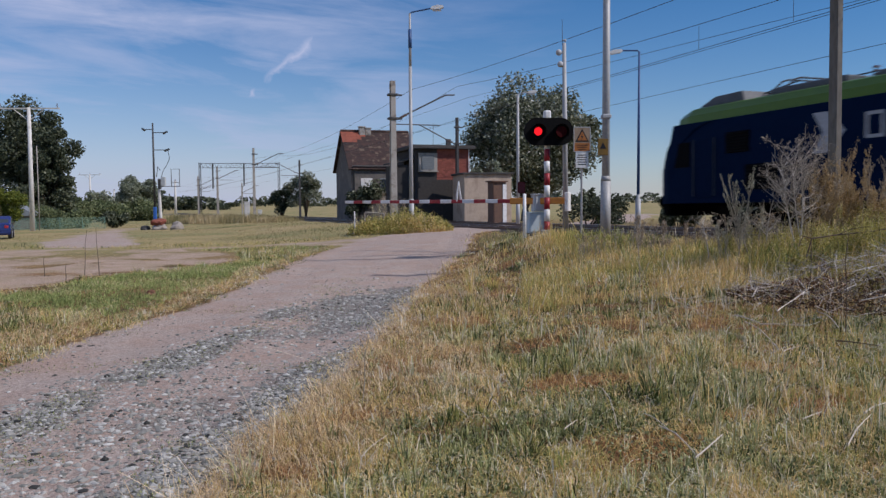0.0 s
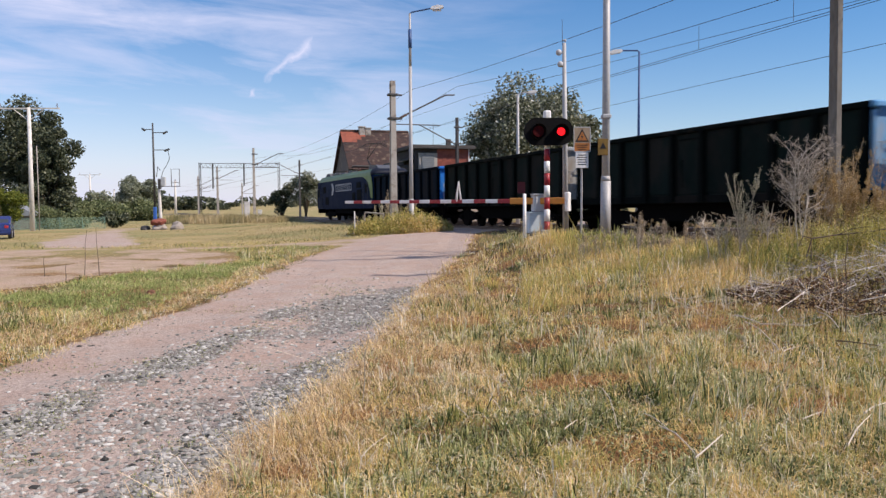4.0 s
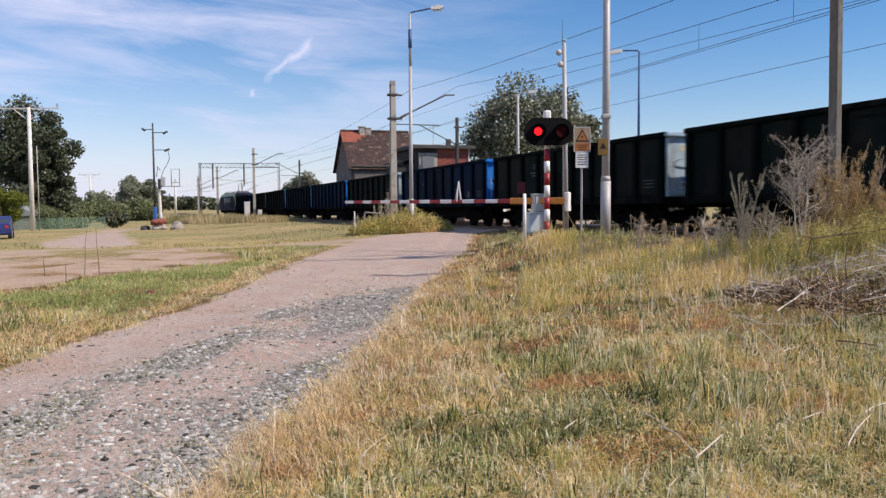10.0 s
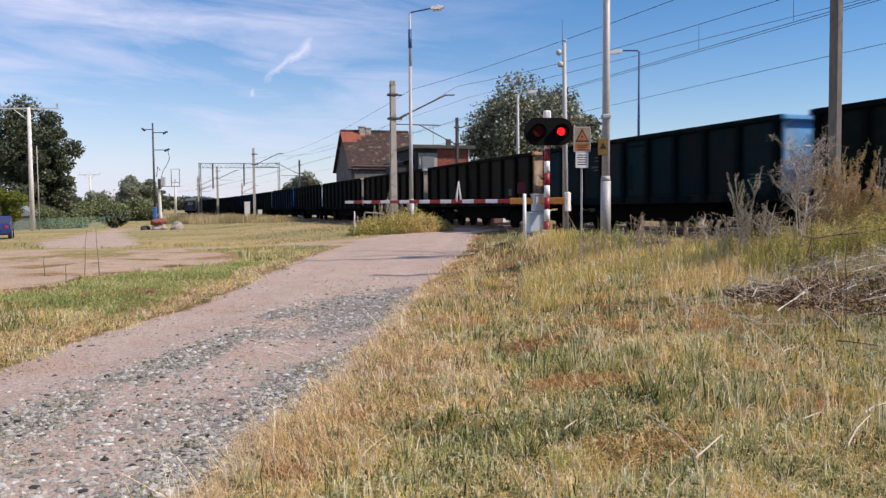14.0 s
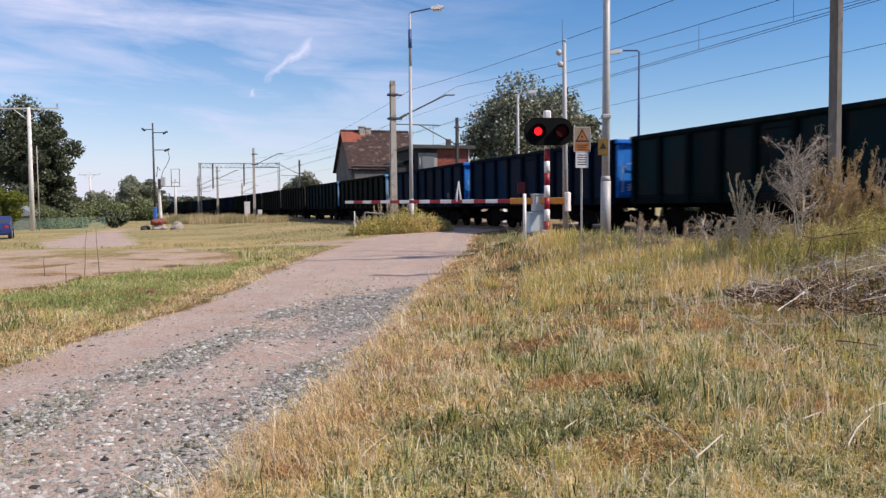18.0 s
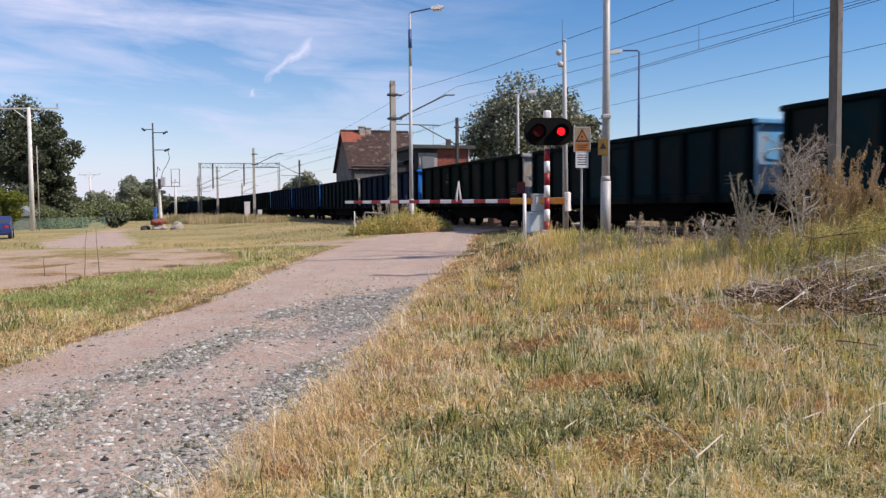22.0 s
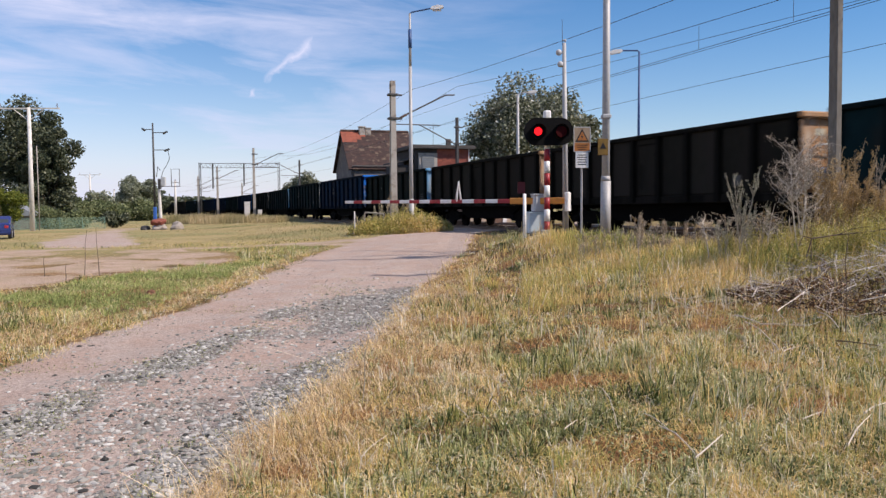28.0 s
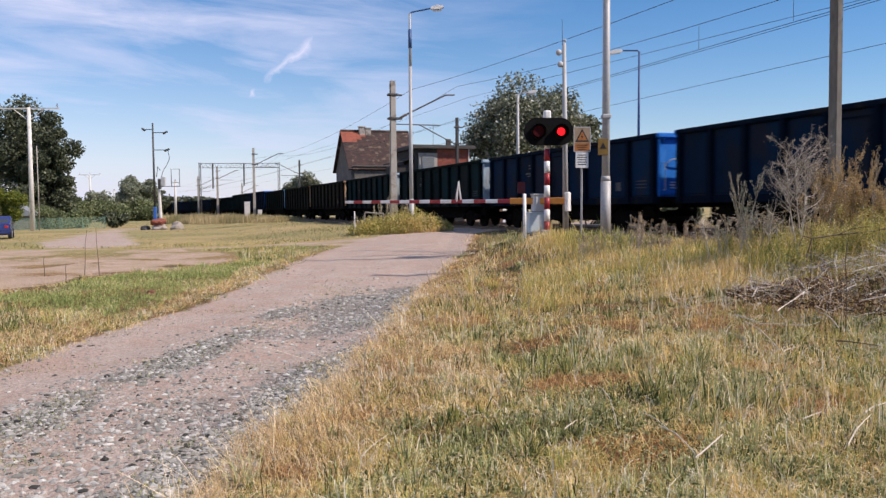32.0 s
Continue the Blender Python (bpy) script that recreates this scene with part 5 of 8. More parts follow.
def house():
    # gable faces along the line, ridge across it
    x, y = -6.68, 78.76
    g = gz(x, y) - 0.1
    h = thing("station_house", pose(x, y, g, 0, 0, 17.8), "old station house with a patched brown tiled roof", "house")
    L2, W2, he, hr = 3.02, 3.9, 5.45, 8.95
    for sx in (-1, 1):
        bm = bmesh.new()
        f = [(-W2, 0), (W2, 0), (W2, he), (0, hr - 0.25), (-W2, he)]
        prism(bm, f, -0.15, 0.15, pose(sx * L2, 0, 0, 0, 0, 90))
        part("gable_wall", bm, M_PLASTER, h)
    for sy in (-1, 1):
        bm = bmesh.new()
        box(bm, (0, sy * W2, he / 2), (2 * L2 - 0.3, 0.3, he))
        part("wall", bm, M_PLASTER, h)
    slope = math.atan2(hr - he, W2)
    run = math.hypot(hr - he, W2) + 0.55
    for sy in (-1, 1):
        m = Matrix.Translation((0, 0, hr)) @ pose(0, 0, 0, math.degrees(-slope) * sy, 0, 0)
        bm = bmesh.new()
        box(bm, (0, sy * run / 2, -0.06), (2 * L2 + 0.9, run, 0.12))
        r = part("roof", bm, M_ROOF, h, "brown tiled roof")
        r.matrix_basis = m
        if sy < 0:
            tile = None
            for row in range(13):
                for k in range(14):
                    px, py = -L2 - 0.2 + k * 0.48, -0.2 - row * (run - 0.25) / 12.6
                    mm = m @ pose(px, py, 0.006, 0, 0, 0)
                    new_red = row < 4 and k < 6 - row
                    if tile is None:
                        bm = bmesh.new()
                        box(bm, (0, 0, 0), (0.474, (run - 0.25) / 12.6 - 0.008, 0.014))
                        tile = part("roof_tile", bm, M_ROOF, h)
                        tile.matrix_basis = mm
                        if new_red:
                            tile.material_slots[0].link = "OBJECT"
                            tile.material_slots[0].material = M_ROOF_N
                    else:
                        same_part(tile, h, mm, M_ROOF_N if new_red else None)
    bm = bmesh.new()
    tube(bm, (-L2 - 0.4, 0, hr + 0.03), (L2 + 0.4, 0, hr + 0.03), 0.13, 0.13, 8)
    part("ridge", bm, M_ROOF, h)
    for dx, hh, m in ((-1.35, 0.42, M_CONC), (-0.75, 0.30, M_CONC)):
        bm = bmesh.new()
        box(bm, (dx, -0.2, hr + hh / 2 - 0.3), (0.55, 0.5, hh + 0.5), bevel=0.02)
        box(bm, (dx, -0.2, hr + hh), (0.66, 0.62, 0.1))
        part("chimney", bm, m, h)
    for k, (dx, m) in enumerate(((-1.75, M_WHITE), (0.1, M_SHUTTER), (2.1, M_SHUTTER))):
        bm = bmesh.new()
        box(bm, (dx, -W2 - 0.16, 3.6), (1.1, 0.06, 1.3))
        wn = part("window", bm, m, h)
        bm = bmesh.new()
        box(bm, (dx, -W2 - 0.2, 3.6), (0.9, 0.03, 1.1))
        part("pane", bm, M_GLASS if k else M_WHITE, wn)
        bm = bmesh.new()
        box(bm, (dx, -W2 - 0.24, 2.9), (1.25, 0.16, 0.06))
        part("sill", bm, M_CONC, wn)
    bm = bmesh.new()
    chain(bm, [(-L2 - 0.1, -W2 - 0.32, he - 0.1), (L2 + 0.1, -W2 - 0.32, he - 0.1)], 0.07, 8)
    tube(bm, (-L2 + 0.1, -W2 - 0.2, he - 0.1), (-L2 + 0.1, -W2 - 0.2, 0.1), 0.05, 0.05, 8)
    part("gutter", bm, M_STEEL_D, h)
    return h


house()


def signal_box():
    x, y = -2.24, 64.0
    g = gz(x, y) - 0.1
    b = thing("signal_box", pose(x, y, g, 0, 0, 17.8), "flat-roofed brick signal box with shuttered windows", "building")
    W, D, H = 4.7, 6.0, 5.75 - g
    for nm, c, s, m in (("front_wall", (W / 2, 0.12, H * 0.30), (W, 0.24, H * 0.60), M_DARKWALL), ("front_wall", (W * 0.70, 0.12, H * 0.80), (W * 0.6, 0.24, H * 0.40), M_BRICK),
                        ("front_wall", (W * 0.2, 0.12, H * 0.80), (W * 0.4, 0.24, H * 0.40), M_DARKWALL), ("side_wall", (0.12, D / 2, H / 2), (0.24, D - 0.5, H), M_DARKWALL),
                        ("side_wall", (W - 0.12, D / 2, H / 2), (0.24, D - 0.5, H), M_BRICK), ("back_wall", (W / 2, D - 0.12, H / 2), (W, 0.24, H), M_BRICK)):
        bm = bmesh.new()
        box(bm, c, s)
        part(nm, bm, m, b)
    bm = bmesh.new()
    box(bm, (W / 2, D / 2, H + 0.13), (W + 0.75, D + 1.0, 0.26), bevel=0.03)
    part("roof_slab", bm, M_FELT, b, "dark overhanging roof slab")
    bm = bmesh.new()
    box(bm, (W / 2, D / 2, H + 0.29), (W + 0.55, D + 0.8, 0.06))
    part("roof_felt", bm, M_FELT, b)
    bm = bmesh.new()
    box(bm, (1.1, -0.03, 4.70 - g), (1.60, 0.1, 1.45))
    wn = part("window", bm, M_CONC, b, "grey window surround")
    bm = bmesh.new()
    box(bm, (1.1, -0.09, 4.66 - g), (1.05, 0.06, 1.14))
    part("shutter", bm, M_SHUTTER, wn, "closed grey shutter")
    for k in range(7):
        bm = bmesh.new()
        box(bm, (1.1, -0.125, 4.18 - g + k * 0.16), (1.02, 0.02, 0.13), rx=12)
        part("slat", bm, M_SHUTTER, wn)
    bm = bmesh.new()
    box(bm, (1.1, -0.12, 3.95 - g), (1.70, 0.24, 0.08))
    part("sill", bm, M_CONC, wn)
    bm = bmesh.new()
    prism(bm, [(-1.75, 4.55 - g), (0.02, 4.95 - g), (0.02, 5.10 - g), (-1.75, 4.68 - g)], 0.1, 3.6)
    part("lean_to_roof", bm, M_FELT, b, "dark lean-to roof at the side")
    bm = bmesh.new()
    box(bm, (-0.8, 1.9, (4.45 - g) / 2), (1.5, 3.0, 4.45 - g))
    part("lean_to_wall", bm, M_DARKWALL, b)
    # brick courses of the upper wall
    first = None
    for row in range(18):
        for k in range(10):
            px, pz = 2.02 + k * 0.268 + (0.13 if row % 2 else 0), 3.55 - g + row * 0.118
            if px > W - 0.14:
                continue
            if first is None:
                bm = bmesh.new()
                box(bm, (0, 0, 0), (0.245, 0.04, 0.098))
                first = part("brick", bm, M_BRICK, b)
                first.matrix_basis = Matrix.Translation((px, -0.012, pz))
            else:
                same_part(first, b, Matrix.Translation((px, -0.012, pz)))
    bm = bmesh.new()
    tube(bm, (W - 0.1, -0.1, 0.2), (W - 0.1, -0.1, H), 0.05, 0.05, 8)
    part("drainpipe", bm, M_WHITE, b, "pale drainpipe")
    bm = bmesh.new()
    box(bm, (3.2, 1.0, H + 0.6), (0.35, 0.35, 0.6))
    part("vent_stack", bm, M_FELT, b)
    bm = bmesh.new()
    tube(bm, (2.2, 2.0, H + 0.2), (2.2, 2.0, H + 2.3), 0.02, 0.015, 5)
    part("aerial", bm, M_STEEL_D, b)


signal_box()


def shed():
    x, y = 1.66, 60.0
    g = gz(x, y) - 0.1
    b = thing("relay_building", pose(x, y, g, 0, 0, 12), "low beige rendered building with a flat roof", "building")
    W, D, H = 3.7, 4.0, 3.55 - g
    for nm, c, s in (("wall", (W / 2, 0.12, H / 2), (W, 0.24, H)), ("wall", (W / 2, D - 0.12, H / 2), (W, 0.24, H)), ("wall", (0.12, D / 2, H / 2), (0.24, D - 0.5, H)), ("wall", (W - 0.12, D / 2, H / 2), (0.24, D - 0.5, H))):
        bm = bmesh.new()
        box(bm, c, s)
        part(nm, bm, M_BEIGE, b)
    bm = bmesh.new()
    box(bm, (W / 2, D / 2, H + 0.06), (W + 0.3, D + 0.3, 0.14), bevel=0.02)
    part("roof", bm, M_FELT, b)
    x, y = 3.32, 52.0
    g = gz(x, y) - 0.1
    k = thing("trackside_hut", pose(x, y, g, 0, 0, 18), "small brown trackside hut with a white panel", "hut")
    H = 2.75 - g
    bm = bmesh.new()
    box(bm, (0.45, 0.5, H / 2), (0.9, 1.0, H), bevel=0.02)
    part("body", bm, M_BROWN, k)
    bm = bmesh.new()
    box(bm, (0.80, -0.02, H / 2 - 0.05), (0.26, 0.04, H - 0.2))
    part("side_panel", bm, M_WHITE, k, "white side panel")
    bm = bmesh.new()
    box(bm, (0.45, 0.5, H + 0.05), (1.15, 1.25, 0.1), bevel=0.02)
    part("roof", bm, M_BROWN, k)
    bm = bmesh.new()
    box(bm, (0.32, -0.01, 1.2), (0.5, 0.03, 1.9))
    part("door", bm, M_BROWN, k)


shed()


# ---- along the lane ----
def power_pole(x, y, top, label, arm=5.4, r=0.22, wires=True):
    g = gz(x, y)
    h = top - g
    t = thing("power_pole", pose(x, y, g - 0.1, 0, 0.3, 0), label, "power pole", "power poles")
    shade(part("post", tube(bmesh.new(), (0, 0, 0), (0, 0, h), r, r * 0.65, 12), M_CONC_W, t))
    bm = bmesh.new()
    box(bm, (0, 0, h - 0.1), (arm, 0.12, 0.12))
    part("crossarm", bm, M_CONC_W, t)
    bm = bmesh.new()
    for s in (-1, 1):
        tube(bm, (0, 0, h - 1.2), (s * arm * 0.25, 0, h - 0.15), 0.04, 0.04, 6)
    part("brace", bm, M_CONC_W, t)
    for dx in (-arm / 2 + 0.2, 0, arm / 2 - 0.2):
        bm = bmesh.new()
        for k in range(3):
            tube(bm, (dx, 0, h + k * 0.12), (dx, 0, h + 0.07 + k * 0.12), 0.07, 0.04, 8)
        part("insulator", bm, M_CERAMIC, t)
    return t


power_pole(-36.3, 70.0, 10.1, "white concrete power pole with a crossarm")
t, _ = lathe_pole("conduit_pole", -35.98, 70.6, 7.6, 0.05, 0.045, M_CONC, "thin grey pole beside the power pole", "pole")
power_pole(-80.0, 180.0, 8.3, "far-off white power pole", arm=5, r=0.25)
power_pole(-82.9, 200.0, 5.0, "far-off white power pole", arm=0.6, r=0.25)
power_pole(-58.0, 172.0, 6.4, "far-off white power pole", arm=0.6, r=0.3)


def radio_pole():
    x, y = -24.7, 68.0
    g = gz(x, y)
    t = thing("equipment_pole", pose(x, y, g - 0.1), "slim railway equipment pole with brackets, box and a blue foot", "pole")
    shade(part("post", tube(bmesh.new(), (0, 0, 1.6), (0, 0, 7.7 - g), 0.09, 0.06, 10), M_STEEL_D, t))
    bm = bmesh.new()
    box(bm, (0.0, 0, 0.9), (0.22, 0.22, 1.9), bevel=0.02)
    part("foot", bm, M_BLUEBASE, t, "bright blue foot")
    part("stub", tube(bmesh.new(), (0.38, 0.2, 0), (0.30, 0.2, 3.2), 0.14, 0.12, 10), M_CONC_W, t, "pale concrete stub")
    for dz, dx in ((7.2, -0.75), (6.95, 1.0), (5.6, 1.1)):
        bm = bmesh.new()
        tube(bm, (0, 0, dz - g), (dx, 0, dz - g), 0.03, 0.03, 6)
        tube(bm, (dx * 0.8, 0, dz - g - 0.08), (dx * 1.15, 0, dz - g + 0.08), 0.09, 0.07, 8)
        part("bracket", bm, M_STEEL_D, t)
    bm = bmesh.new()
    chain(bm, [(1.15, 0, 5.6 - g), (1.25, 0, 4.9 - g), (1.0, 0, 4.4 - g), (0.7, 0, 3.9 - g), (0.55, 0, 3.4 - g)], 0.025)
    chain(bm, [(0.5, 0, 4.0 - g), (0.3, 0, 4.3 - g), (0.2, 0, 3.5 - g)], 0.025)
    part("cable", bm, M_BLACK, t, "looped black cable")
    bm = bmesh.new()
    box(bm, (0.72, 0, 3.15 - g), (0.35, 0.25, 0.7), bevel=0.03)
    part("switch_box", bm, M_GREYBOX, t, "pale switch box")
    bm = bmesh.new()
    box(bm, (0.42, 0, 2.95 - g), (0.22, 0.25, 0.8), bevel=0.03)
    part("relay_box", bm, M_STEEL_D, t)
    bm = bmesh.new()
    chain(bm, [(0.3, 0, 2.75 - g), (2.0, 0, 2.75 - g), (2.0, 0, 4.1 - g), (1.35, 0, 4.1 - g), (1.35, 0, 2.75 - g)], 0.028)
    chain(bm, [(1.35, 0, 3.05 - g), (2.0, 0, 3.05 - g)], 0.02)
    part("basket", bm, M_STEEL_D, t, "thin steel work basket")
    t.scale = (1.09, 1.09, 1.09)


radio_pole()


def rubble(x, y, s, material, label, name="rock", cat="rock", flat=0.6, up=0.0):
    bm = bmesh.new()
    bmesh.ops.create_icosphere(bm, subdivisions=3, radius=s)
    r = random.Random(int(x * 31 + y * 7))
    o = Vector((r.random() * 9, r.random() * 9, 0))
    for v in bm.verts:
        v.co *= 1 + 0.45 * noise.noise(v.co / s * 1.1 + o) + 0.18 * noise.noise(v.co / s * 3 + o)
        v.co.z *= flat
    me = bpy.data.meshes.new(name)
    bm.to_mesh(me)
    bm.free()
    me.materials.append(material)
    ob = new(name, me)
    ob.matrix_basis = pose(x, y, gz(x, y) + s * flat * 0.35 + up, 0, 0, r.uniform(0, 360))
    return tagged(ob, label, cat, "stones by the lane")


M_ROCK = mat("pale_rock", (0.36, 0.32, 0.28), (0.24, 0.21, 0.18), 5, 0.95, bump=0.4)
M_TERRA = mat("rusty_red_debris", (0.27, 0.08, 0.05), (0.18, 0.06, 0.04), 6, 0.9, bump=0.4)
rubble(-22.35, 66.5, 0.50, M_ROCK, "pale grey boulder beside the lane", flat=0.9)
rubble(-23.75, 66.3, 0.60, M_ROCK, "pale broken concrete lump in the grass", "concrete_lump", "rubble")
rubble(-23.85, 66.4, 0.60, M_TERRA, "rusty red slab lying on the broken concrete", "debris_slab", "rubble", 0.5, 0.52)
rubble(-24.9, 66.2, 0.36, M_STEEL_D, "dark scrap at the pole's foot", "scrap_lump", "rubble", 0.8)
rubble(-5.05, 13.6, 0.10, M_RUST, "small dark clod on the grass verge", "clod", "clod")

for x, y, w, h, lab in ((-19.75, 80.0, 0.55, 2.1, "tall pale concrete cable post"), (-18.7, 81.0, 0.44, 1.2, "low white concrete cable post")):
    t = thing("cable_post", pose(x, y, gz(x, y) - 0.05, 0, 0, 15), lab, "post", "cable posts")
    bm = bmesh.new()
    box(bm, (0, 0, h / 2), (w, w, h), bevel=0.03)
    part("post", bm, M_CONC_W, t)
    bm = bmesh.new()
    box(bm, (0, 0, h + 0.02), (w + 0.06, w + 0.06, 0.06), bevel=0.015)
    part("cap", bm, M_CONC_W, t)
t, _ = lathe_pole("boom_rest_post", -4.12, 37.0, 1.18, 0.033, 0.03, M_CONC_W, "thin pale post at the road's edge", "post")
t = thing("pipe_frame", pose(-3.35, 37.6, gz(-3.35, 37.6)), "low pale pipe frame standing in the grass", "frame")
for k, pts in enumerate(([(-0.4, 0, 0), (-0.35, 0, 1.0)], [(-0.35, 0, 1.0), (0.55, 0, 0.92)], [(0.55, 0, 0), (0.55, 0, 0.92)])):
    bm = bmesh.new()
    chain(bm, pts, 0.035)
    part("pipe", bm, M_CONC, t)


def parked_car():
    x, y = -27.55, 48.9
    M_CAR = mat("blue_car_paint", (0.02, 0.035, 0.16), None, 5, 0.25, bump=0, spec=0.6)
    t = thing("parked_car", pose(x, y, gz(x, y), 0, 0, 116), "dark blue hatchback parked on the grass", "car")
    out = [(-2.0, 0.28), (2.0, 0.28), (2.05, 0.55), (1.95, 0.78), (1.05, 0.92), (0.35, 1.38), (-1.1, 1.42), (-1.85, 1.0), (-2.05, 0.95), (-2.08, 0.5)]
    bm = bmesh.new()
    prism(bm, out, -0.82, 0.82)
    bmesh.ops.bevel(bm, geom=list(bm.edges), offset=0.07, segments=2, affect="EDGES")
    part("body", bm, M_CAR, t)
    for sy in (-1, 1):
        for pts in ([(0.95, 0.94), (0.32, 1.30), (-0.3, 1.33), (-0.3, 0.94)], [(-0.38, 0.94), (-0.38, 1.33), (-1.1, 1.33), (-1.6, 1.02)]):
            bm = bmesh.new()
            prism(bm, pts, sy * 0.826, sy * 0.80)
            part("side_window", bm, M_GLASS, t)
    for a, b in (((1.06, 0.94), (0.40, 1.36)), ((-1.14, 1.38), (-1.84, 1.02))):
        bm = bmesh.new()
        prism(bm, [(a[0] + 0.02, a[1] + 0.015), (b[0] + 0.02, b[1] + 0.015), (b[0], b[1] - 0.03), (a[0], a[1] - 0.03)], -0.7, 0.7)
        part("windscreen", bm, M_GLASS, t)
    for sx in (-1.3, 1.28):
        for sy in (-0.76, 0.76):
            bm = bmesh.new()
            tube(bm, (0, -0.1, 0), (0, 0.1, 0), 0.31, 0.31, 20)
            wl = part("wheel", bm, M_RUBBER, t)
            wl.matrix_basis = Matrix.Translation((sx, sy, 0.31))
            bm = bmesh.new()
            tube(bm, (0, -0.11, 0), (0, 0.11, 0), 0.19, 0.19, 14)
            part("rim", bm, M_GALV, wl)
    for sy in (-0.6, 0.6):
        bm = bmesh.new()
        box(bm, (-2.06, sy, 0.78), (0.06, 0.22, 0.16), bevel=0.02)
        part("tail_light", bm, M_RED, t, "red tail light")
    bm = bmesh.new()
    box(bm, (-2.09, 0, 0.66), (0.02, 0.5, 0.11))
    part("number_plate", bm, M_WHITE, t, "white plate")


parked_car()


# ---- plants ----
def leaf_mesh(name, pts, size, material, tint, rng, droop=0.3, aspect=1.0):
    """Small bent leaf quads at the points, turned every way."""
    n = len(pts)
    a = rng.normal(size=(n, 3))
    a[:, 2] *= 1 - droop
    a /= np.linalg.norm(a, axis=1)[:, None]
    b = np.cross(a, rng.normal(size=(n, 3)))
    b /= np.linalg.norm(b, axis=1)[:, None]
    s = (size * rng.uniform(0.6, 1.4, n))[:, None]
    v = np.stack([pts - a * s * 0.5, pts + b * s * 0.34 * aspect, pts + a * s * 0.5, pts - b * s * 0.34 * aspect], 1).reshape(-1, 3)
    f = np.arange(n * 4).reshape(n, 4)
    return sheet(name, v, f, material, np.repeat(tint, 4))


LEAF = tinted("tree_leaves", [(0.0, (0.03, 0.04, 0.02)), (0.3, (0.085, 0.10, 0.055)), (0.65, (0.215, 0.23, 0.145)), (1.0, (0.56, 0.56, 0.48))], 0.5, 0.25)
LEAF_D = tinted("dark_tree_leaves", [(0.0, (0.018, 0.026, 0.015)), (0.4, (0.055, 0.07, 0.038)), (0.8, (0.15, 0.165, 0.10)), (1.0, (0.34, 0.345, 0.26))], 0.6, 0.2)
LEAF_G = tinted("hedge_leaves", [(0.0, (0.06, 0.085, 0.035)), (0.5, (0.155, 0.185, 0.08)), (1.0, (0.30, 0.32, 0.16))], 0.6, 0.3)
# paler and greyer leaves: the haze over distant trees is put into the colour
LEAF_H = tinted("grey_green_leaves", [(0.0, (0.10, 0.12, 0.08)), (0.4, (0.22, 0.245, 0.165)), (0.75, (0.36, 0.385, 0.28)), (1.0, (0.55, 0.56, 0.46))], 0.6, 0.35)
LEAF_Y = tinted("yellow_green_leaves", [(0.0, (0.07, 0.09, 0.012)), (0.5, (0.14, 0.17, 0.025)), (1.0, (0.24, 0.25, 0.05))], 0.6, 0.25)


def tree(name, x, y, top, spread, label, leaves=9000, size=0.3, material=None, trunk=0.3, low=0.22, seed=1, flat=1.0, lobes=26, cat="tree"):
    rng = np.random.RandomState(seed)
    g = gz(x, y)
    h = top - g
    t = thing(name, pose(x, y, g - 0.1), label, cat, "trees")
    bm = bmesh.new()
    fork = h * low
    tube(bm, (0, 0, 0), (0.05, 0.02, fork), trunk, trunk * 0.75, 10)
    part("trunk", bm, M_TRUNK, t)
    cz = h * (0.52 + low * 0.45)
    cen = []
    for k in range(lobes):
        u = rng.normal(size=3)
        u /= np.linalg.norm(u)
        q = rng.uniform(0.30, 0.82)
        cen.append((u[0] * spread * q, u[1] * spread * q * 0.8, cz + u[2] * (h - cz) * q * flat, rng.uniform(0.20, 0.36) * spread))
    cen = np.array(cen)
    for k in range(min(9, lobes)):
        bm = bmesh.new()
        c = cen[k]
        mid = (c[0] * 0.35, c[1] * 0.35, fork + (c[2] - fork) * 0.5)
        tube(bm, (0.04, 0.02, fork * 0.95), mid, trunk * 0.5, trunk * 0.28, 7)
        tube(bm, mid, tuple(c[:3]), trunk * 0.28, trunk * 0.06, 6)
        part("limb", bm, M_TRUNK, t)
    pick = rng.randint(0, lobes, leaves)
    u = rng.normal(size=(leaves, 3))
    u /= np.linalg.norm(u, axis=1)[:, None]
    r = cen[pick, 3] * rng.uniform(0.10, 1.0, leaves) ** 0.5
    p = cen[pick, :3] + u * r[:, None] * np.array([1, 1, 0.8])
    p += 0.035 * spread * rng.normal(size=(leaves, 3)) * np.array([0.5, 0.5, 0.4])
    p = p[p[:, 2] > fork * 0.55]
    tint = np.clip(rng.beta(2, 2.2, len(p)) + 0.22 * (cen[pick[:len(p)], 3] / spread - 0.28) / 0.08 * 0.3, 0, 1)
    me = leaf_mesh("crown", p, size, material or LEAF, tint, rng)
    c = new("crown", me)
    c.parent = t
    return t


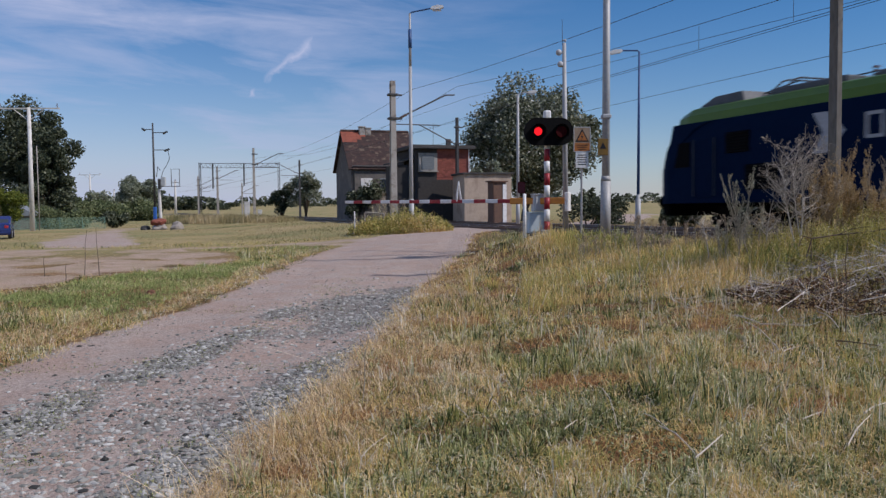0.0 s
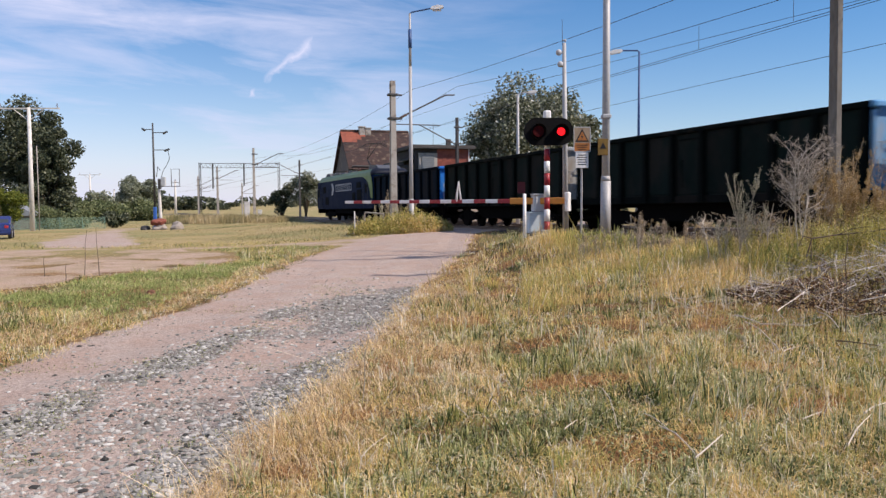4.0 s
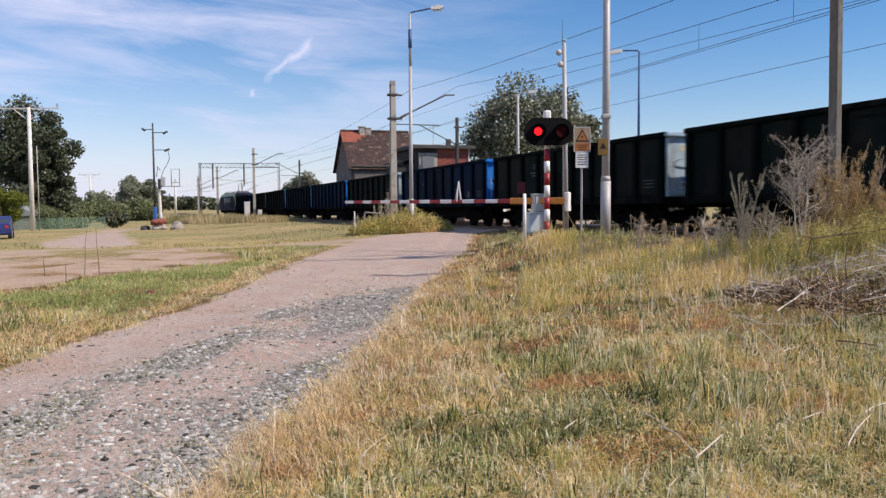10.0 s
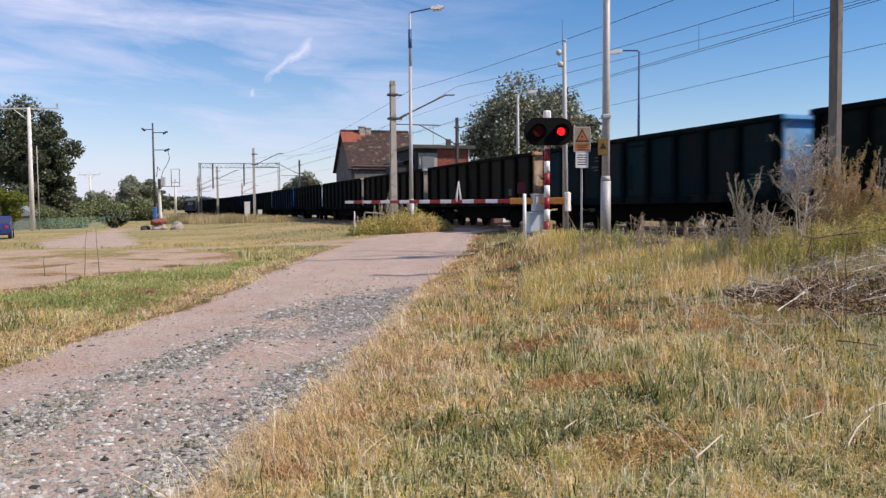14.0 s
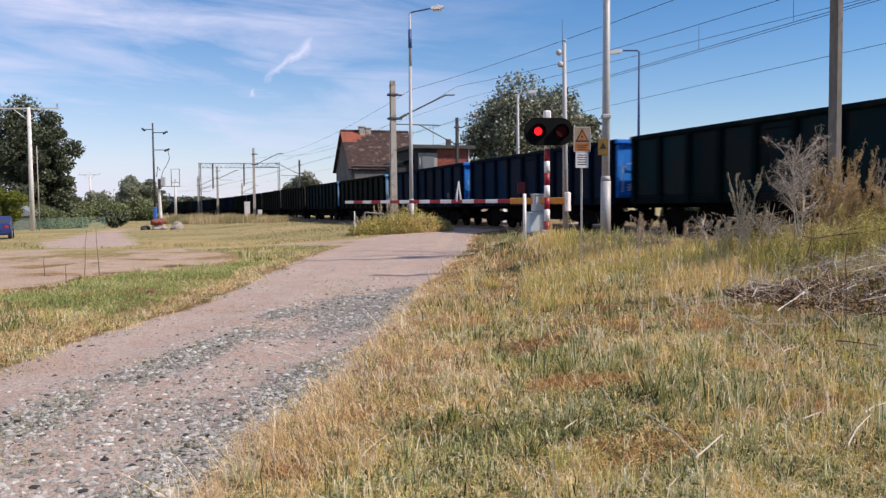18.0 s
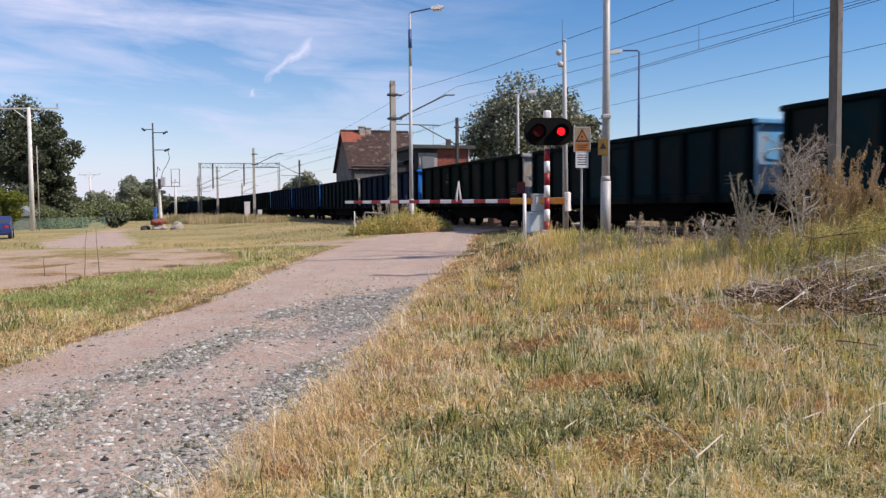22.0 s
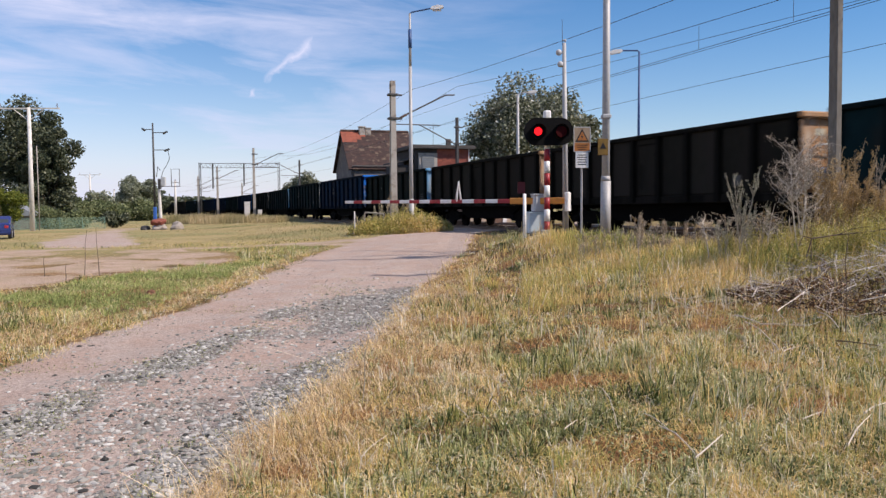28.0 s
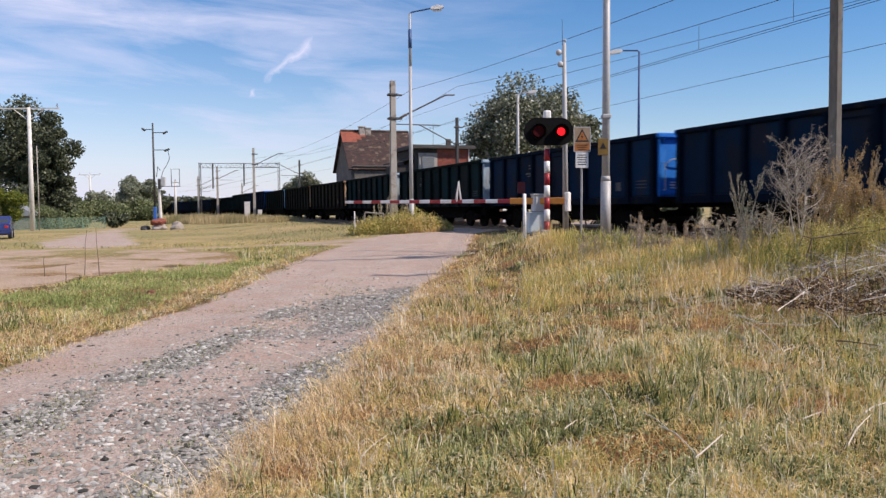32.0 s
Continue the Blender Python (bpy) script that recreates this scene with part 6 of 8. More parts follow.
def shrub(name, x, y, top, wid, label, leaves=2500, size=0.16, material=None, seed=1, dep=None, cat="bush"):
    rng = np.random.RandomState(seed)
    g = gz(x, y)
    h = top - g
    t = thing(name, pose(x, y, g - 0.05), label, cat, "bushes")
    lob = 14
    cen = np.stack([rng.uniform(-0.75, 0.75, lob) * wid, rng.uniform(-0.7, 0.7, lob) * (dep or wid), rng.uniform(0.15, 0.72, lob) * h, rng.uniform(0.25, 0.42, lob) * min(wid, h)], 1)
    bm = bmesh.new()
    for k in range(lob):
        tube(bm, (cen[k, 0] * 0.3, cen[k, 1] * 0.3, 0), tuple(cen[k, :3]), 0.035, 0.012, 5)
    part("stems", bm, M_TRUNK, t)
    pick = rng.randint(0, lob, leaves)
    u = rng.normal(size=(leaves, 3))
    u /= np.linalg.norm(u, axis=1)[:, None]
    p = cen[pick, :3] + u * (cen[pick, 3] * rng.uniform(0.3, 1.1, leaves))[:, None]
    p[:, 2] = np.clip(np.abs(p[:, 2]), 0.03, h * 1.02)
    c = new("foliage", leaf_mesh("foliage", p, size, material or LEAF, rng.beta(2, 2, len(p)), rng))
    c.parent = t
    return t


tree("big_tree", 8.5, 82.0, 14.2, 8.4, "large broad-crowned tree behind the crossing", 72000, 0.30, seed=4, low=0.09, lobes=60, trunk=0.45)
tree("big_tree", -50.5, 96.0, 14.6, 6.6, "tall dark leafy tree at the lane's end", 28000, 0.32, LEAF_D, seed=7, low=0.14, lobes=34, trunk=0.4)
tree("big_tree", -46.2, 92.0, 11.9, 3.9, "dark rounded tree beside the taller one", 24000, 0.29, LEAF_D, seed=9, low=0.02, lobes=36, trunk=0.3)
tree("big_tree", -60.0, 100.0, 12.0, 6.0, "dark leafy tree in the row", 9000, 0.42, LEAF_D, seed=12, low=0.12, lobes=26)
tree("small_tree", -53.2, 138.0, 7.9, 4.7, "grey-green distant tree beside the lane", 20000, 0.30, LEAF_H, seed=14, low=0.01, flat=0.8)
tree("small_tree", -64.5, 150.0, 4.6, 4.2, "low grey-green distant tree", 4500, 0.45, LEAF_H, seed=15, low=0.01, flat=0.8)
tree("small_tree", -52.0, 145.0, 4.4, 2.4, "low dark distant tree", 3500, 0.42, LEAF_D, seed=16, low=0.01, flat=0.8)
tree("small_tree", -21.8, 126.0, 7.4, 3.6, "round green tree across the line", 10000, 0.26, seed=18, low=0.03)
tree("small_tree", -26.0, 128.0, 4.6, 2.4, "low dark tree across the line", 3000, 0.34, LEAF_D, seed=19, low=0.03)
tree("small_tree", 20.2, 110.0, 3.9, 1.4, "small distant tree across the line", 1600, 0.3, LEAF_D, seed=20, low=0.1)
shrub("evergreen_bush", -34.2, 62.0, 4.3, 1.5, "yellow-green evergreen bush by the car", 7000, 0.18, LEAF_Y, 21)
shrub("hedge_bush", -38.5, 80.0, 1.15, 3.0, "green bush along the fence", 9000, 0.2, LEAF_G, 22)
shrub("hedge_bush", -43.5, 83.0, 1.7, 2.8, "green bush along the fence", 9000, 0.2, LEAF_G, 23)
shrub("tall_bush", 3.9, 71.0, 7.4, 2.1, "pale green bush at the foot of the big tree", 12000, 0.22, LEAF_H, 30)
shrub("hedge_bush", -32.7, 78.5, 0.95, 1.3, "dark green bush at the fence's end", 6000, 0.18, LEAF_D, 24)
shrub("hedge_bush", -47.0, 122.0, 2.6, 4.2, "dull green bushes under the distant tree", 9000, 0.32, LEAF_G, 31)
shrub("hedge_bush", -52.0, 118.0, 2.4, 8.0, "long green thicket beyond the lane", 22000, 0.34, LEAF_G, 25)
shrub("hedge_bush", -46.5, 91.0, 4.6, 3.6, "dark undergrowth at the foot of the tall trees", 12000, 0.3, LEAF_D, 28)
shrub("hedge_bush", -54.0, 95.0, 4.2, 3.6, "dark undergrowth at the foot of the tall trees", 9000, 0.3, LEAF_D, 29)
shrub("hedge_bush", -7.4, 74.0, 4.2, 2.2, "ivy-green bush against the house", 4500, 0.26, LEAF_D, 26)
shrub("hedge_bush", 12.0, 66.0, 2.2, 3.4, "dark bush beyond the crossing", 3500, 0.25, LEAF_D, 27)


# bushes added out of sight behind the train, so gaps under wagons stay dark
for k, s in enumerate((-20.0, -14.0, -8.0, -2.0, 3.5, 8.8, 13.0)):
    p = on_line(s, 10.0 + (k % 3) * 0.6)
    shrub("bramble_bush", p.x, p.y, 2.0 + 0.25 * (k % 2), 3.2 if k < 5 else 2.0 if k < 6 else 1.2, "added dark bush beyond the second track, backing the underframe gaps", 5000, 0.2, LEAF_D, 230 + k, 1.2)


# ---- grass ----
STRAW = [(0.0, (0.03, 0.045, 0.012)), (0.16, (0.18, 0.225, 0.06)), (0.34, (0.44, 0.43, 0.13)), (0.52, (0.60, 0.49, 0.165)), (0.68, (0.71, 0.49, 0.185)), (0.84, (0.82, 0.62, 0.31)), (1.0, (0.84, 0.78, 0.64))]
M_GRASS = tinted("grass", STRAW, 0.75, 0.22, 0.2)
M_GRASS_B = tinted("grey_green_grass", [(0.0, (0.05, 0.066, 0.022)), (0.3, (0.28, 0.31, 0.115)), (0.6, (0.52, 0.50, 0.225)), (0.85, (0.70, 0.645, 0.40)), (1.0, (0.84, 0.78, 0.62))], 0.7, 0.2, 0.25)


M_RUSTY = tinted("rusty_dead_grass", [(0.0, (0.08, 0.03, 0.012)), (0.5, (0.40, 0.17, 0.06)), (1.0, (0.66, 0.36, 0.15))], 0.85, 0.1)
M_HERB = tinted("grey_green_herbs", [(0.0, (0.04, 0.05, 0.02)), (0.4, (0.19, 0.225, 0.09)), (0.75, (0.38, 0.40, 0.22)), (1.0, (0.60, 0.58, 0.42))], 0.75, 0.15)
M_GRASS_G = tinted("fresh_green_grass", [(0.0, (0.13, 0.16, 0.05)), (0.3, (0.31, 0.375, 0.12)), (0.65, (0.46, 0.50, 0.19)), (1.0, (0.68, 0.60, 0.31))], 0.7, 0.28, 0.25)


M_GOLD = tinted("golden_dead_grass", [(0.0, (0.18, 0.10, 0.045)), (0.35, (0.49, 0.325, 0.15)), (0.7, (0.70, 0.515, 0.29)), (1.0, (0.85, 0.74, 0.54))], 0.8, 0.15)


M_FIELD = tinted("faded_field_grass", [(0.0, (0.07, 0.08, 0.03)), (0.3, (0.23, 0.225, 0.10)), (0.55, (0.40, 0.33, 0.165)), (0.8, (0.52, 0.405, 0.235)), (1.0, (0.68, 0.58, 0.42))], 0.8, 0.15)


def worn(x, y):
    """High where the turf has died back to reddish thatch."""
    return wave(x, y, 3.1, 159) + 0.6 * wave(x, y, 7.3, 160) - 1.2 * smooth(-2.8, -3.6, x)


def dryness(x, y):
    """0 green, 1 straw."""
    v = 0.42 + 0.14 * wave(x, y, 0.75, 41) + 0.22 * wave(x, y, 2.6, 42) + 0.20 * wave(x, y, 7.0, 43)
    return np.clip(v + 0.08 * smooth(5.5, 4.0, y) + 0.28 * smooth(-1.4, -0.2, lane_mask(x, y, ROAD)), 0, 1)


def blades(name, x, y, h, w, lean, tint, label, rng, material=None, cat="grass", way=None):
    n = len(x)
    z = ground_z(x, y)
    a = rng.uniform(0, 2 * math.pi, n)
    ca, sa = np.cos(a), np.sin(a)
    b = rng.uniform(0, 2 * math.pi, n) if way is None else way
    lx, ly = np.cos(b) * lean * h, np.sin(b) * lean * h
    hz = h * np.sqrt(np.clip(1 - lean ** 2 * 0.8, 0.1, 1))
    v = np.empty((n, 5, 3))
    base = np.stack([x, y, z - 0.01], 1)
    wv = np.stack([ca * w / 2, sa * w / 2, 0 * w], 1)
    v[:, 0], v[:, 1] = base - wv, base + wv
    bow, droop = rng.uniform(0.15, 0.5, n), rng.uniform(0.55, 1.0, n) ** (0.3 + lean)
    sx, sy = rng.normal(0, 0.10, n) * h, rng.normal(0, 0.10, n) * h
    mid = base + np.stack([lx * bow + sx, ly * bow + sy, hz * rng.uniform(0.55, 0.85, n)], 1)
    v[:, 2], v[:, 3] = mid + wv * 0.75, mid - wv * 0.75
    v[:, 4] = base + np.stack([lx, ly, hz * droop], 1)
    k = np.arange(n)[:, None] * 5
    f = np.concatenate([k + [0, 1, 2], k + [0, 2, 3], k + [3, 2, 4]])
    me = sheet(name, v.reshape(-1, 3), f, material or M_GRASS, np.repeat(tint, 5))
    return tagged(new(name, me), label, cat, kind="stuff")


def scatter_fan(rng, n, y0, y1, k0, k1):
    """Points in a fan before the road's end, denser close by."""
    y = y0 * (y1 / y0) ** rng.uniform(0, 1, n)
    return rng.uniform(k0, k1, n) * y, y


def build_grass():
    rng = np.random.RandomState(77)
    # short mixed turf
    x, y = scatter_fan(rng, 140000, 3.3, 36.0, -0.64, 0.66)
    r = inside_road(x, y)
    d, _ = near_line(x, y)
    keep = (r + 0.16 * wave(x, y, 2.6, 51) + rng.uniform(-0.3, 0.14, len(x)) < -0.10) & (np.abs(d) > 2.5) & (worn(x, y) + rng.uniform(-0.45, 0.45, len(x)) < 0.72)
    x, y = x[keep], y[keep]
    dry = dryness(x, y)
    left = smooth(-2.5, -3.6, x) * smooth(26, 18, y)
    tint_lo = 0.14
    h = rng.uniform(0.015, 0.07, len(x)) * (1 + 0.45 * wave(x, y, 1.3, 52)) * (1 + 0.05 * y) * (1 - 0.25 * left)
    w = rng.uniform(0.0018, 0.0042, len(x)) * (1 + 0.13 * y)
    tint = np.clip(dry * 0.9 - 0.03 - 0.52 * left * smooth(-0.35, -0.9, r[keep]) + rng.normal(0, 0.22, len(x)), tint_lo * left, 1)
    blades("grass", x, y, np.maximum(h, 0.012), w, rng.uniform(0.2, 1.05, len(x)), tint, "short half-dry meadow turf beside the road", rng)
    # tufts, each of one age and colour, leaning out from its heart
    cx, cy = scatter_fan(rng, 11500, 3.2, 28.0, -0.66, 0.68)
    r = inside_road(cx, cy)
    d, _ = near_line(cx, cy)
    bare = -worn(cx, cy) + rng.uniform(-0.3, 0.3, len(cx))
    keep = (r + 0.14 * wave(cx, cy, 2.6, 51) < -0.16) & (np.abs(d) > 2.6) & (bare > -0.55) & ((cx < -2.0) | (rng.uniform(0, 1, len(cx)) > 0.7 * smooth(-1.1, -0.6, lane_mask(cx, cy, ROAD) + 0.2 * wave(cx, cy, 2.0, 183))))
    cx, cy, r = cx[keep], cy[keep], r[keep]
    left = smooth(-2.5, -3.6, cx) * smooth(26, 18, cy)
    age = np.clip(dryness(cx, cy) - 0.02 - 0.52 * left * smooth(-0.35, -0.9, r) + rng.normal(0, 0.28, len(cx)), 0.14 * left, 1)
    tall = rng.gamma(2.6, 0.0285, len(cx)) * (1 + 0.35 * wave(cx, cy, 1.1, 60)) * (1 - 0.35 * left) * (1 + 0.03 * cy)
    per = 30
    k = np.repeat(np.arange(len(cx)), per)
    rad = rng.uniform(0.025, 0.085, len(cx))[k] * (1 + 0.05 * cy[k]) * np.sqrt(rng.uniform(0, 1, len(k)))
    way = rng.uniform(0, 2 * math.pi, len(k))
    x, y = cx[k] + rad * np.cos(way), cy[k] + rad * np.sin(way)
    h = np.maximum(tall[k] * rng.uniform(0.45, 1.15, len(k)), 0.015)
    tint = np.clip(age[k] + rng.normal(0, 0.17, len(k)), 0, 1)
    wd = rng.uniform(0.0020, 0.0052, len(k)) * (1 + 0.11 * y)
    lean, way = rng.uniform(0.15, 1.12, len(k)), way + rng.normal(0, 1.0, len(k))
    grey = (wave(cx, cy, 4.0, 161) + rng.uniform(-0.9, 0.9, len(cx)) + 0.35 * smooth(0.0, 2.0, cx) > 0.12)[k]
    fresh = ((left > 0.4) & (r < -0.45) & (rng.uniform(0, 1, len(cx)) > smooth(0.43, 0.52, -cx / cy) * smooth(13.5, 10.5, cy)))[k]
    grey &= ~fresh
    for pick, nm, lb, mt, sh in ((fresh, "green_tufts", "tufts of fresh green grass on the verge", M_GRASS_G, 0.22), (~grey & ~fresh, "grass_tufts", "tufts of green and straw-coloured grass", M_GRASS, 0.0), (grey, "grey_green_tufts", "tufts of grey-green feathery grass", M_GRASS_B, -0.05)):
        tn = np.clip(tint[pick] + sh, 0, 1) if mt is not M_GRASS_B else np.clip(0.55 * tint[pick] + rng.normal(0.17, 0.28, int(pick.sum())), 0, 1)
        blades(nm, x[pick], y[pick], h[pick], wd[pick] * (1.35 if mt is M_GRASS_B else 1.0), lean[pick], tn, lb, rng, mt, way=way[pick])
    # fresh green sward on the strip between road and lane
    x, y = scatter_fan(rng, 130000, 6.0, 31.5, -0.66, -0.12)
    r = inside_road(x, y)
    keep = (x < -3.0) & (lane_mask(x, y, ROAD) < -0.78 + 0.28 * wave(x, y, 1.9, 177)) & (r < -0.12) & (wave(x, y, 1.4, 178) + rng.uniform(-0.8, 0.8, len(x)) > -0.75 + 1.5 * smooth(0.43, 0.52, -x / y) * smooth(13.5, 10.5, y) + 0.7 * smooth(24, 29, y))
    x, y = x[keep], y[keep]
    blades("green_sward", x, y, rng.uniform(0.02, 0.075, len(x)) * (1 + 0.03 * y), rng.uniform(0.0025, 0.005, len(x)) * (1 + 0.10 * y), rng.uniform(0.2, 1.05, len(x)), np.clip(0.55 + 0.30 * wave(x, y, 1.1, 179) + 0.22 * wave(x, y, 4.1, 180) + rng.normal(0, 0.22, len(x)), 0, 1), "fresh green sward beside the road", rng, M_GRASS_G)
    # straw lying along the verge, with an olive fringe at the road's very edge
    x, y = scatter_fan(rng, 100000, 6.0, 24.0, -0.66, -0.14)
    r = lane_mask(x, y, ROAD)
    wide = 0.55 + 0.35 * wave(x, y, 1.5, 185) + 1.1 * smooth(0.42, 0.54, -x / y) * smooth(13.5, 10.5, y)
    keep = (x < -2.6) & (r < -0.10 + 0.10 * wave(x, y, 2.6, 51)) & (r > -0.15 - wide) & (rng.uniform(0, 1, len(x)) < 0.8) & (wave(x, y, 4.4, 186) > -0.75)
    x, y = x[keep], y[keep]
    blades("verge_straw", x, y, rng.gamma(3.0, 0.035, len(x)), rng.uniform(0.002, 0.004, len(x)) * (1 + 0.09 * y), rng.beta(6, 1.2, len(x)) * 1.12, np.clip(rng.normal(0.55, 0.2, len(x)) + 0.15 * wave(x, y, 2.4, 187), 0, 1), "tan dead straw lying along the verge", rng, M_GOLD)
    x, y = scatter_fan(rng, 60000, 6.0, 26.0, -0.66, -0.12)
    r = lane_mask(x, y, ROAD) + 0.10 * wave(x, y, 2.6, 51)
    keep = (x < -2.6) & (np.abs(r + 0.16) < 0.16 + 0.12 * wave(x, y, 1.2, 188) + 0.16 * smooth(15, 20, y))
    x, y = x[keep], y[keep]
    blades("verge_fringe", x, y, rng.uniform(0.015, 0.06, len(x)), rng.uniform(0.003, 0.006, len(x)) * (1 + 0.09 * y), rng.uniform(0.3, 1.05, len(x)), np.clip(rng.normal(0.30, 0.16, len(x)), 0, 1), "low olive-green fringe at the road's edge", rng, M_HERB)
    # golden dead grass fallen towards the road
    x, y = scatter_fan(rng, 110000, 3.3, 20.0, -0.45, 0.12)
    r = lane_mask(x, y, ROAD)
    edge = (r < 0.10 + 0.14 * wave(x, y, 2.6, 51)) & (r > -1.0 + 0.40 * wave(x, y, 1.7, 172)) & (x > -2.0)
    keep = edge & (rng.uniform(0, 1, len(x)) < np.clip(0.75 + 0.5 * wave(x, y, 3.3, 173), 0.15, 1))
    x, y = x[keep], y[keep]
    blades("fallen_golden_grass", x, y, rng.gamma(3.0, 0.045, len(x)) * np.where(rng.uniform(0, 1, len(x)) < 0.07, 1.8, 1.0), rng.uniform(0.0014, 0.0032, len(x)) * (1 + 0.10 * y), rng.beta(5, 1.3, len(x)) * 1.12, np.clip(rng.normal(0.60, 0.2, len(x)) + 0.10 * wave(x, y, 4.0, 174), 0, 1), "golden dead grass fallen towards the road", rng, M_GOLD, way=rng.normal(3.4, 1.4, len(x)))
    # rust-coloured mats of last year's growth
    x, y = scatter_fan(rng, 90000, 3.3, 20.0, -0.25, 0.64)
    keep = (inside_road(x, y) < -0.15) & (worn(x, y) + 0.5 * smooth(0.25, 0.5, x / y) + rng.uniform(-0.3, 0.3, len(x)) > 0.80)
    x, y = x[keep], y[keep]
    blades("rusty_mat", x, y, rng.uniform(0.02, 0.09, len(x)) * (1 + 0.03 * y), rng.uniform(0.002, 0.0045, len(x)) * (1 + 0.11 * y), rng.uniform(0.7, 1.1, len(x)), np.clip(rng.beta(2, 2, len(x)), 0, 1), "rust-coloured mats of dead grass", rng, M_RUSTY)
    # low broad-leaved herbs
    x, y = scatter_fan(rng, 42000, 3.3, 20.0, -0.30, 0.64)
    keep = (inside_road(x, y) < -0.25) & (wave(x, y, 5.2, 175) + 0.7 * wave(x, y, 1.9, 176) + rng.uniform(-0.3, 0.3, len(x)) > 0.35)
    x, y = x[keep], y[keep]
    p = np.stack([x, y, ground_z(x, y) + rng.uniform(0.005, 0.06, len(x)) * (1 + 0.02 * y)], 1)
    tagged(new("low_herbs", leaf_mesh("low_herbs", p, 0.024, M_HERB, rng.beta(1.6, 2.0, len(x)), rng, 0.2, 0.8)), "low grey-green broad-leaved herbs in the turf", "herbs", kind="stuff")
    # pale broken stems strewn over the turf
    x, y = scatter_fan(rng, 2600, 3.4, 16.0, -0.2, 0.62)
    keep = (inside_road(x, y) < -0.4) & (wave(x, y, 2.1, 166) + rng.uniform(-0.8, 0.8, len(x)) > 0.2)
    x, y = x[keep], y[keep]
    blades("broken_stems", x, y, rng.uniform(0.06, 0.26, len(x)), rng.uniform(0.003, 0.0065, len(x)) * (1 + 0.05 * y), rng.uniform(0.75, 1.08, len(x)), np.clip(rng.normal(0.95, 0.07, len(x)), 0, 1), "pale broken stems strewn over the turf", rng)
    # turf round the place where the camera stands
    x, y = rng.uniform(-14, 12, 45000), rng.uniform(-9, 3.6, 45000)
    keep = inside_road(x, y) + 0.16 * wave(x, y, 2.6, 51) < -0.15
    x, y = x[keep], y[keep]
    blades("near_turf", x, y, rng.uniform(0.03, 0.11, len(x)), rng.uniform(0.006, 0.012, len(x)), rng.uniform(0.2, 1.0, len(x)), np.clip(dryness(x, y) + rng.normal(0, 0.2, len(x)), 0, 1), "short half-dry turf", rng)
    # thin growth on the road's stony crown
    x, y = scatter_fan(rng, 90000, 3.4, 17.0, -0.66, 0.0)
    u = x - np.interp(y, [-6, 4, 7, 9, 12.5, 18], [-2.6, -2.2, -1.75, -1.5, -1.1, -0.4])
    crown = np.exp(-((u + 1.0 - 0.10 * wave(y, y, 1.7, 72)) / 0.27) ** 2) + 0.55 * np.exp(-((u - 0.55) / 0.30) ** 2) + 0.4 * np.exp(-((u + 0.55) / 0.22) ** 2) * smooth(9.5, 11.5, y) + 0.9 * np.exp(-((x + 2.1) / 0.4) ** 2 - ((y - 15.0) / 0.7) ** 2)
    keep = (lane_mask(x, y, ROAD) > 0.05) & (0.55 * wave(x, y, 2.4, 66) + 0.5 * wave(x, y, 6.1, 67) + rng.uniform(-0.25, 0.25, len(x)) + 1.25 * crown > 0.60)
    x, y = x[keep], y[keep]
    blades("road_weeds", x, y, rng.uniform(0.008, 0.040, len(x)), rng.uniform(0.003, 0.007, len(x)) * (1 + 0.1 * y), rng.uniform(0.5, 1.1, len(x)), np.clip(rng.normal(0.27, 0.2, len(x)), 0, 1), "thin grey-green growth between the road's stones", rng, M_GRASS_B)
    # flattened straw lying in the turf
    x, y = scatter_fan(rng, 110000, 3.3, 22.0, -0.64, 0.66)
    r = inside_road(x, y)
    keep = (r + 0.2 * wave(x, y, 2.6, 51) < 0.02) & ((x > -3.0) | (r > -0.7) | ((-x / y > 0.43 + 0.04 * wave(x, y, 2.0, 184)) & (y < 12.5))) & (wave(x, y, 3.1, 58) + rng.uniform(-0.8, 0.8, len(x)) > -0.1)
    x, y = x[keep], y[keep]
    blades("straw_litter", x, y, rng.uniform(0.04, 0.17, len(x)) * (1 + 0.03 * y), rng.uniform(0.0018, 0.0042, len(x)) * (1 + 0.12 * y), rng.uniform(0.85, 1.1, len(x)), np.clip(np.where(worn(x, y) > 0.45, rng.normal(0.70, 0.07, len(x)), rng.normal(0.80, 0.15, len(x))), 0, 1), "flattened dry straw lying in the turf", rng)
    # taller dry stalks
    x, y = scatter_fan(rng, 3600, 4.2, 26.0, -0.2, 0.62)
    r = inside_road(x, y)
    d, _ = near_line(x, y)
    keep = (r < -0.5) & (np.abs(d) > 3) & (wave(x, y, 0.9, 53) > -0.4)
    x, y = x[keep], y[keep]
    h = rng.uniform(0.10, 0.32, len(x)) * (1 + 0.02 * y)
    blades("dry_stalks", x, y, h, rng.uniform(0.003, 0.005, len(x)) * (1 + 0.12 * y), rng.uniform(0.05, 0.6, len(x)), np.clip(rng.normal(0.8, 0.13, len(x)), 0, 1), "pale dry grass stalks standing over the turf", rng)
    # far rough grass
    x, y = scatter_fan(rng, 100000, 24.0, 160.0, -0.62, 0.30)
    r = inside_road(x, y)
    d, _ = near_line(x, y)
    keep = (r < -0.3) & (np.abs(d) > 3.0) & (d < 40)
    x, y, d = x[keep], y[keep], d[keep]
    tallness = smooth(16, 5, -d) * (d < 0)
    h = rng.uniform(0.04, 0.19, len(x)) * (1 + 0.6 * wave(x, y, 0.8, 54)) * (0.5 + 0.8 * tallness)
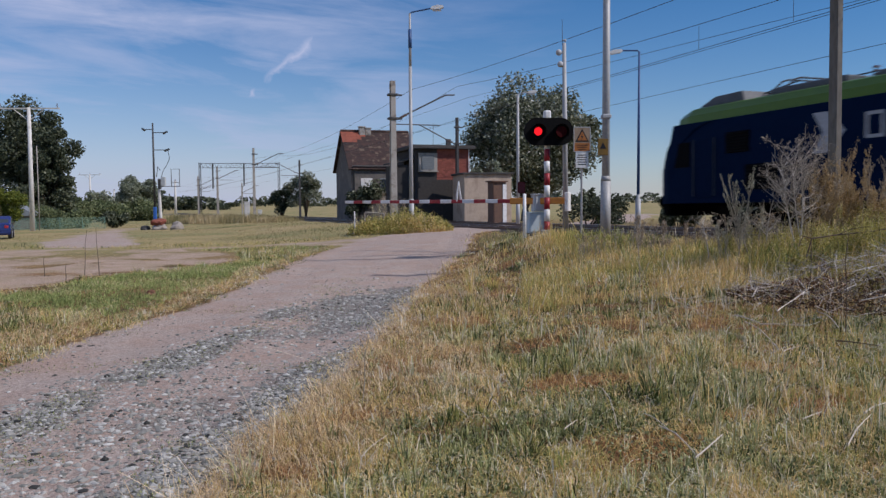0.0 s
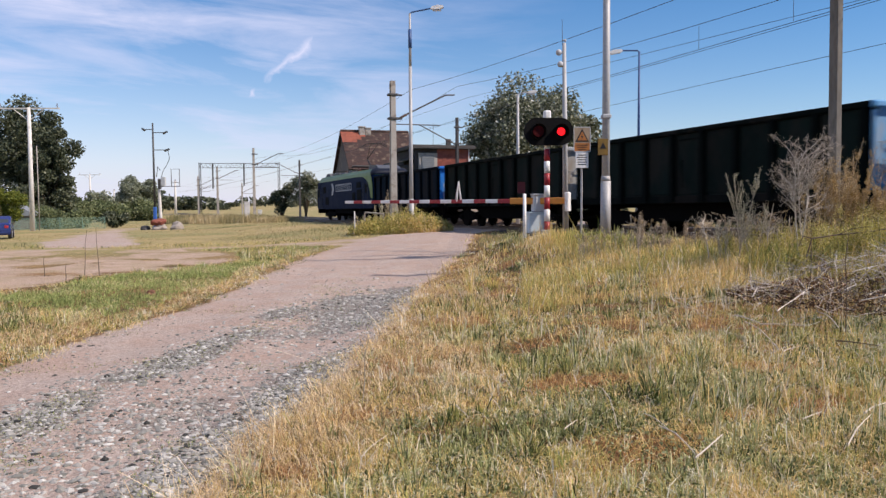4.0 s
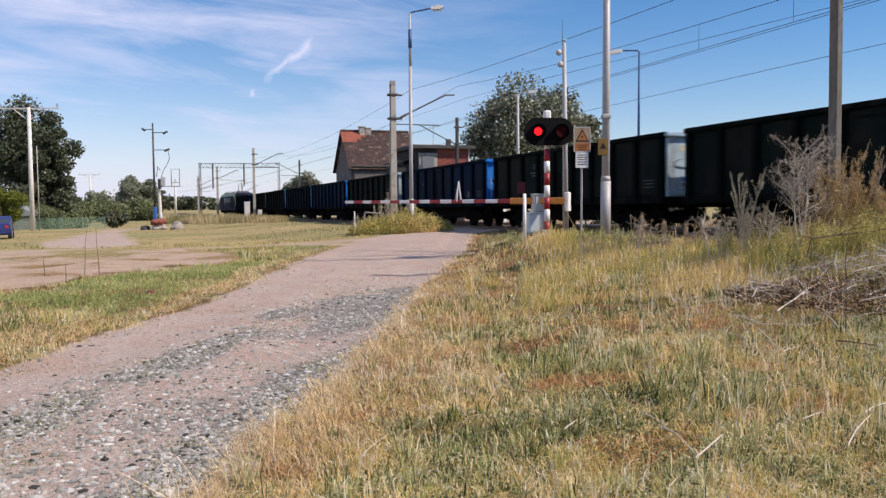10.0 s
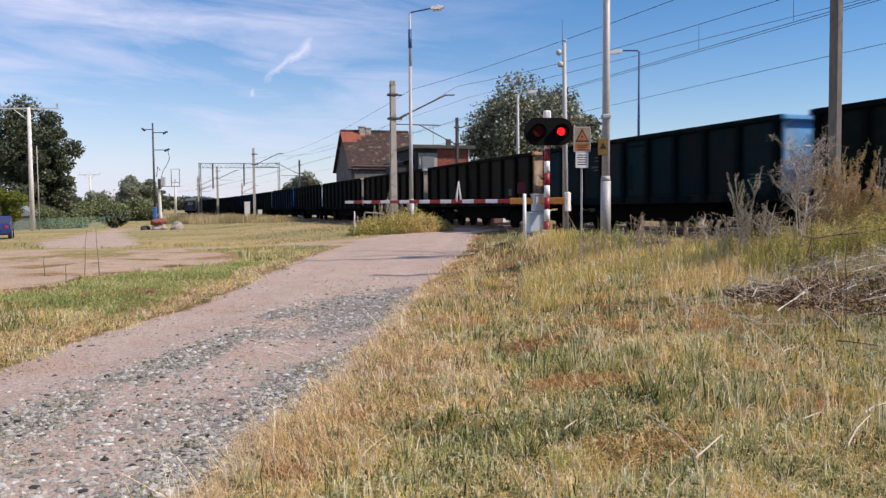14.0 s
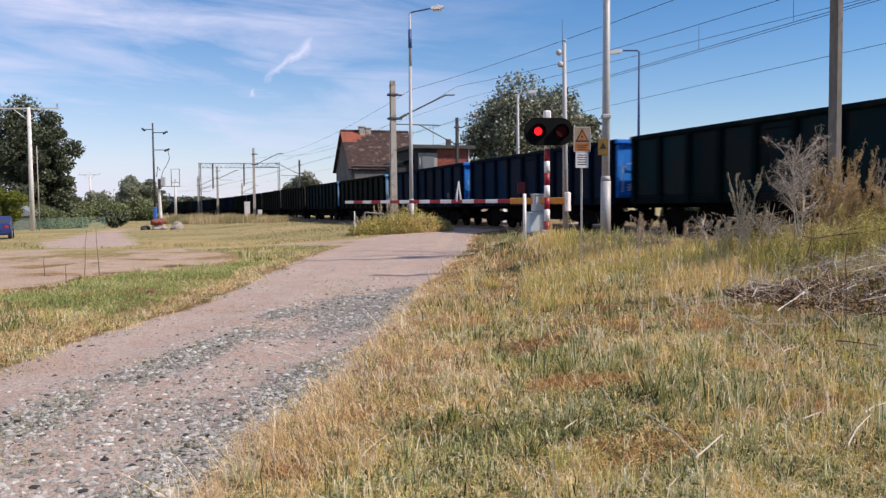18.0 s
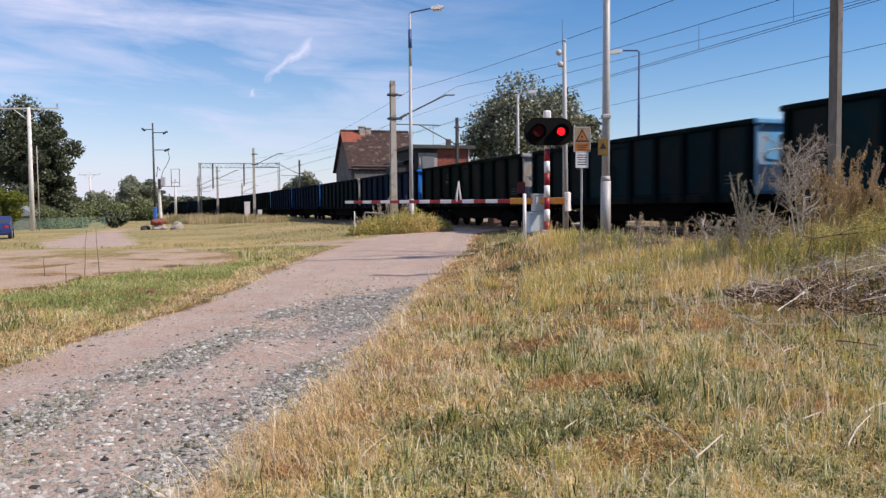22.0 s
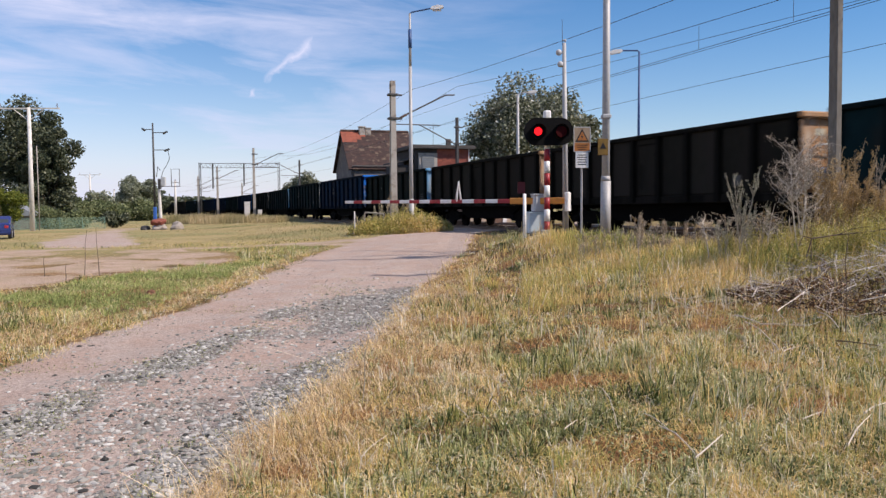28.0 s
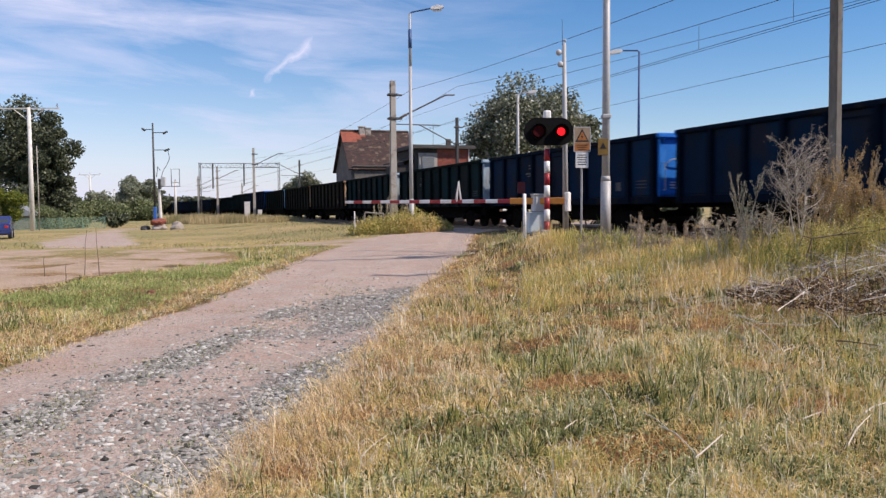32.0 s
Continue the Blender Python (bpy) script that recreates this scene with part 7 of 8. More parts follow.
    tint = np.clip(0.55 + 0.26 * wave(x, y, 0.22, 55) + 0.16 * wave(x, y, 0.9, 56) - 0.16 * smooth(-14, -26, x) + rng.normal(0, 0.07, len(x)), 0, 1)
    blades("rough_grass", x, y, h, rng.uniform(0.008, 0.018, len(x)) * (1 + 0.010 * y), rng.uniform(0.35, 1.05, len(x)), tint, "yellowed rough grass along the railway", rng, M_FIELD)


build_grass()


def build_gravel():
    rng = np.random.RandomState(5)
    x, y = scatter_fan(rng, 230000, 3.3, 20.0, -0.66, 0.05)
    g = gravel_amount(x, y)
    r = lane_mask(x, y, ROAD)
    keep = (rng.uniform(0, 1, len(x)) < np.maximum(g * 0.70, 0.035 * (r > -0.2)))
    x, y = x[keep], y[keep]
    n = len(x)
    z = ground_z(x, y)
    ico = np.array([(0, 0, 1), (0.9, 0, 0.35), (0.28, 0.85, 0.4), (-0.72, 0.53, 0.3), (-0.72, -0.53, 0.4), (0.28, -0.85, 0.35), (0.7, 0.5, -0.5), (-0.3, 0.8, -0.5), (-0.85, 0, -0.5), (-0.3, -0.8, -0.5), (0.7, -0.5, -0.5)])
    tri = np.array([(0, 1, 2), (0, 2, 3), (0, 3, 4), (0, 4, 5), (0, 5, 1), (1, 6, 2), (2, 6, 7), (2, 7, 3), (3, 7, 8), (3, 8, 4), (4, 8, 9), (4, 9, 5), (5, 9, 10), (5, 10, 1), (1, 10, 6)])
    s = rng.gamma(0.95, 0.0072, n) + 0.0022
    s = np.minimum(s, 0.030) * (1 + 0.02 * y)
    v = ico[None] * rng.uniform(0.65, 1.25, (n, 11, 1)) * s[:, None, None]
    v[:, :, 0] *= rng.uniform(0.8, 1.5, n)[:, None]
    v[:, :, 2] *= rng.uniform(0.40, 0.80, n)[:, None]
    a = rng.uniform(0, 6.28, n)
    ca, sa = np.cos(a)[:, None], np.sin(a)[:, None]
    vx, vy = v[:, :, 0] * ca - v[:, :, 1] * sa, v[:, :, 0] * sa + v[:, :, 1] * ca
    v[:, :, 0], v[:, :, 1] = vx + x[:, None], vy + y[:, None]
    v[:, :, 2] += (z + s * rng.uniform(-0.2, 0.08, n))[:, None]
    f = (np.arange(n)[:, None, None] * 11 + tri[None]).reshape(-1, 3)
    m = tinted("gravel_stone", [(0.0, (0.03, 0.03, 0.028)), (0.25, (0.165, 0.165, 0.142)), (0.65, (0.31, 0.30, 0.27)), (1.0, (0.54, 0.525, 0.48))], 0.9)
    me = sheet("gravel", v.reshape(-1, 3), f, m, np.repeat(np.where(rng.uniform(0, 1, n) < 0.05, 0.02, rng.beta(2.4, 1.9, n)), 11))
    tagged(new("gravel", me), "loose grey crushed stone tipped on the road", "gravel", kind="stuff")


build_gravel()


# ---- tall weeds by the line ----
M_WEED = tinted("dry_weed", [(0.0, (0.17, 0.12, 0.075)), (0.3, (0.34, 0.265, 0.18)), (0.55, (0.48, 0.39, 0.28)), (0.8, (0.62, 0.52, 0.39)), (1.0, (0.78, 0.70, 0.58))], 0.85, 0.25)
M_SORREL = tinted("rusty_sorrel", [(0.0, (0.16, 0.09, 0.035)), (0.4, (0.38, 0.25, 0.10)), (0.75, (0.57, 0.42, 0.20)), (1.0, (0.76, 0.64, 0.42))], 0.85, 0.25)
M_LITTER = tinted("dry_litter", [(0.0, (0.03, 0.02, 0.014)), (0.35, (0.11, 0.06, 0.035)), (0.6, (0.33, 0.15, 0.07)), (0.8, (0.42, 0.36, 0.20)), (1.0, (0.62, 0.57, 0.48))], 0.85, 0.15)
M_WEEDG = tinted("green_weed", [(0.0, (0.28, 0.25, 0.14)), (0.5, (0.50, 0.45, 0.29)), (1.0, (0.74, 0.67, 0.50))], 0.85, 0.3)


def weed(x, y, h, label, seed, stems=3, style="plume", material=None, spread=0.35, name="tall_weed"):
    """A plant of one kind: dead (woody and branching), mugwort (spires of small leaves), sorrel (dense seed spikes), leafy, plume (arching grass heads)."""
    rng = np.random.RandomState(seed)
    g = gz(x, y)
    t = thing(name, pose(x, y, g - 0.03), label, "weed", "tall weeds")

    def curve(a, b, bend, k=5):
        side = Vector(rng.normal(0, 1, 3)) * (b - a).length * bend
        return [a + (b - a) * u + side * math.sin(math.pi * u) for u in np.linspace(0, 1, k)]

    for k in range(stems):
        bm, twigs = bmesh.new(), bmesh.new()
        cloud = []
        base = Vector((*(rng.uniform(-0.5, 0.5, 2) * spread * (stems > 1)), 0))
        top = base + Vector((*(rng.uniform(-0.16, 0.16, 2) * h), h * rng.uniform(0.7, 1.0)))
        trunk = curve(base, top, 0.03, 7)

        def at(u):
            f = u * 6
            i = min(int(f), 5)
            return trunk[i] + (trunk[i + 1] - trunk[i]) * (f - i)

        def dust(pts, count, wide, lo=0.0, hi=1.0):
            for u in rng.uniform(lo, hi, count):
                f = u * (len(pts) - 1)
                i = min(int(f), len(pts) - 2)
                cloud.append(np.array(pts[i] + (pts[i + 1] - pts[i]) * (f - i)) + rng.normal(0, wide, 3))

        size, aspect = 0.026, 0.6
        if style == "dead":
            chain(bm, trunk, 0.013, 6, 0.004)
            full = min(1.0, (h / 1.8) ** 2)
            for j in range(3 + int(17 * full)):
                p = at(rng.uniform(0.36, 0.97))
                a = rng.uniform(0, 6.28)
                ln = h * rng.uniform(0.14, 0.28)
                q = p + Vector((math.cos(a) * 0.82, math.sin(a) * 0.82, rng.uniform(0.4, 1.0))) * ln
                limb = curve(p, q, 0.10)
                chain(twigs, limb, 0.0075, 4, 0.002)
                for _ in range(7):
                    i = rng.randint(1, 5)
                    e = limb[i] + Vector(rng.normal(0, 1, 3)) * 0.085 + Vector((0, 0, 0.05))
                    sub = curve(limb[i], e, 0.15, 3)
                    chain(twigs, sub, 0.0028, 3, 0.0012)
                    dust(sub, 1 + int(14 * full), 0.015, 0.3, 1.05)
                dust(limb, 2 + int(26 * full), 0.024, 0.55, 1.0)
                dust(limb, int(40 * full), 0.030, 0.92, 1.12)
            size = 0.021
        elif style == "mugwort":
            chain(bm, trunk, 0.008, 5, 0.003)
            dust(trunk, 110, 0.013, 0.30, 1.02)
            for j in range(10):
                u = rng.uniform(0.12, 0.85)
                p = at(u)
                a, ln = rng.uniform(0, 6.28), h * 0.46 * (1.10 - u)
                q = p + Vector((math.cos(a) * 0.32, math.sin(a) * 0.32, 0.94)) * ln
                spike = curve(p, q, 0.06, 4)
                chain(twigs, spike, 0.003, 3, 0.0015)
                dust(spike, 44, 0.010, 0.25, 1.05)
            size, aspect = 0.025, 0.5
        elif style == "sorrel":
            chain(bm, trunk, 0.006, 5, 0.0025)
            dust(trunk, 230, 0.022, 0.30, 1.0)
            for j in range(13):
                u = rng.uniform(0.35, 0.9)
                p = at(u)
                a, ln = rng.uniform(0, 6.28), h * 0.24 * (1.15 - u)
                spike = curve(p, p + Vector((math.cos(a) * 0.42, math.sin(a) * 0.42, 0.9)) * ln, 0.05, 3)
                chain(twigs, spike, 0.0025, 3, 0.0012)
                dust(spike, 52, 0.014, 0.0, 1.0)
            size = 0.024
        elif style == "leafy":
            chain(bm, trunk, 0.006, 5, 0.002)
            dust(trunk, 170, 0.055, 0.1, 1.0)
            for j in range(6):
                p = at(rng.uniform(0.2, 0.85))
                a = rng.uniform(0, 6.28)
                spike = curve(p, p + Vector((math.cos(a) * 0.7, math.sin(a) * 0.7, 0.7)) * h * 0.22, 0.1, 3)
                chain(twigs, spike, 0.003, 3, 0.0015)
                dust(spike, 34, 0.032)
            size, aspect = 0.044, 0.36
        else:
            tip = top + Vector((*(rng.normal(0, 0.16, 2) * h), -0.10 * h))
            trunk[6] = tip
            trunk[5] = trunk[5] + (tip - top) * 0.35 + Vector((0, 0, 0.05 * h))
            chain(bm, trunk, 0.004, 4, 0.0015)
            dust(trunk, 46, 0.012, 0.68, 1.0)
            chain(twigs, curve(base, base + Vector((*rng.normal(0, 0.22 * h, 2), 0.55 * h)), 0.2), 0.003, 3, 0.001)
            size, aspect = 0.030, 0.35
        stem = part("stem", bm, M_PALE_STALK if style == "dead" else M_STALK, t)
        tagged(part("twig_spray", twigs, M_PALE_STALK if style == "dead" else M_STALK, stem), kind="stuff")
        cloud = np.array(cloud)
        cloud[:, 2] = np.maximum(cloud[:, 2], 0.01)
        ob = tagged(new("seed_head" if style != "leafy" else "leaves", leaf_mesh("seed_head", cloud, size, material or M_WEED, np.clip(rng.beta(2, 2, len(cloud)) + 0.12 * (cloud[:, 2] / h - 0.5), 0, 1), rng, 0.0, aspect)), kind="stuff")
        ob.parent = stem
    SWAYING.append((t, x, y, g - 0.03, h))
    return t


SWAYING = []
M_STALK = mat("dry_stalk", (0.47, 0.41, 0.32), (0.33, 0.28, 0.21), 20, 0.9, bump=0)


M_PALE_STALK = mat("bleached_stalk", (0.60, 0.55, 0.47), (0.45, 0.40, 0.33), 20, 0.9, bump=0)
M_MUGWORT = tinted("grey_green_mugwort", [(0.0, (0.10, 0.10, 0.06)), (0.35, (0.30, 0.29, 0.18)), (0.7, (0.54, 0.51, 0.37)), (1.0, (0.78, 0.74, 0.61))], 0.85, 0.2)
M_DEADHEAD = tinted("brown_grey_seed_heads", [(0.0, (0.05, 0.04, 0.03)), (0.4, (0.20, 0.16, 0.115)), (0.75, (0.39, 0.325, 0.25)), (1.0, (0.70, 0.63, 0.52))], 0.85, 0.15)
M_LEAFY = tinted("yellow_green_weed_leaves", [(0.0, (0.09, 0.09, 0.022)), (0.4, (0.36, 0.33, 0.085)), (0.75, (0.60, 0.51, 0.17)), (1.0, (0.78, 0.66, 0.34))], 0.75, 0.32)


def build_weeds():
    rng = random.Random(8)
    # the grey branching dead weed and the ones round it
    weed(5.66, 12.5, 1.90, "tall grey dead branching weed", 101, 1, "dead", M_DEADHEAD)
    weed(5.90, 12.9, 2.0, "grey dead branching weed", 102, 2, "dead", M_DEADHEAD, 0.5)
    weed(5.30, 12.9, 1.05, "grey dead branching weed", 109, 1, "dead", M_DEADHEAD, 0.3)
    weed(4.80, 12.8, 1.70, "drooping grey-green mugwort in the tall grass", 103, 3, "mugwort", M_MUGWORT, 0.42)
    weed(5.05, 13.1, 1.25, "drooping grey-green mugwort in the tall grass", 107, 3, "mugwort", M_MUGWORT, 0.30)
    weed(4.62, 12.9, 0.85, "drooping grey-green mugwort in the tall grass", 108, 2, "mugwort", M_MUGWORT, 0.30)
    weed(4.46, 13.2, 0.85, "thin grey dead branching weed", 118, 1, "dead", M_DEADHEAD, 0.2)
    for i, (x, y, h) in enumerate(((6.45, 13.2, 1.75), (6.72, 13.3, 2.05), (6.95, 13.1, 1.7), (6.62, 13.0, 1.45), (7.2, 12.9, 1.4))):
        weed(x, y, h, "golden-brown dry sorrel clump", 104 + 10 * i, 8, "sorrel", M_SORREL, 0.55)
    for i, (x, y, h) in enumerate(((7.45, 13.6, 1.85), (7.2, 13.9, 1.6), (7.95, 13.3, 1.8), (7.75, 13.8, 1.7), (8.4, 13.6, 1.7))):
        weed(x, y, h, "dry grey-tan weed clump", 154 + 10 * i, 4, "mugwort", M_WEED if i % 2 else M_DEADHEAD, 0.40)
    for i, (x, y, h) in enumerate(((-2.35, 38.2, 2.1), (-1.95, 38.6, 1.8), (-2.9, 38.6, 1.6), (-3.6, 38.2, 1.2))):
        weed(x, y, h, "dry pinkish weed on the mound by the mast", 400 + i, 5, "sorrel", M_WEED if i < 2 else M_WEEDG, 0.9)
    for i in range(46):
        u = rng.random() ** 0.8
        x, y = 4.6 + 4.5 * u, rng.uniform(11.5, 13.6)
        weed(x, y, (0.35 + 0.65 * min(1, 2.6 * u)) * rng.uniform(0.65, 1.1), "bushy yellow-green leafy weed below the line", 500 + i, 3, "leafy", M_LEAFY, 0.40)
    for i in range(16):
        weed(rng.uniform(4.4, 7.6), rng.uniform(8.9, 11.6), rng.uniform(0.25, 0.6), "low dry weed growing through the brush pile", 450 + i, 2, rng.choice(("dead", "plume", "leafy")), rng.choice((M_WEED, M_LITTER, M_LEAFY)), 0.4)
    for x, y, h in ((3.72, 15.0, 1.05), (3.80, 15.2, 0.85), (4.22, 15.0, 0.95), (4.62, 15.0, 0.70)):
        weed(x, y, h, "single bleached stalk in the tall grass", 600 + int(100 * x), 1, "sorrel", M_WEED, 0.1)
    for i in range(44):
        u = i / 43
        x = 3.0 + 4.6 * u + rng.uniform(-0.35, 0.35)
        y = 16.2 - 2.4 * u + rng.uniform(-0.6, 0.8)
        low = 0.55 if 0.265 < x / y < 0.335 else 1.0
        weed(x, y, (rng.uniform(0.35, 0.75) + 0.2 * u) * low, "arching dry grass heads by the line", 200 + i, 7, "plume", (M_DEADHEAD, M_SORREL, M_WEED, M_DEADHEAD)[i % 4], 0.55)


build_weeds()


def build_tall_grass():
    rng = np.random.RandomState(21)
    n = 24000
    u = rng.uniform(0, 1, n)
    x = 2.4 + 7.2 * u + rng.normal(0, 0.3, n)
    y = 18.8 - 5.6 * u + rng.normal(0, 1.2, n)
    d, _ = near_line(x, y)
    keep = (np.abs(d) > 3.0) & (lane_mask(x, y, ROAD) < -0.6)
    x, y, u = x[keep], y[keep], u[keep]
    h = rng.uniform(0.05, 0.20, len(x)) * (0.8 + 0.9 * smooth(0.2, 0.05, u) + 2.3 * smooth(0.5, 0.8, u)) * (1 + 0.5 * wave(x, y, 2.0, 61)) * np.where(rng.uniform(0, 1, len(x)) < 0.03, 2.2, 1.0) * (1 - 0.7 * np.exp(-((x / y - 0.30) / 0.04) ** 2))
    blades("tall_grass", x, y, h, rng.uniform(0.008, 0.016, len(x)), rng.uniform(0.05, 0.6, len(x)), np.clip(0.52 + 0.25 * wave(x, y, 1.3, 62) + rng.normal(0, 0.17, len(x)), 0, 1), "tall yellowing grass and weeds below the line", rng)
    # golden grass standing before the ditch
    n = 16000
    y = rng.uniform(10.5, 16.5, n)
    x = rng.uniform(0.10, 0.42, n) * y
    keep = (lane_mask(x, y, ROAD) < -0.8) & (wave(x, y, 1.6, 181) + rng.uniform(-0.6, 0.6, n) > -0.35)
    x, y = x[keep], y[keep]
    blades("golden_grass", x, y, rng.uniform(0.08, 0.27, len(x)), rng.uniform(0.005, 0.010, len(x)), rng.uniform(0.1, 0.9, len(x)), np.clip(0.56 + 0.14 * wave(x, y, 1.9, 182) + rng.normal(0, 0.13, len(x)), 0, 1), "golden grass standing before the ditch", rng)
    # bleached stalks standing before the brush pile
    n = 750
    x, y = rng.uniform(2.9, 5.4, n), rng.uniform(8.6, 12.4, n)
    keep = wave(x, y, 2.7, 170) + rng.uniform(-0.7, 0.7, n) > 0.1
    x, y = x[keep], y[keep]
    blades("bleached_stalks", x, y, rng.uniform(0.12, 0.5, len(x)), rng.uniform(0.005, 0.011, len(x)), rng.uniform(0.05, 0.7, len(x)), np.clip(rng.normal(0.92, 0.1, len(x)), 0, 1), "bleached grass stalks before the brush pile", rng)
    # waist-high yellow-green growth under the dead weeds
    n = 11000
    x, y = rng.uniform(4.6, 8.6, n), rng.normal(12.1, 0.7, n)
    h = rng.uniform(0.15, 0.8, n) * (0.5 + 0.5 * smooth(5.0, 6.6, x)) * (1 + 0.5 * wave(x, y, 4.0, 65))
    blades("yellow_green_weeds", x, y, h, rng.uniform(0.006, 0.014, n), rng.uniform(0.05, 0.95, n), np.clip(0.52 + 0.22 * wave(x, y, 2.3, 66) + rng.normal(0, 0.2, n), 0, 1), "waist-high yellow-green weeds below the line", rng)
    # goldenrod along the foot of the line
    n = 20000
    u = rng.uniform(0, 1, n)
    x = np.interp(u, [0, 0.5, 1], [-33.0, -23.5, -14.5]) + rng.normal(0, 0.7, n)
    y = np.interp(u, [0, 0.5, 1], [98.0, 86.0, 74.0]) + rng.normal(0, 1.0, n)
    h = rng.uniform(0.4, 1.0, n) * (1.35 - 0.75 * u ** 2) * (1 + 0.25 * wave(x, y, 0.9, 68))
    blades("goldenrod", x, y, h, rng.uniform(0.022, 0.055, n), rng.uniform(0.02, 0.6, n), np.clip(0.58 + 0.2 * wave(x, y, 0.5, 69) + rng.normal(0, 0.10, n), 0, 1), "belt of tall yellow-green weeds along the line", rng, M_FIELD)
    # sparse growth on the sandy lane
    n = 26000
    y = rng.uniform(13, 36, n)
    x = -rng.uniform(0.26, 0.62, n) * y
    keep = (lane_mask(x, y, ROAD) < -1) & (inside_road(x, y) > 0) & (wave(x, y, 0.9, 9) + 0.7 * wave(x, y, 2.3, 10) + rng.uniform(-0.6, 0.6, n) < 0.15)
    x, y = x[keep], y[keep]
    blades("lane_growth", x, y, rng.uniform(0.015, 0.06, len(x)), rng.uniform(0.005, 0.011, len(x)), rng.uniform(0.6, 1.1, len(x)), np.clip(rng.normal(0.42, 0.2, len(x)), 0, 1), "thin dry growth on the sandy lane", rng, M_GOLD)
    # mound of rough growth round the mast's foot
    n = 17000
    a, r = rng.uniform(0, 6.28, n), np.sqrt(rng.uniform(0, 1, n))
    x, y = -2.0 + 2.5 * r * np.cos(a), 37.6 + 1.7 * r * np.sin(a)
    h = (1.60 - 1.25 * r ** 1.4) * rng.uniform(0.35, 1.05, n) * (1 + 0.3 * wave(x, y, 2.4, 63))
    p = np.stack([x, y, ground_z(x, y) + h * rng.uniform(0.3, 0.85, n)], 1)[:9000]
    tagged(new("mound_leaves", leaf_mesh("mound_leaves", p, 0.11, M_LEAFY, rng.beta(1.8, 2.4, len(p)), rng, 0.2, 0.7)), "yellow-green leaves of the weeds on the mound", "weeds", kind="stuff")
    blades("weed_mound", x, y, h * rng.uniform(0.6, 1.15, n), rng.uniform(0.010, 0.024, n), rng.uniform(0.1, 1.0, n), np.clip(0.50 + 0.2 * wave(x, y, 1.7, 64) + rng.normal(0, 0.17, n), 0, 1), "mound of green and yellow rough weeds", rng)


build_tall_grass()


def brush_pile():
    rng = np.random.RandomState(31)
    x, y = 6.1, 9.5
    t = thing("brush_pile", pose(x, y, gz(x, y) - 0.02), "sprawling pile of grey dead stems and dry branches", "brush pile")
    wood = mat("dead_wood", (0.36, 0.315, 0.27), (0.15, 0.12, 0.10), 20, 0.9, bump=0, var=0.5)
    pale = mat("bleached_stem", (0.66, 0.61, 0.54), (0.46, 0.41, 0.34), 20, 0.9, bump=0, var=0.25)
    straw = mat("silvery_stem", (0.72, 0.68, 0.60), (0.55, 0.50, 0.42), 20, 0.8, bump=0, var=0.2)
    for k in range(290):
        a = rng.uniform(0, 6.28)
        r = rng.uniform(0, 1) ** 0.6
        lengthy = k % 3 == 0
        p = Vector((r * math.cos(a) * 2.7, r * math.sin(a) * 2.0, 0))
        p.z = max(0.06, 0.50 * (1 - r * r) * (1 + 0.8 * smooth(-0.8, 1.8, p.x + 0.6 * p.y)) * rng.uniform(0.35, 1.05))
        lay = rng.normal(0.75, 0.75)
        d = Vector((math.cos(lay), math.sin(lay) * 0.8, rng.normal(0.12, 0.28))).normalized() * (rng.uniform(0.45, 1.0) if lengthy else rng.uniform(0.2, 0.8))
        pts = [p - d * 0.5, p - d * 0.15 + Vector(rng.normal(0, 0.05, 3)), p + d * 0.2 + Vector(rng.normal(0, 0.05, 3)), p + d * 0.5]
        for e in pts:
            e.z = max(e.z, 0.02)
        bm = bmesh.new()
        rr = rng.uniform(0.0035, 0.0068) if lengthy else 0.0018 + 0.005 * rng.uniform(0, 1) ** 2.0
        chain(bm, pts, rr, 5, rr * 0.45)
        for _ in range(3 if lengthy else 2):
            q = pts[2] + Vector(rng.normal(0, 0.02, 3))
            e = q + Vector(rng.normal(0, 0.16, 3))
            e.z = max(e.z, 0.02)
            chain(bm, [pts[2], (q + e) / 2, e], rr * 0.5, 4, rr * 0.2)
        part("branch", bm, pale if lengthy or k % 4 == 0 else wood, t)
    # pale stems strewn before the heap
    for k in range(360):
        p = Vector((rng.uniform(-3.2, 2.0), rng.uniform(-2.6, 2.2), 0.03))
        p.z = gz(x + p.x, y + p.y) - gz(x, y) + rng.uniform(0.04, 0.10) + (0.5 * max(0.0, 1 - (p.x / 2.7) ** 2 - (p.y / 2.0) ** 2))
        a, ln = rng.uniform(0, 6.28), rng.uniform(0.10, 0.48)
        d = Vector((math.cos(a), math.sin(a), rng.uniform(-0.05, 0.5))) * ln
        bm = bmesh.new()
        chain(bm, [p - d * 0.2, p + d * 0.3 + Vector(rng.normal(0, 0.03, 3)), p + d * 0.7 + Vector(rng.normal(0, 0.03, 3)), p + d], rng.uniform(0.0016, 0.004), 4, 0.0012)
        part("branch", bm, pale if k % 4 else straw, t)
    # reddish-brown litter; its darkest tints also paint the shadow between the stems
    n = 24000
    a, r = rng.uniform(0, 6.28, n), rng.uniform(0, 1, n) ** 0.6
    pts = np.stack([r * np.cos(a) * 2.6, r * np.sin(a) * 1.9, 0.30 * (1 - r * r) * (1 + 0.8 * smooth(-0.8, 1.8, r * np.cos(a) * 2.6 + 0.6 * r * np.sin(a) * 1.9)) * rng.uniform(0, 1, n) + 0.02], 1)
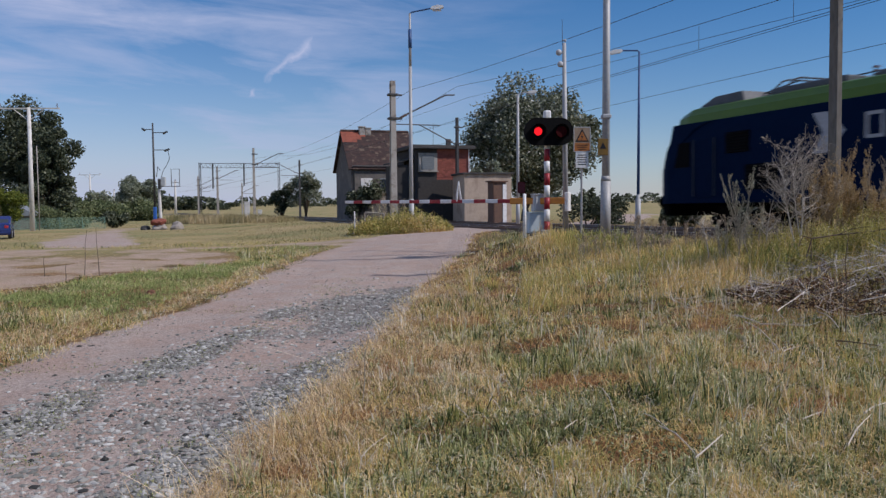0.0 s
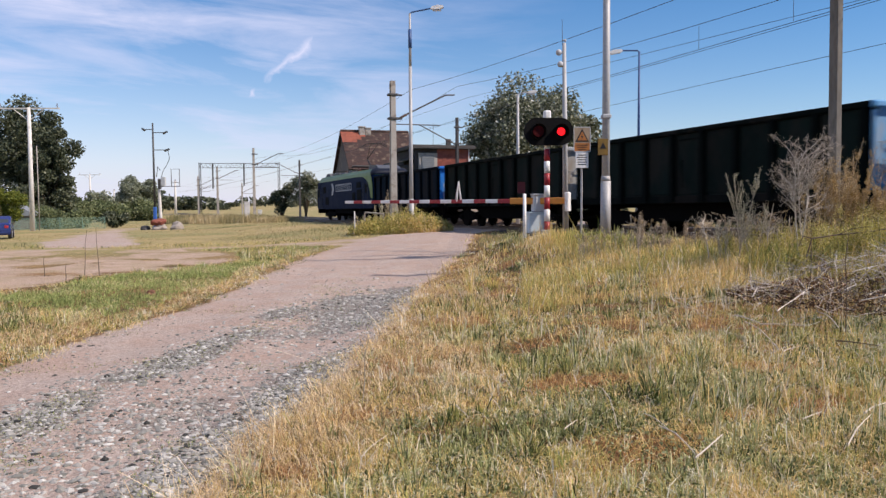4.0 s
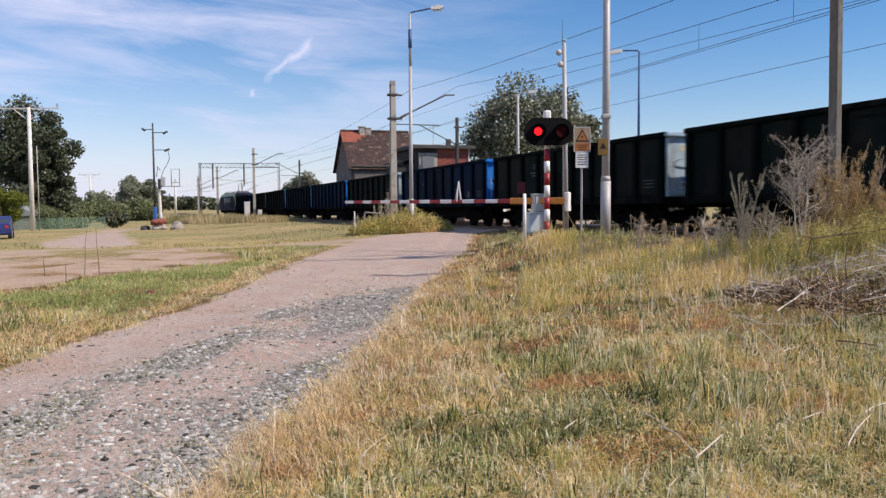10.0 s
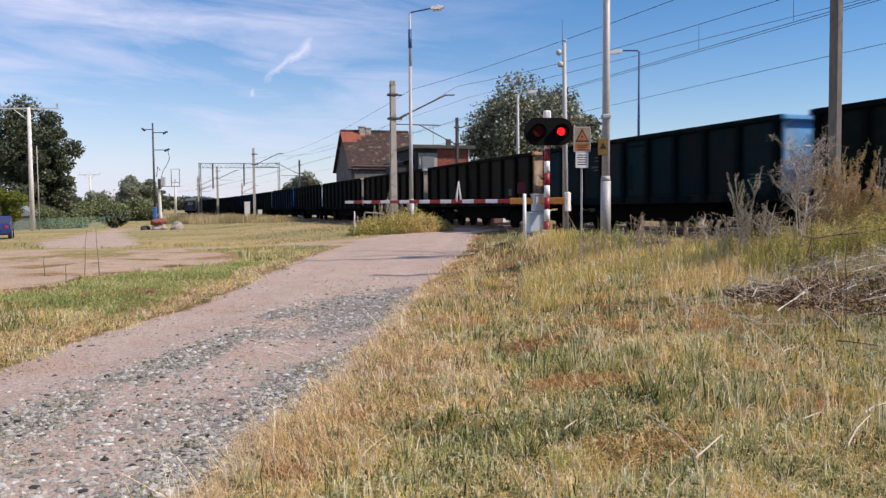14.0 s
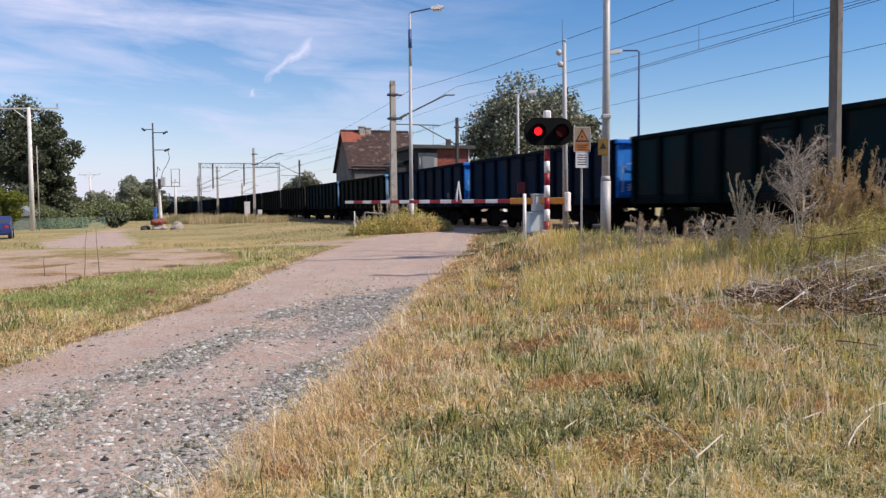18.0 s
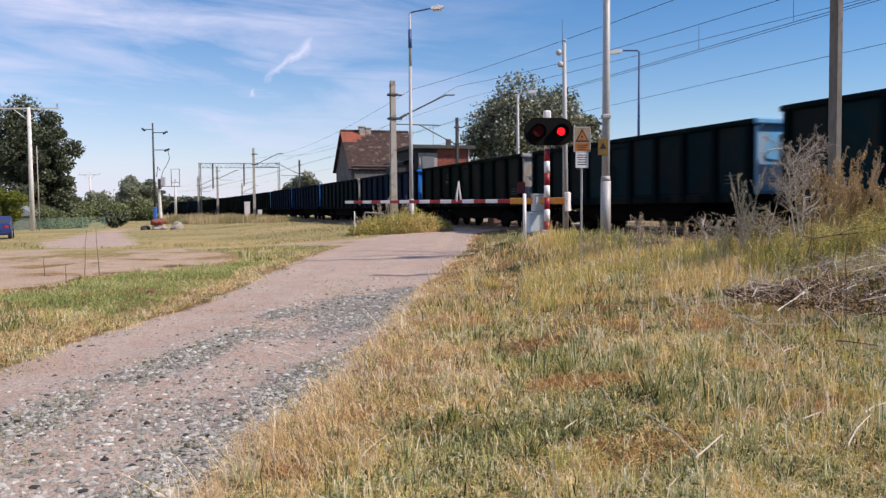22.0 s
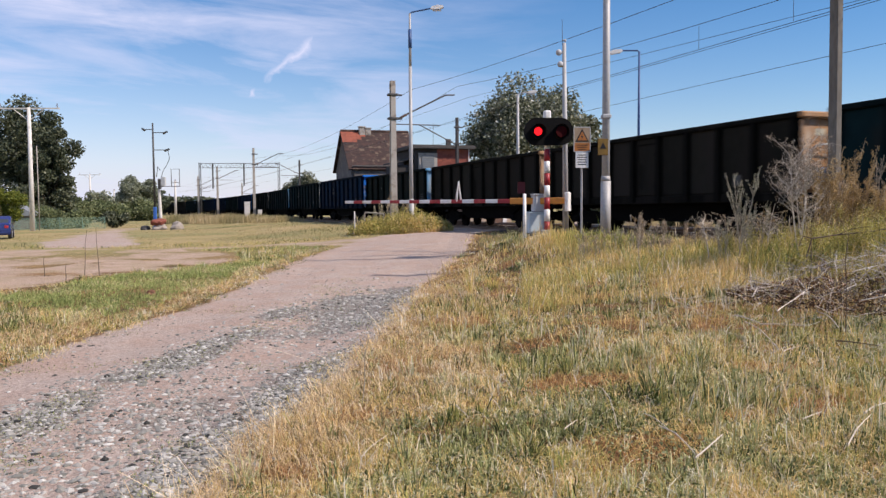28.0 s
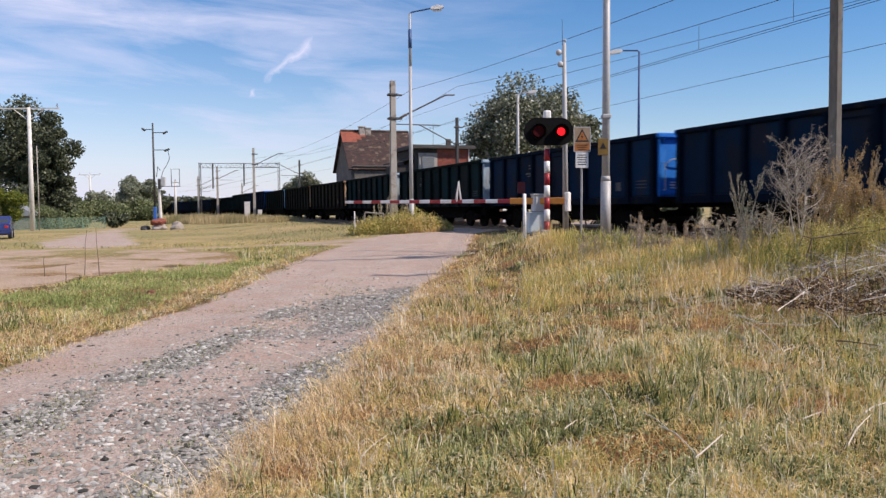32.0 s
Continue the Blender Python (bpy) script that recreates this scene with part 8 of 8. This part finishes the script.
    ob = tagged(new("litter", leaf_mesh("litter", pts, 0.050, M_LITTER, np.clip(rng.beta(1.0, 4.2, n) + 0.24 * smooth(0.1, 0.9, pts[:, 1] + 0.5 * wave(pts[:, 0], pts[:, 1], 2.0, 33)), 0, 1), rng, 0.5, 0.3)), kind="stuff")
    ob.parent = t


brush_pile()


def dead_sticks():
    rng = random.Random(3)
    m = mat("bleached_stick", (0.62, 0.55, 0.45), (0.46, 0.39, 0.31), 20, 0.9, bump=0)
    dark = mat("dark_stick", (0.13, 0.09, 0.065), (0.08, 0.06, 0.045), 20, 0.9, bump=0)
    # from, to, thickness, dark or bleached
    for x0, y0, x1, y1, r, d in ((3.24, 8.73, 3.30, 8.19, 0.0100, 0), (3.30, 8.19, 3.69, 7.92, 0.0065, 0), (3.21, 8.36, 3.02, 7.06, 0.0060, 0), (3.02, 6.98, 3.24, 7.14, 0.0050, 0),
                                  (3.69, 7.36, 3.91, 7.04, 0.0070, 1), (1.30, 4.70, 1.33, 4.11, 0.0045, 0), (1.32, 4.09, 1.58, 4.42, 0.0055, 0), (2.19, 4.76, 2.38, 4.92, 0.0040, 0),
                                  (2.18, 4.20, 2.64, 4.82, 0.0045, 0), (2.66, 4.93, 2.94, 5.19, 0.0070, 0), (1.16, 5.76, 1.04, 4.67, 0.0030, 0), (1.28, 4.99, 1.32, 4.56, 0.0035, 0),
                                  (0.08, 5.52, 0.16, 5.12, 0.0040, 0), (0.33, 5.70, 0.38, 5.34, 0.0035, 0), (0.73, 4.73, 0.83, 4.87, 0.0040, 0), (4.12, 9.33, 5.24, 10.65, 0.0120, 0),
                                  (4.65, 9.65, 5.11, 10.06, 0.0120, 0), (4.96, 9.20, 5.48, 9.74, 0.0100, 0), (4.13, 8.70, 3.92, 7.78, 0.0070, 0), (-0.47, 4.41, -0.34, 4.78, 0.0030, 0),
                                  (0.74, 8.22, 0.73, 7.20, 0.0030, 0)):
        a, b = Vector((x0, y0, gz(x0, y0) + 0.10)), Vector((x1, y1, gz(x1, y1) + 0.11))
        t = thing("dead_stick", Matrix.Translation(a), "dark dead twig lying in the grass" if d else "bleached dead stick lying in the grass", "stick", "sticks in the grass")
        q = b - a
        bend = Vector((rng.uniform(-0.04, 0.04), rng.uniform(-0.04, 0.04), 0.02)) * q.length
        bm = bmesh.new()
        chain(bm, [(0, 0, 0), q * 0.35 + bend, q * 0.7 + bend * 0.6, q], r, 6, r * 0.55)
        part("stick", bm, dark if d else m, t)
    # a dark branch caught on the weeds behind the brush pile
    a = Vector((5.28, 11.4, gz(5.28, 11.4)))
    t = thing("fallen_branch", Matrix.Translation(a), "dark dead branch caught on the weeds", "branch")
    up = 0.95 - a.z
    for pts, r in (([(0, 0, 0.0), (-0.02, 0.02, up * 0.5), (0.05, 0.02, up - 0.02), (0.45, 0.06, up + 0.03), (0.95, 0.12, up + 0.07), (1.5, 0.2, up + 0.15)], 0.014), ([(0.05, 0.02, up - 0.02), (-0.08, 0.0, up + 0.02), (-0.13, 0.02, up - 0.12)], 0.010),
                   ([(0.45, 0.06, up + 0.03), (0.62, 0.0, up + 0.12), (0.85, -0.05, up + 0.15)], 0.007), ([(0.95, 0.12, up + 0.07), (1.0, 0.05, up - 0.15), (1.05, 0.05, 0.05)], 0.007)):
        part("limb", chain(bmesh.new(), pts, r, 6, r * 0.5), dark, t)
    # lone upright stalks
    for x, y, h in ((2.35, 9.4, 1.15), (3.97, 7.75, 1.08), (4.75, 10.2, 1.15), (3.42, 8.2, 0.85), (-0.62, 5.9, 0.55), (0.95, 9.0, 0.55), (-7.72, 17.7, 1.15), (-7.92, 17.4, 1.05), (-7.95, 16.6, 0.4), (-8.9, 17.6, 0.45)):
        z = gz(x, y)
        t = thing("lone_stalk", pose(x, y, z - 0.02, rng.uniform(-3, 3), rng.uniform(-4, 4), 0), "thin dry stalk standing alone in the grass", "stalk", "lone stalks")
        bm = bmesh.new()
        chain(bm, [(0, 0, 0), (0.01, 0, h * 0.4), (0.0, 0.01, h * 0.75), (0.03, 0, h)], 0.0045 if x > -5 else 0.008, 5, 0.003)
        part("stem", bm, M_STALK if x < 3.5 and x > -5 else dark, t)


dead_sticks()


def mesh_fence():
    M_MESH = mat("green_wire_mesh", (0.20, 0.32, 0.235), (0.16, 0.26, 0.19), 20, 0.7, bump=0)
    t = thing("mesh_fence", Matrix(), "low green wire-mesh garden fence", "fence")
    pts = [(-40.4, 74.0), (-38.3, 74.4), (-36.2, 74.8), (-34.2, 75.1), (-32.2, 75.4)]
    for x, y in pts:
        z = gz(x, y)
        part("fence_post", tube(bmesh.new(), (x, y, z - 0.1), (x, y, z + 1.15), 0.04, 0.04, 8), M_MESH, t)
    for (x0, y0), (x1, y1) in zip(pts, pts[1:]):
        bm = bmesh.new()
        for k in range(26):
            u = k / 26
            x, y = x0 + (x1 - x0) * u, y0 + (y1 - y0) * u
            z = gz(x, y)
            tube(bm, (x, y, z), (x, y, z + 1.1), 0.010, 0.010, 3)
        for k in range(9):
            tube(bm, (x0, y0, gz(x0, y0) + 0.05 + k * 0.13), (x1, y1, gz(x1, y1) + 0.05 + k * 0.13), 0.010, 0.010, 3)
        part("mesh_panel", bm, M_MESH, t)
    x, y = -41.9, 79.0
    g = gz(x, y)
    s = thing("garden_shed", pose(x, y, g, 0, 0, 12), "small grey garden shed behind the fence", "shed")
    bm = bmesh.new()
    box(bm, (0, 0, 0.7), (2.6, 2.0, 1.4))
    part("wall", bm, M_PLASTER, s)
    bm = bmesh.new()
    prism(bm, [(-1.6, 1.35), (1.6, 1.35), (0, 2.35)], -1.2, 1.2)
    part("roof", bm, M_SHUTTER, s)


mesh_fence()


def far_wood():
    """Belts of trees along the horizon."""
    rng = np.random.RandomState(91)
    pts = []
    for x0, x1, y0, h, n in ((-420, 120, 560, 8, 9000), (-260, -90, 330, 7.0, 5000), (60, 420, 620, 8, 5000), (-150, -95, 190, 5.0, 2500)):
        x = rng.uniform(x0, x1, n)
        top = h * (0.65 + 0.25 * np.sin(x * 0.09) + 0.2 * np.sin(x * 0.31 + 1) + 0.1 * np.sin(x * 0.83))
        pts.append(np.stack([x, y0 + rng.uniform(-9, 9, n), -1.2 + np.abs(top) * rng.uniform(0, 1, n) ** 0.7], 1))
    pts = np.concatenate(pts)
    me = leaf_mesh("far_wood", pts, 2.2, LEAF_D, rng.beta(2, 2, len(pts)), rng)
    tagged(new("far_wood", me), "distant belt of dark trees along the horizon", "woods", kind="stuff")


far_wood()


# ---- what moves ----
def run_to(t):
    """Metres that the train has gone along the line, slowing a little."""
    d = np.interp(np.linspace(t - 1.5, t + 1.5, 13), [-6, 0, 2, 5.5, 9, 14, 18, 22, 25, 28, 32, 38], [-4.0, -2.5, -1.95, -0.3, 0.0, -0.1, -1.3, -3.3, -5.7, -7.9, -11.1, -16.0])
    e = np.interp(np.linspace(t - 0.6, t + 0.6, 7), [-2, 1, 2, 3.5, 6, 8, 10, 12, 14, 17, 19, 22, 25, 28, 30, 32, 34], [0, 0.15, 0.62, 0.30, -0.2, 0.05, 0.1, 0.25, 0.3, -0.1, 0.15, 0.2, 0.05, -0.2, -0.35, -0.25, -0.2])
    return 12.82 * (t - 9.0) + float(d.mean()) + float(e.mean())


def on_rails(s, half):
    a, b = on_line(s - half), on_line(s + half)
    f = (b - a).normalized()
    left = Vector((0, 0, 1)).cross(f).normalized()
    up = f.cross(left)
    m = Matrix((f, left, up)).transposed().to_4x4()
    m.translation = (a + b) / 2
    return m


def motions():
    times = [float(t) for t in range(0, 33)]
    for w, c in WAGONS:
        walk(w, [(t, on_rails(c + run_to(t), 4.2)) for t in times])
    walk(LOCO, [(t, on_rails(107.35 + run_to(t), 5.3)) for t in times])
    # wheels turn while their wagon goes by
    for w, c in WAGONS + [(LOCO, 107.35)]:
        sets = [o for o in w.children_recursive if o.name.split(".")[0] == "wheelset"]
        spin = [k / FPS for k in range(0, 32 * FPS + 1) if -16 < c + run_to(k / FPS) < 48]
        if not spin:
            continue
        turns = [(t, radians(math.degrees((c + run_to(t)) / 0.46) % 360)) for t in spin]
        rows = [(t, Matrix.Rotation(a, 4, "Y")) for t, a in turns]
        if spin[0] > 0:
            rows = [(0.0, rows[0][1])] + rows
        if spin[-1] < 32:
            rows = rows + [(32.0, rows[-1][1])]
        for o in sets:
            base = Matrix.Translation(o.location)
            walk(o, [(t, base @ m) for t, m in rows])
    # the tall weeds bend in the train's wind and sway back
    for k, (w, x, y, z, h) in enumerate(SWAYING):
        if h < 1.0:
            continue
        give = 0.55 + 0.45 * min(1.0, h / 2.3)
        rows = []
        for i in range(0, 65):
            t = i * 0.5
            gust = -11.0 * math.exp(-((t - 1.0) / 0.9) ** 2) - 3.0 * math.exp(-t / 3.0)
            a = gust + 2.0 * math.sin(1.9 * t + k) + 1.3 * math.sin(3.3 * t + 2.1 * k) + 1.5
            rows.append((t, pose(x, y, z, 0.6 * math.sin(2.3 * t + k), a * give, 0)))
        walk(w, rows)
    # the two lamps wink in turn: an added disc slides before each lit lens
    for k, (ob, lx) in enumerate(LENS_COVERS):
        shut_m, open_m = Matrix.Translation((lx, 0, SIGNAL_Z)), Matrix.Translation((lx, 0.12, SIGNAL_Z))
        first, then = (open_m, shut_m) if k == 0 else (shut_m, open_m)
        rows, t = [(0.0, first)], 0.34
        while t < 31.9:
            rows += [(u, q) for u, q in ((t - 0.034, first), (t, then), (t + 0.386, then), (t + 0.42, first)) if u < 31.95]
            t += 0.8975
        rows.append((32.0, then))
        walk(ob, rows)


motions()
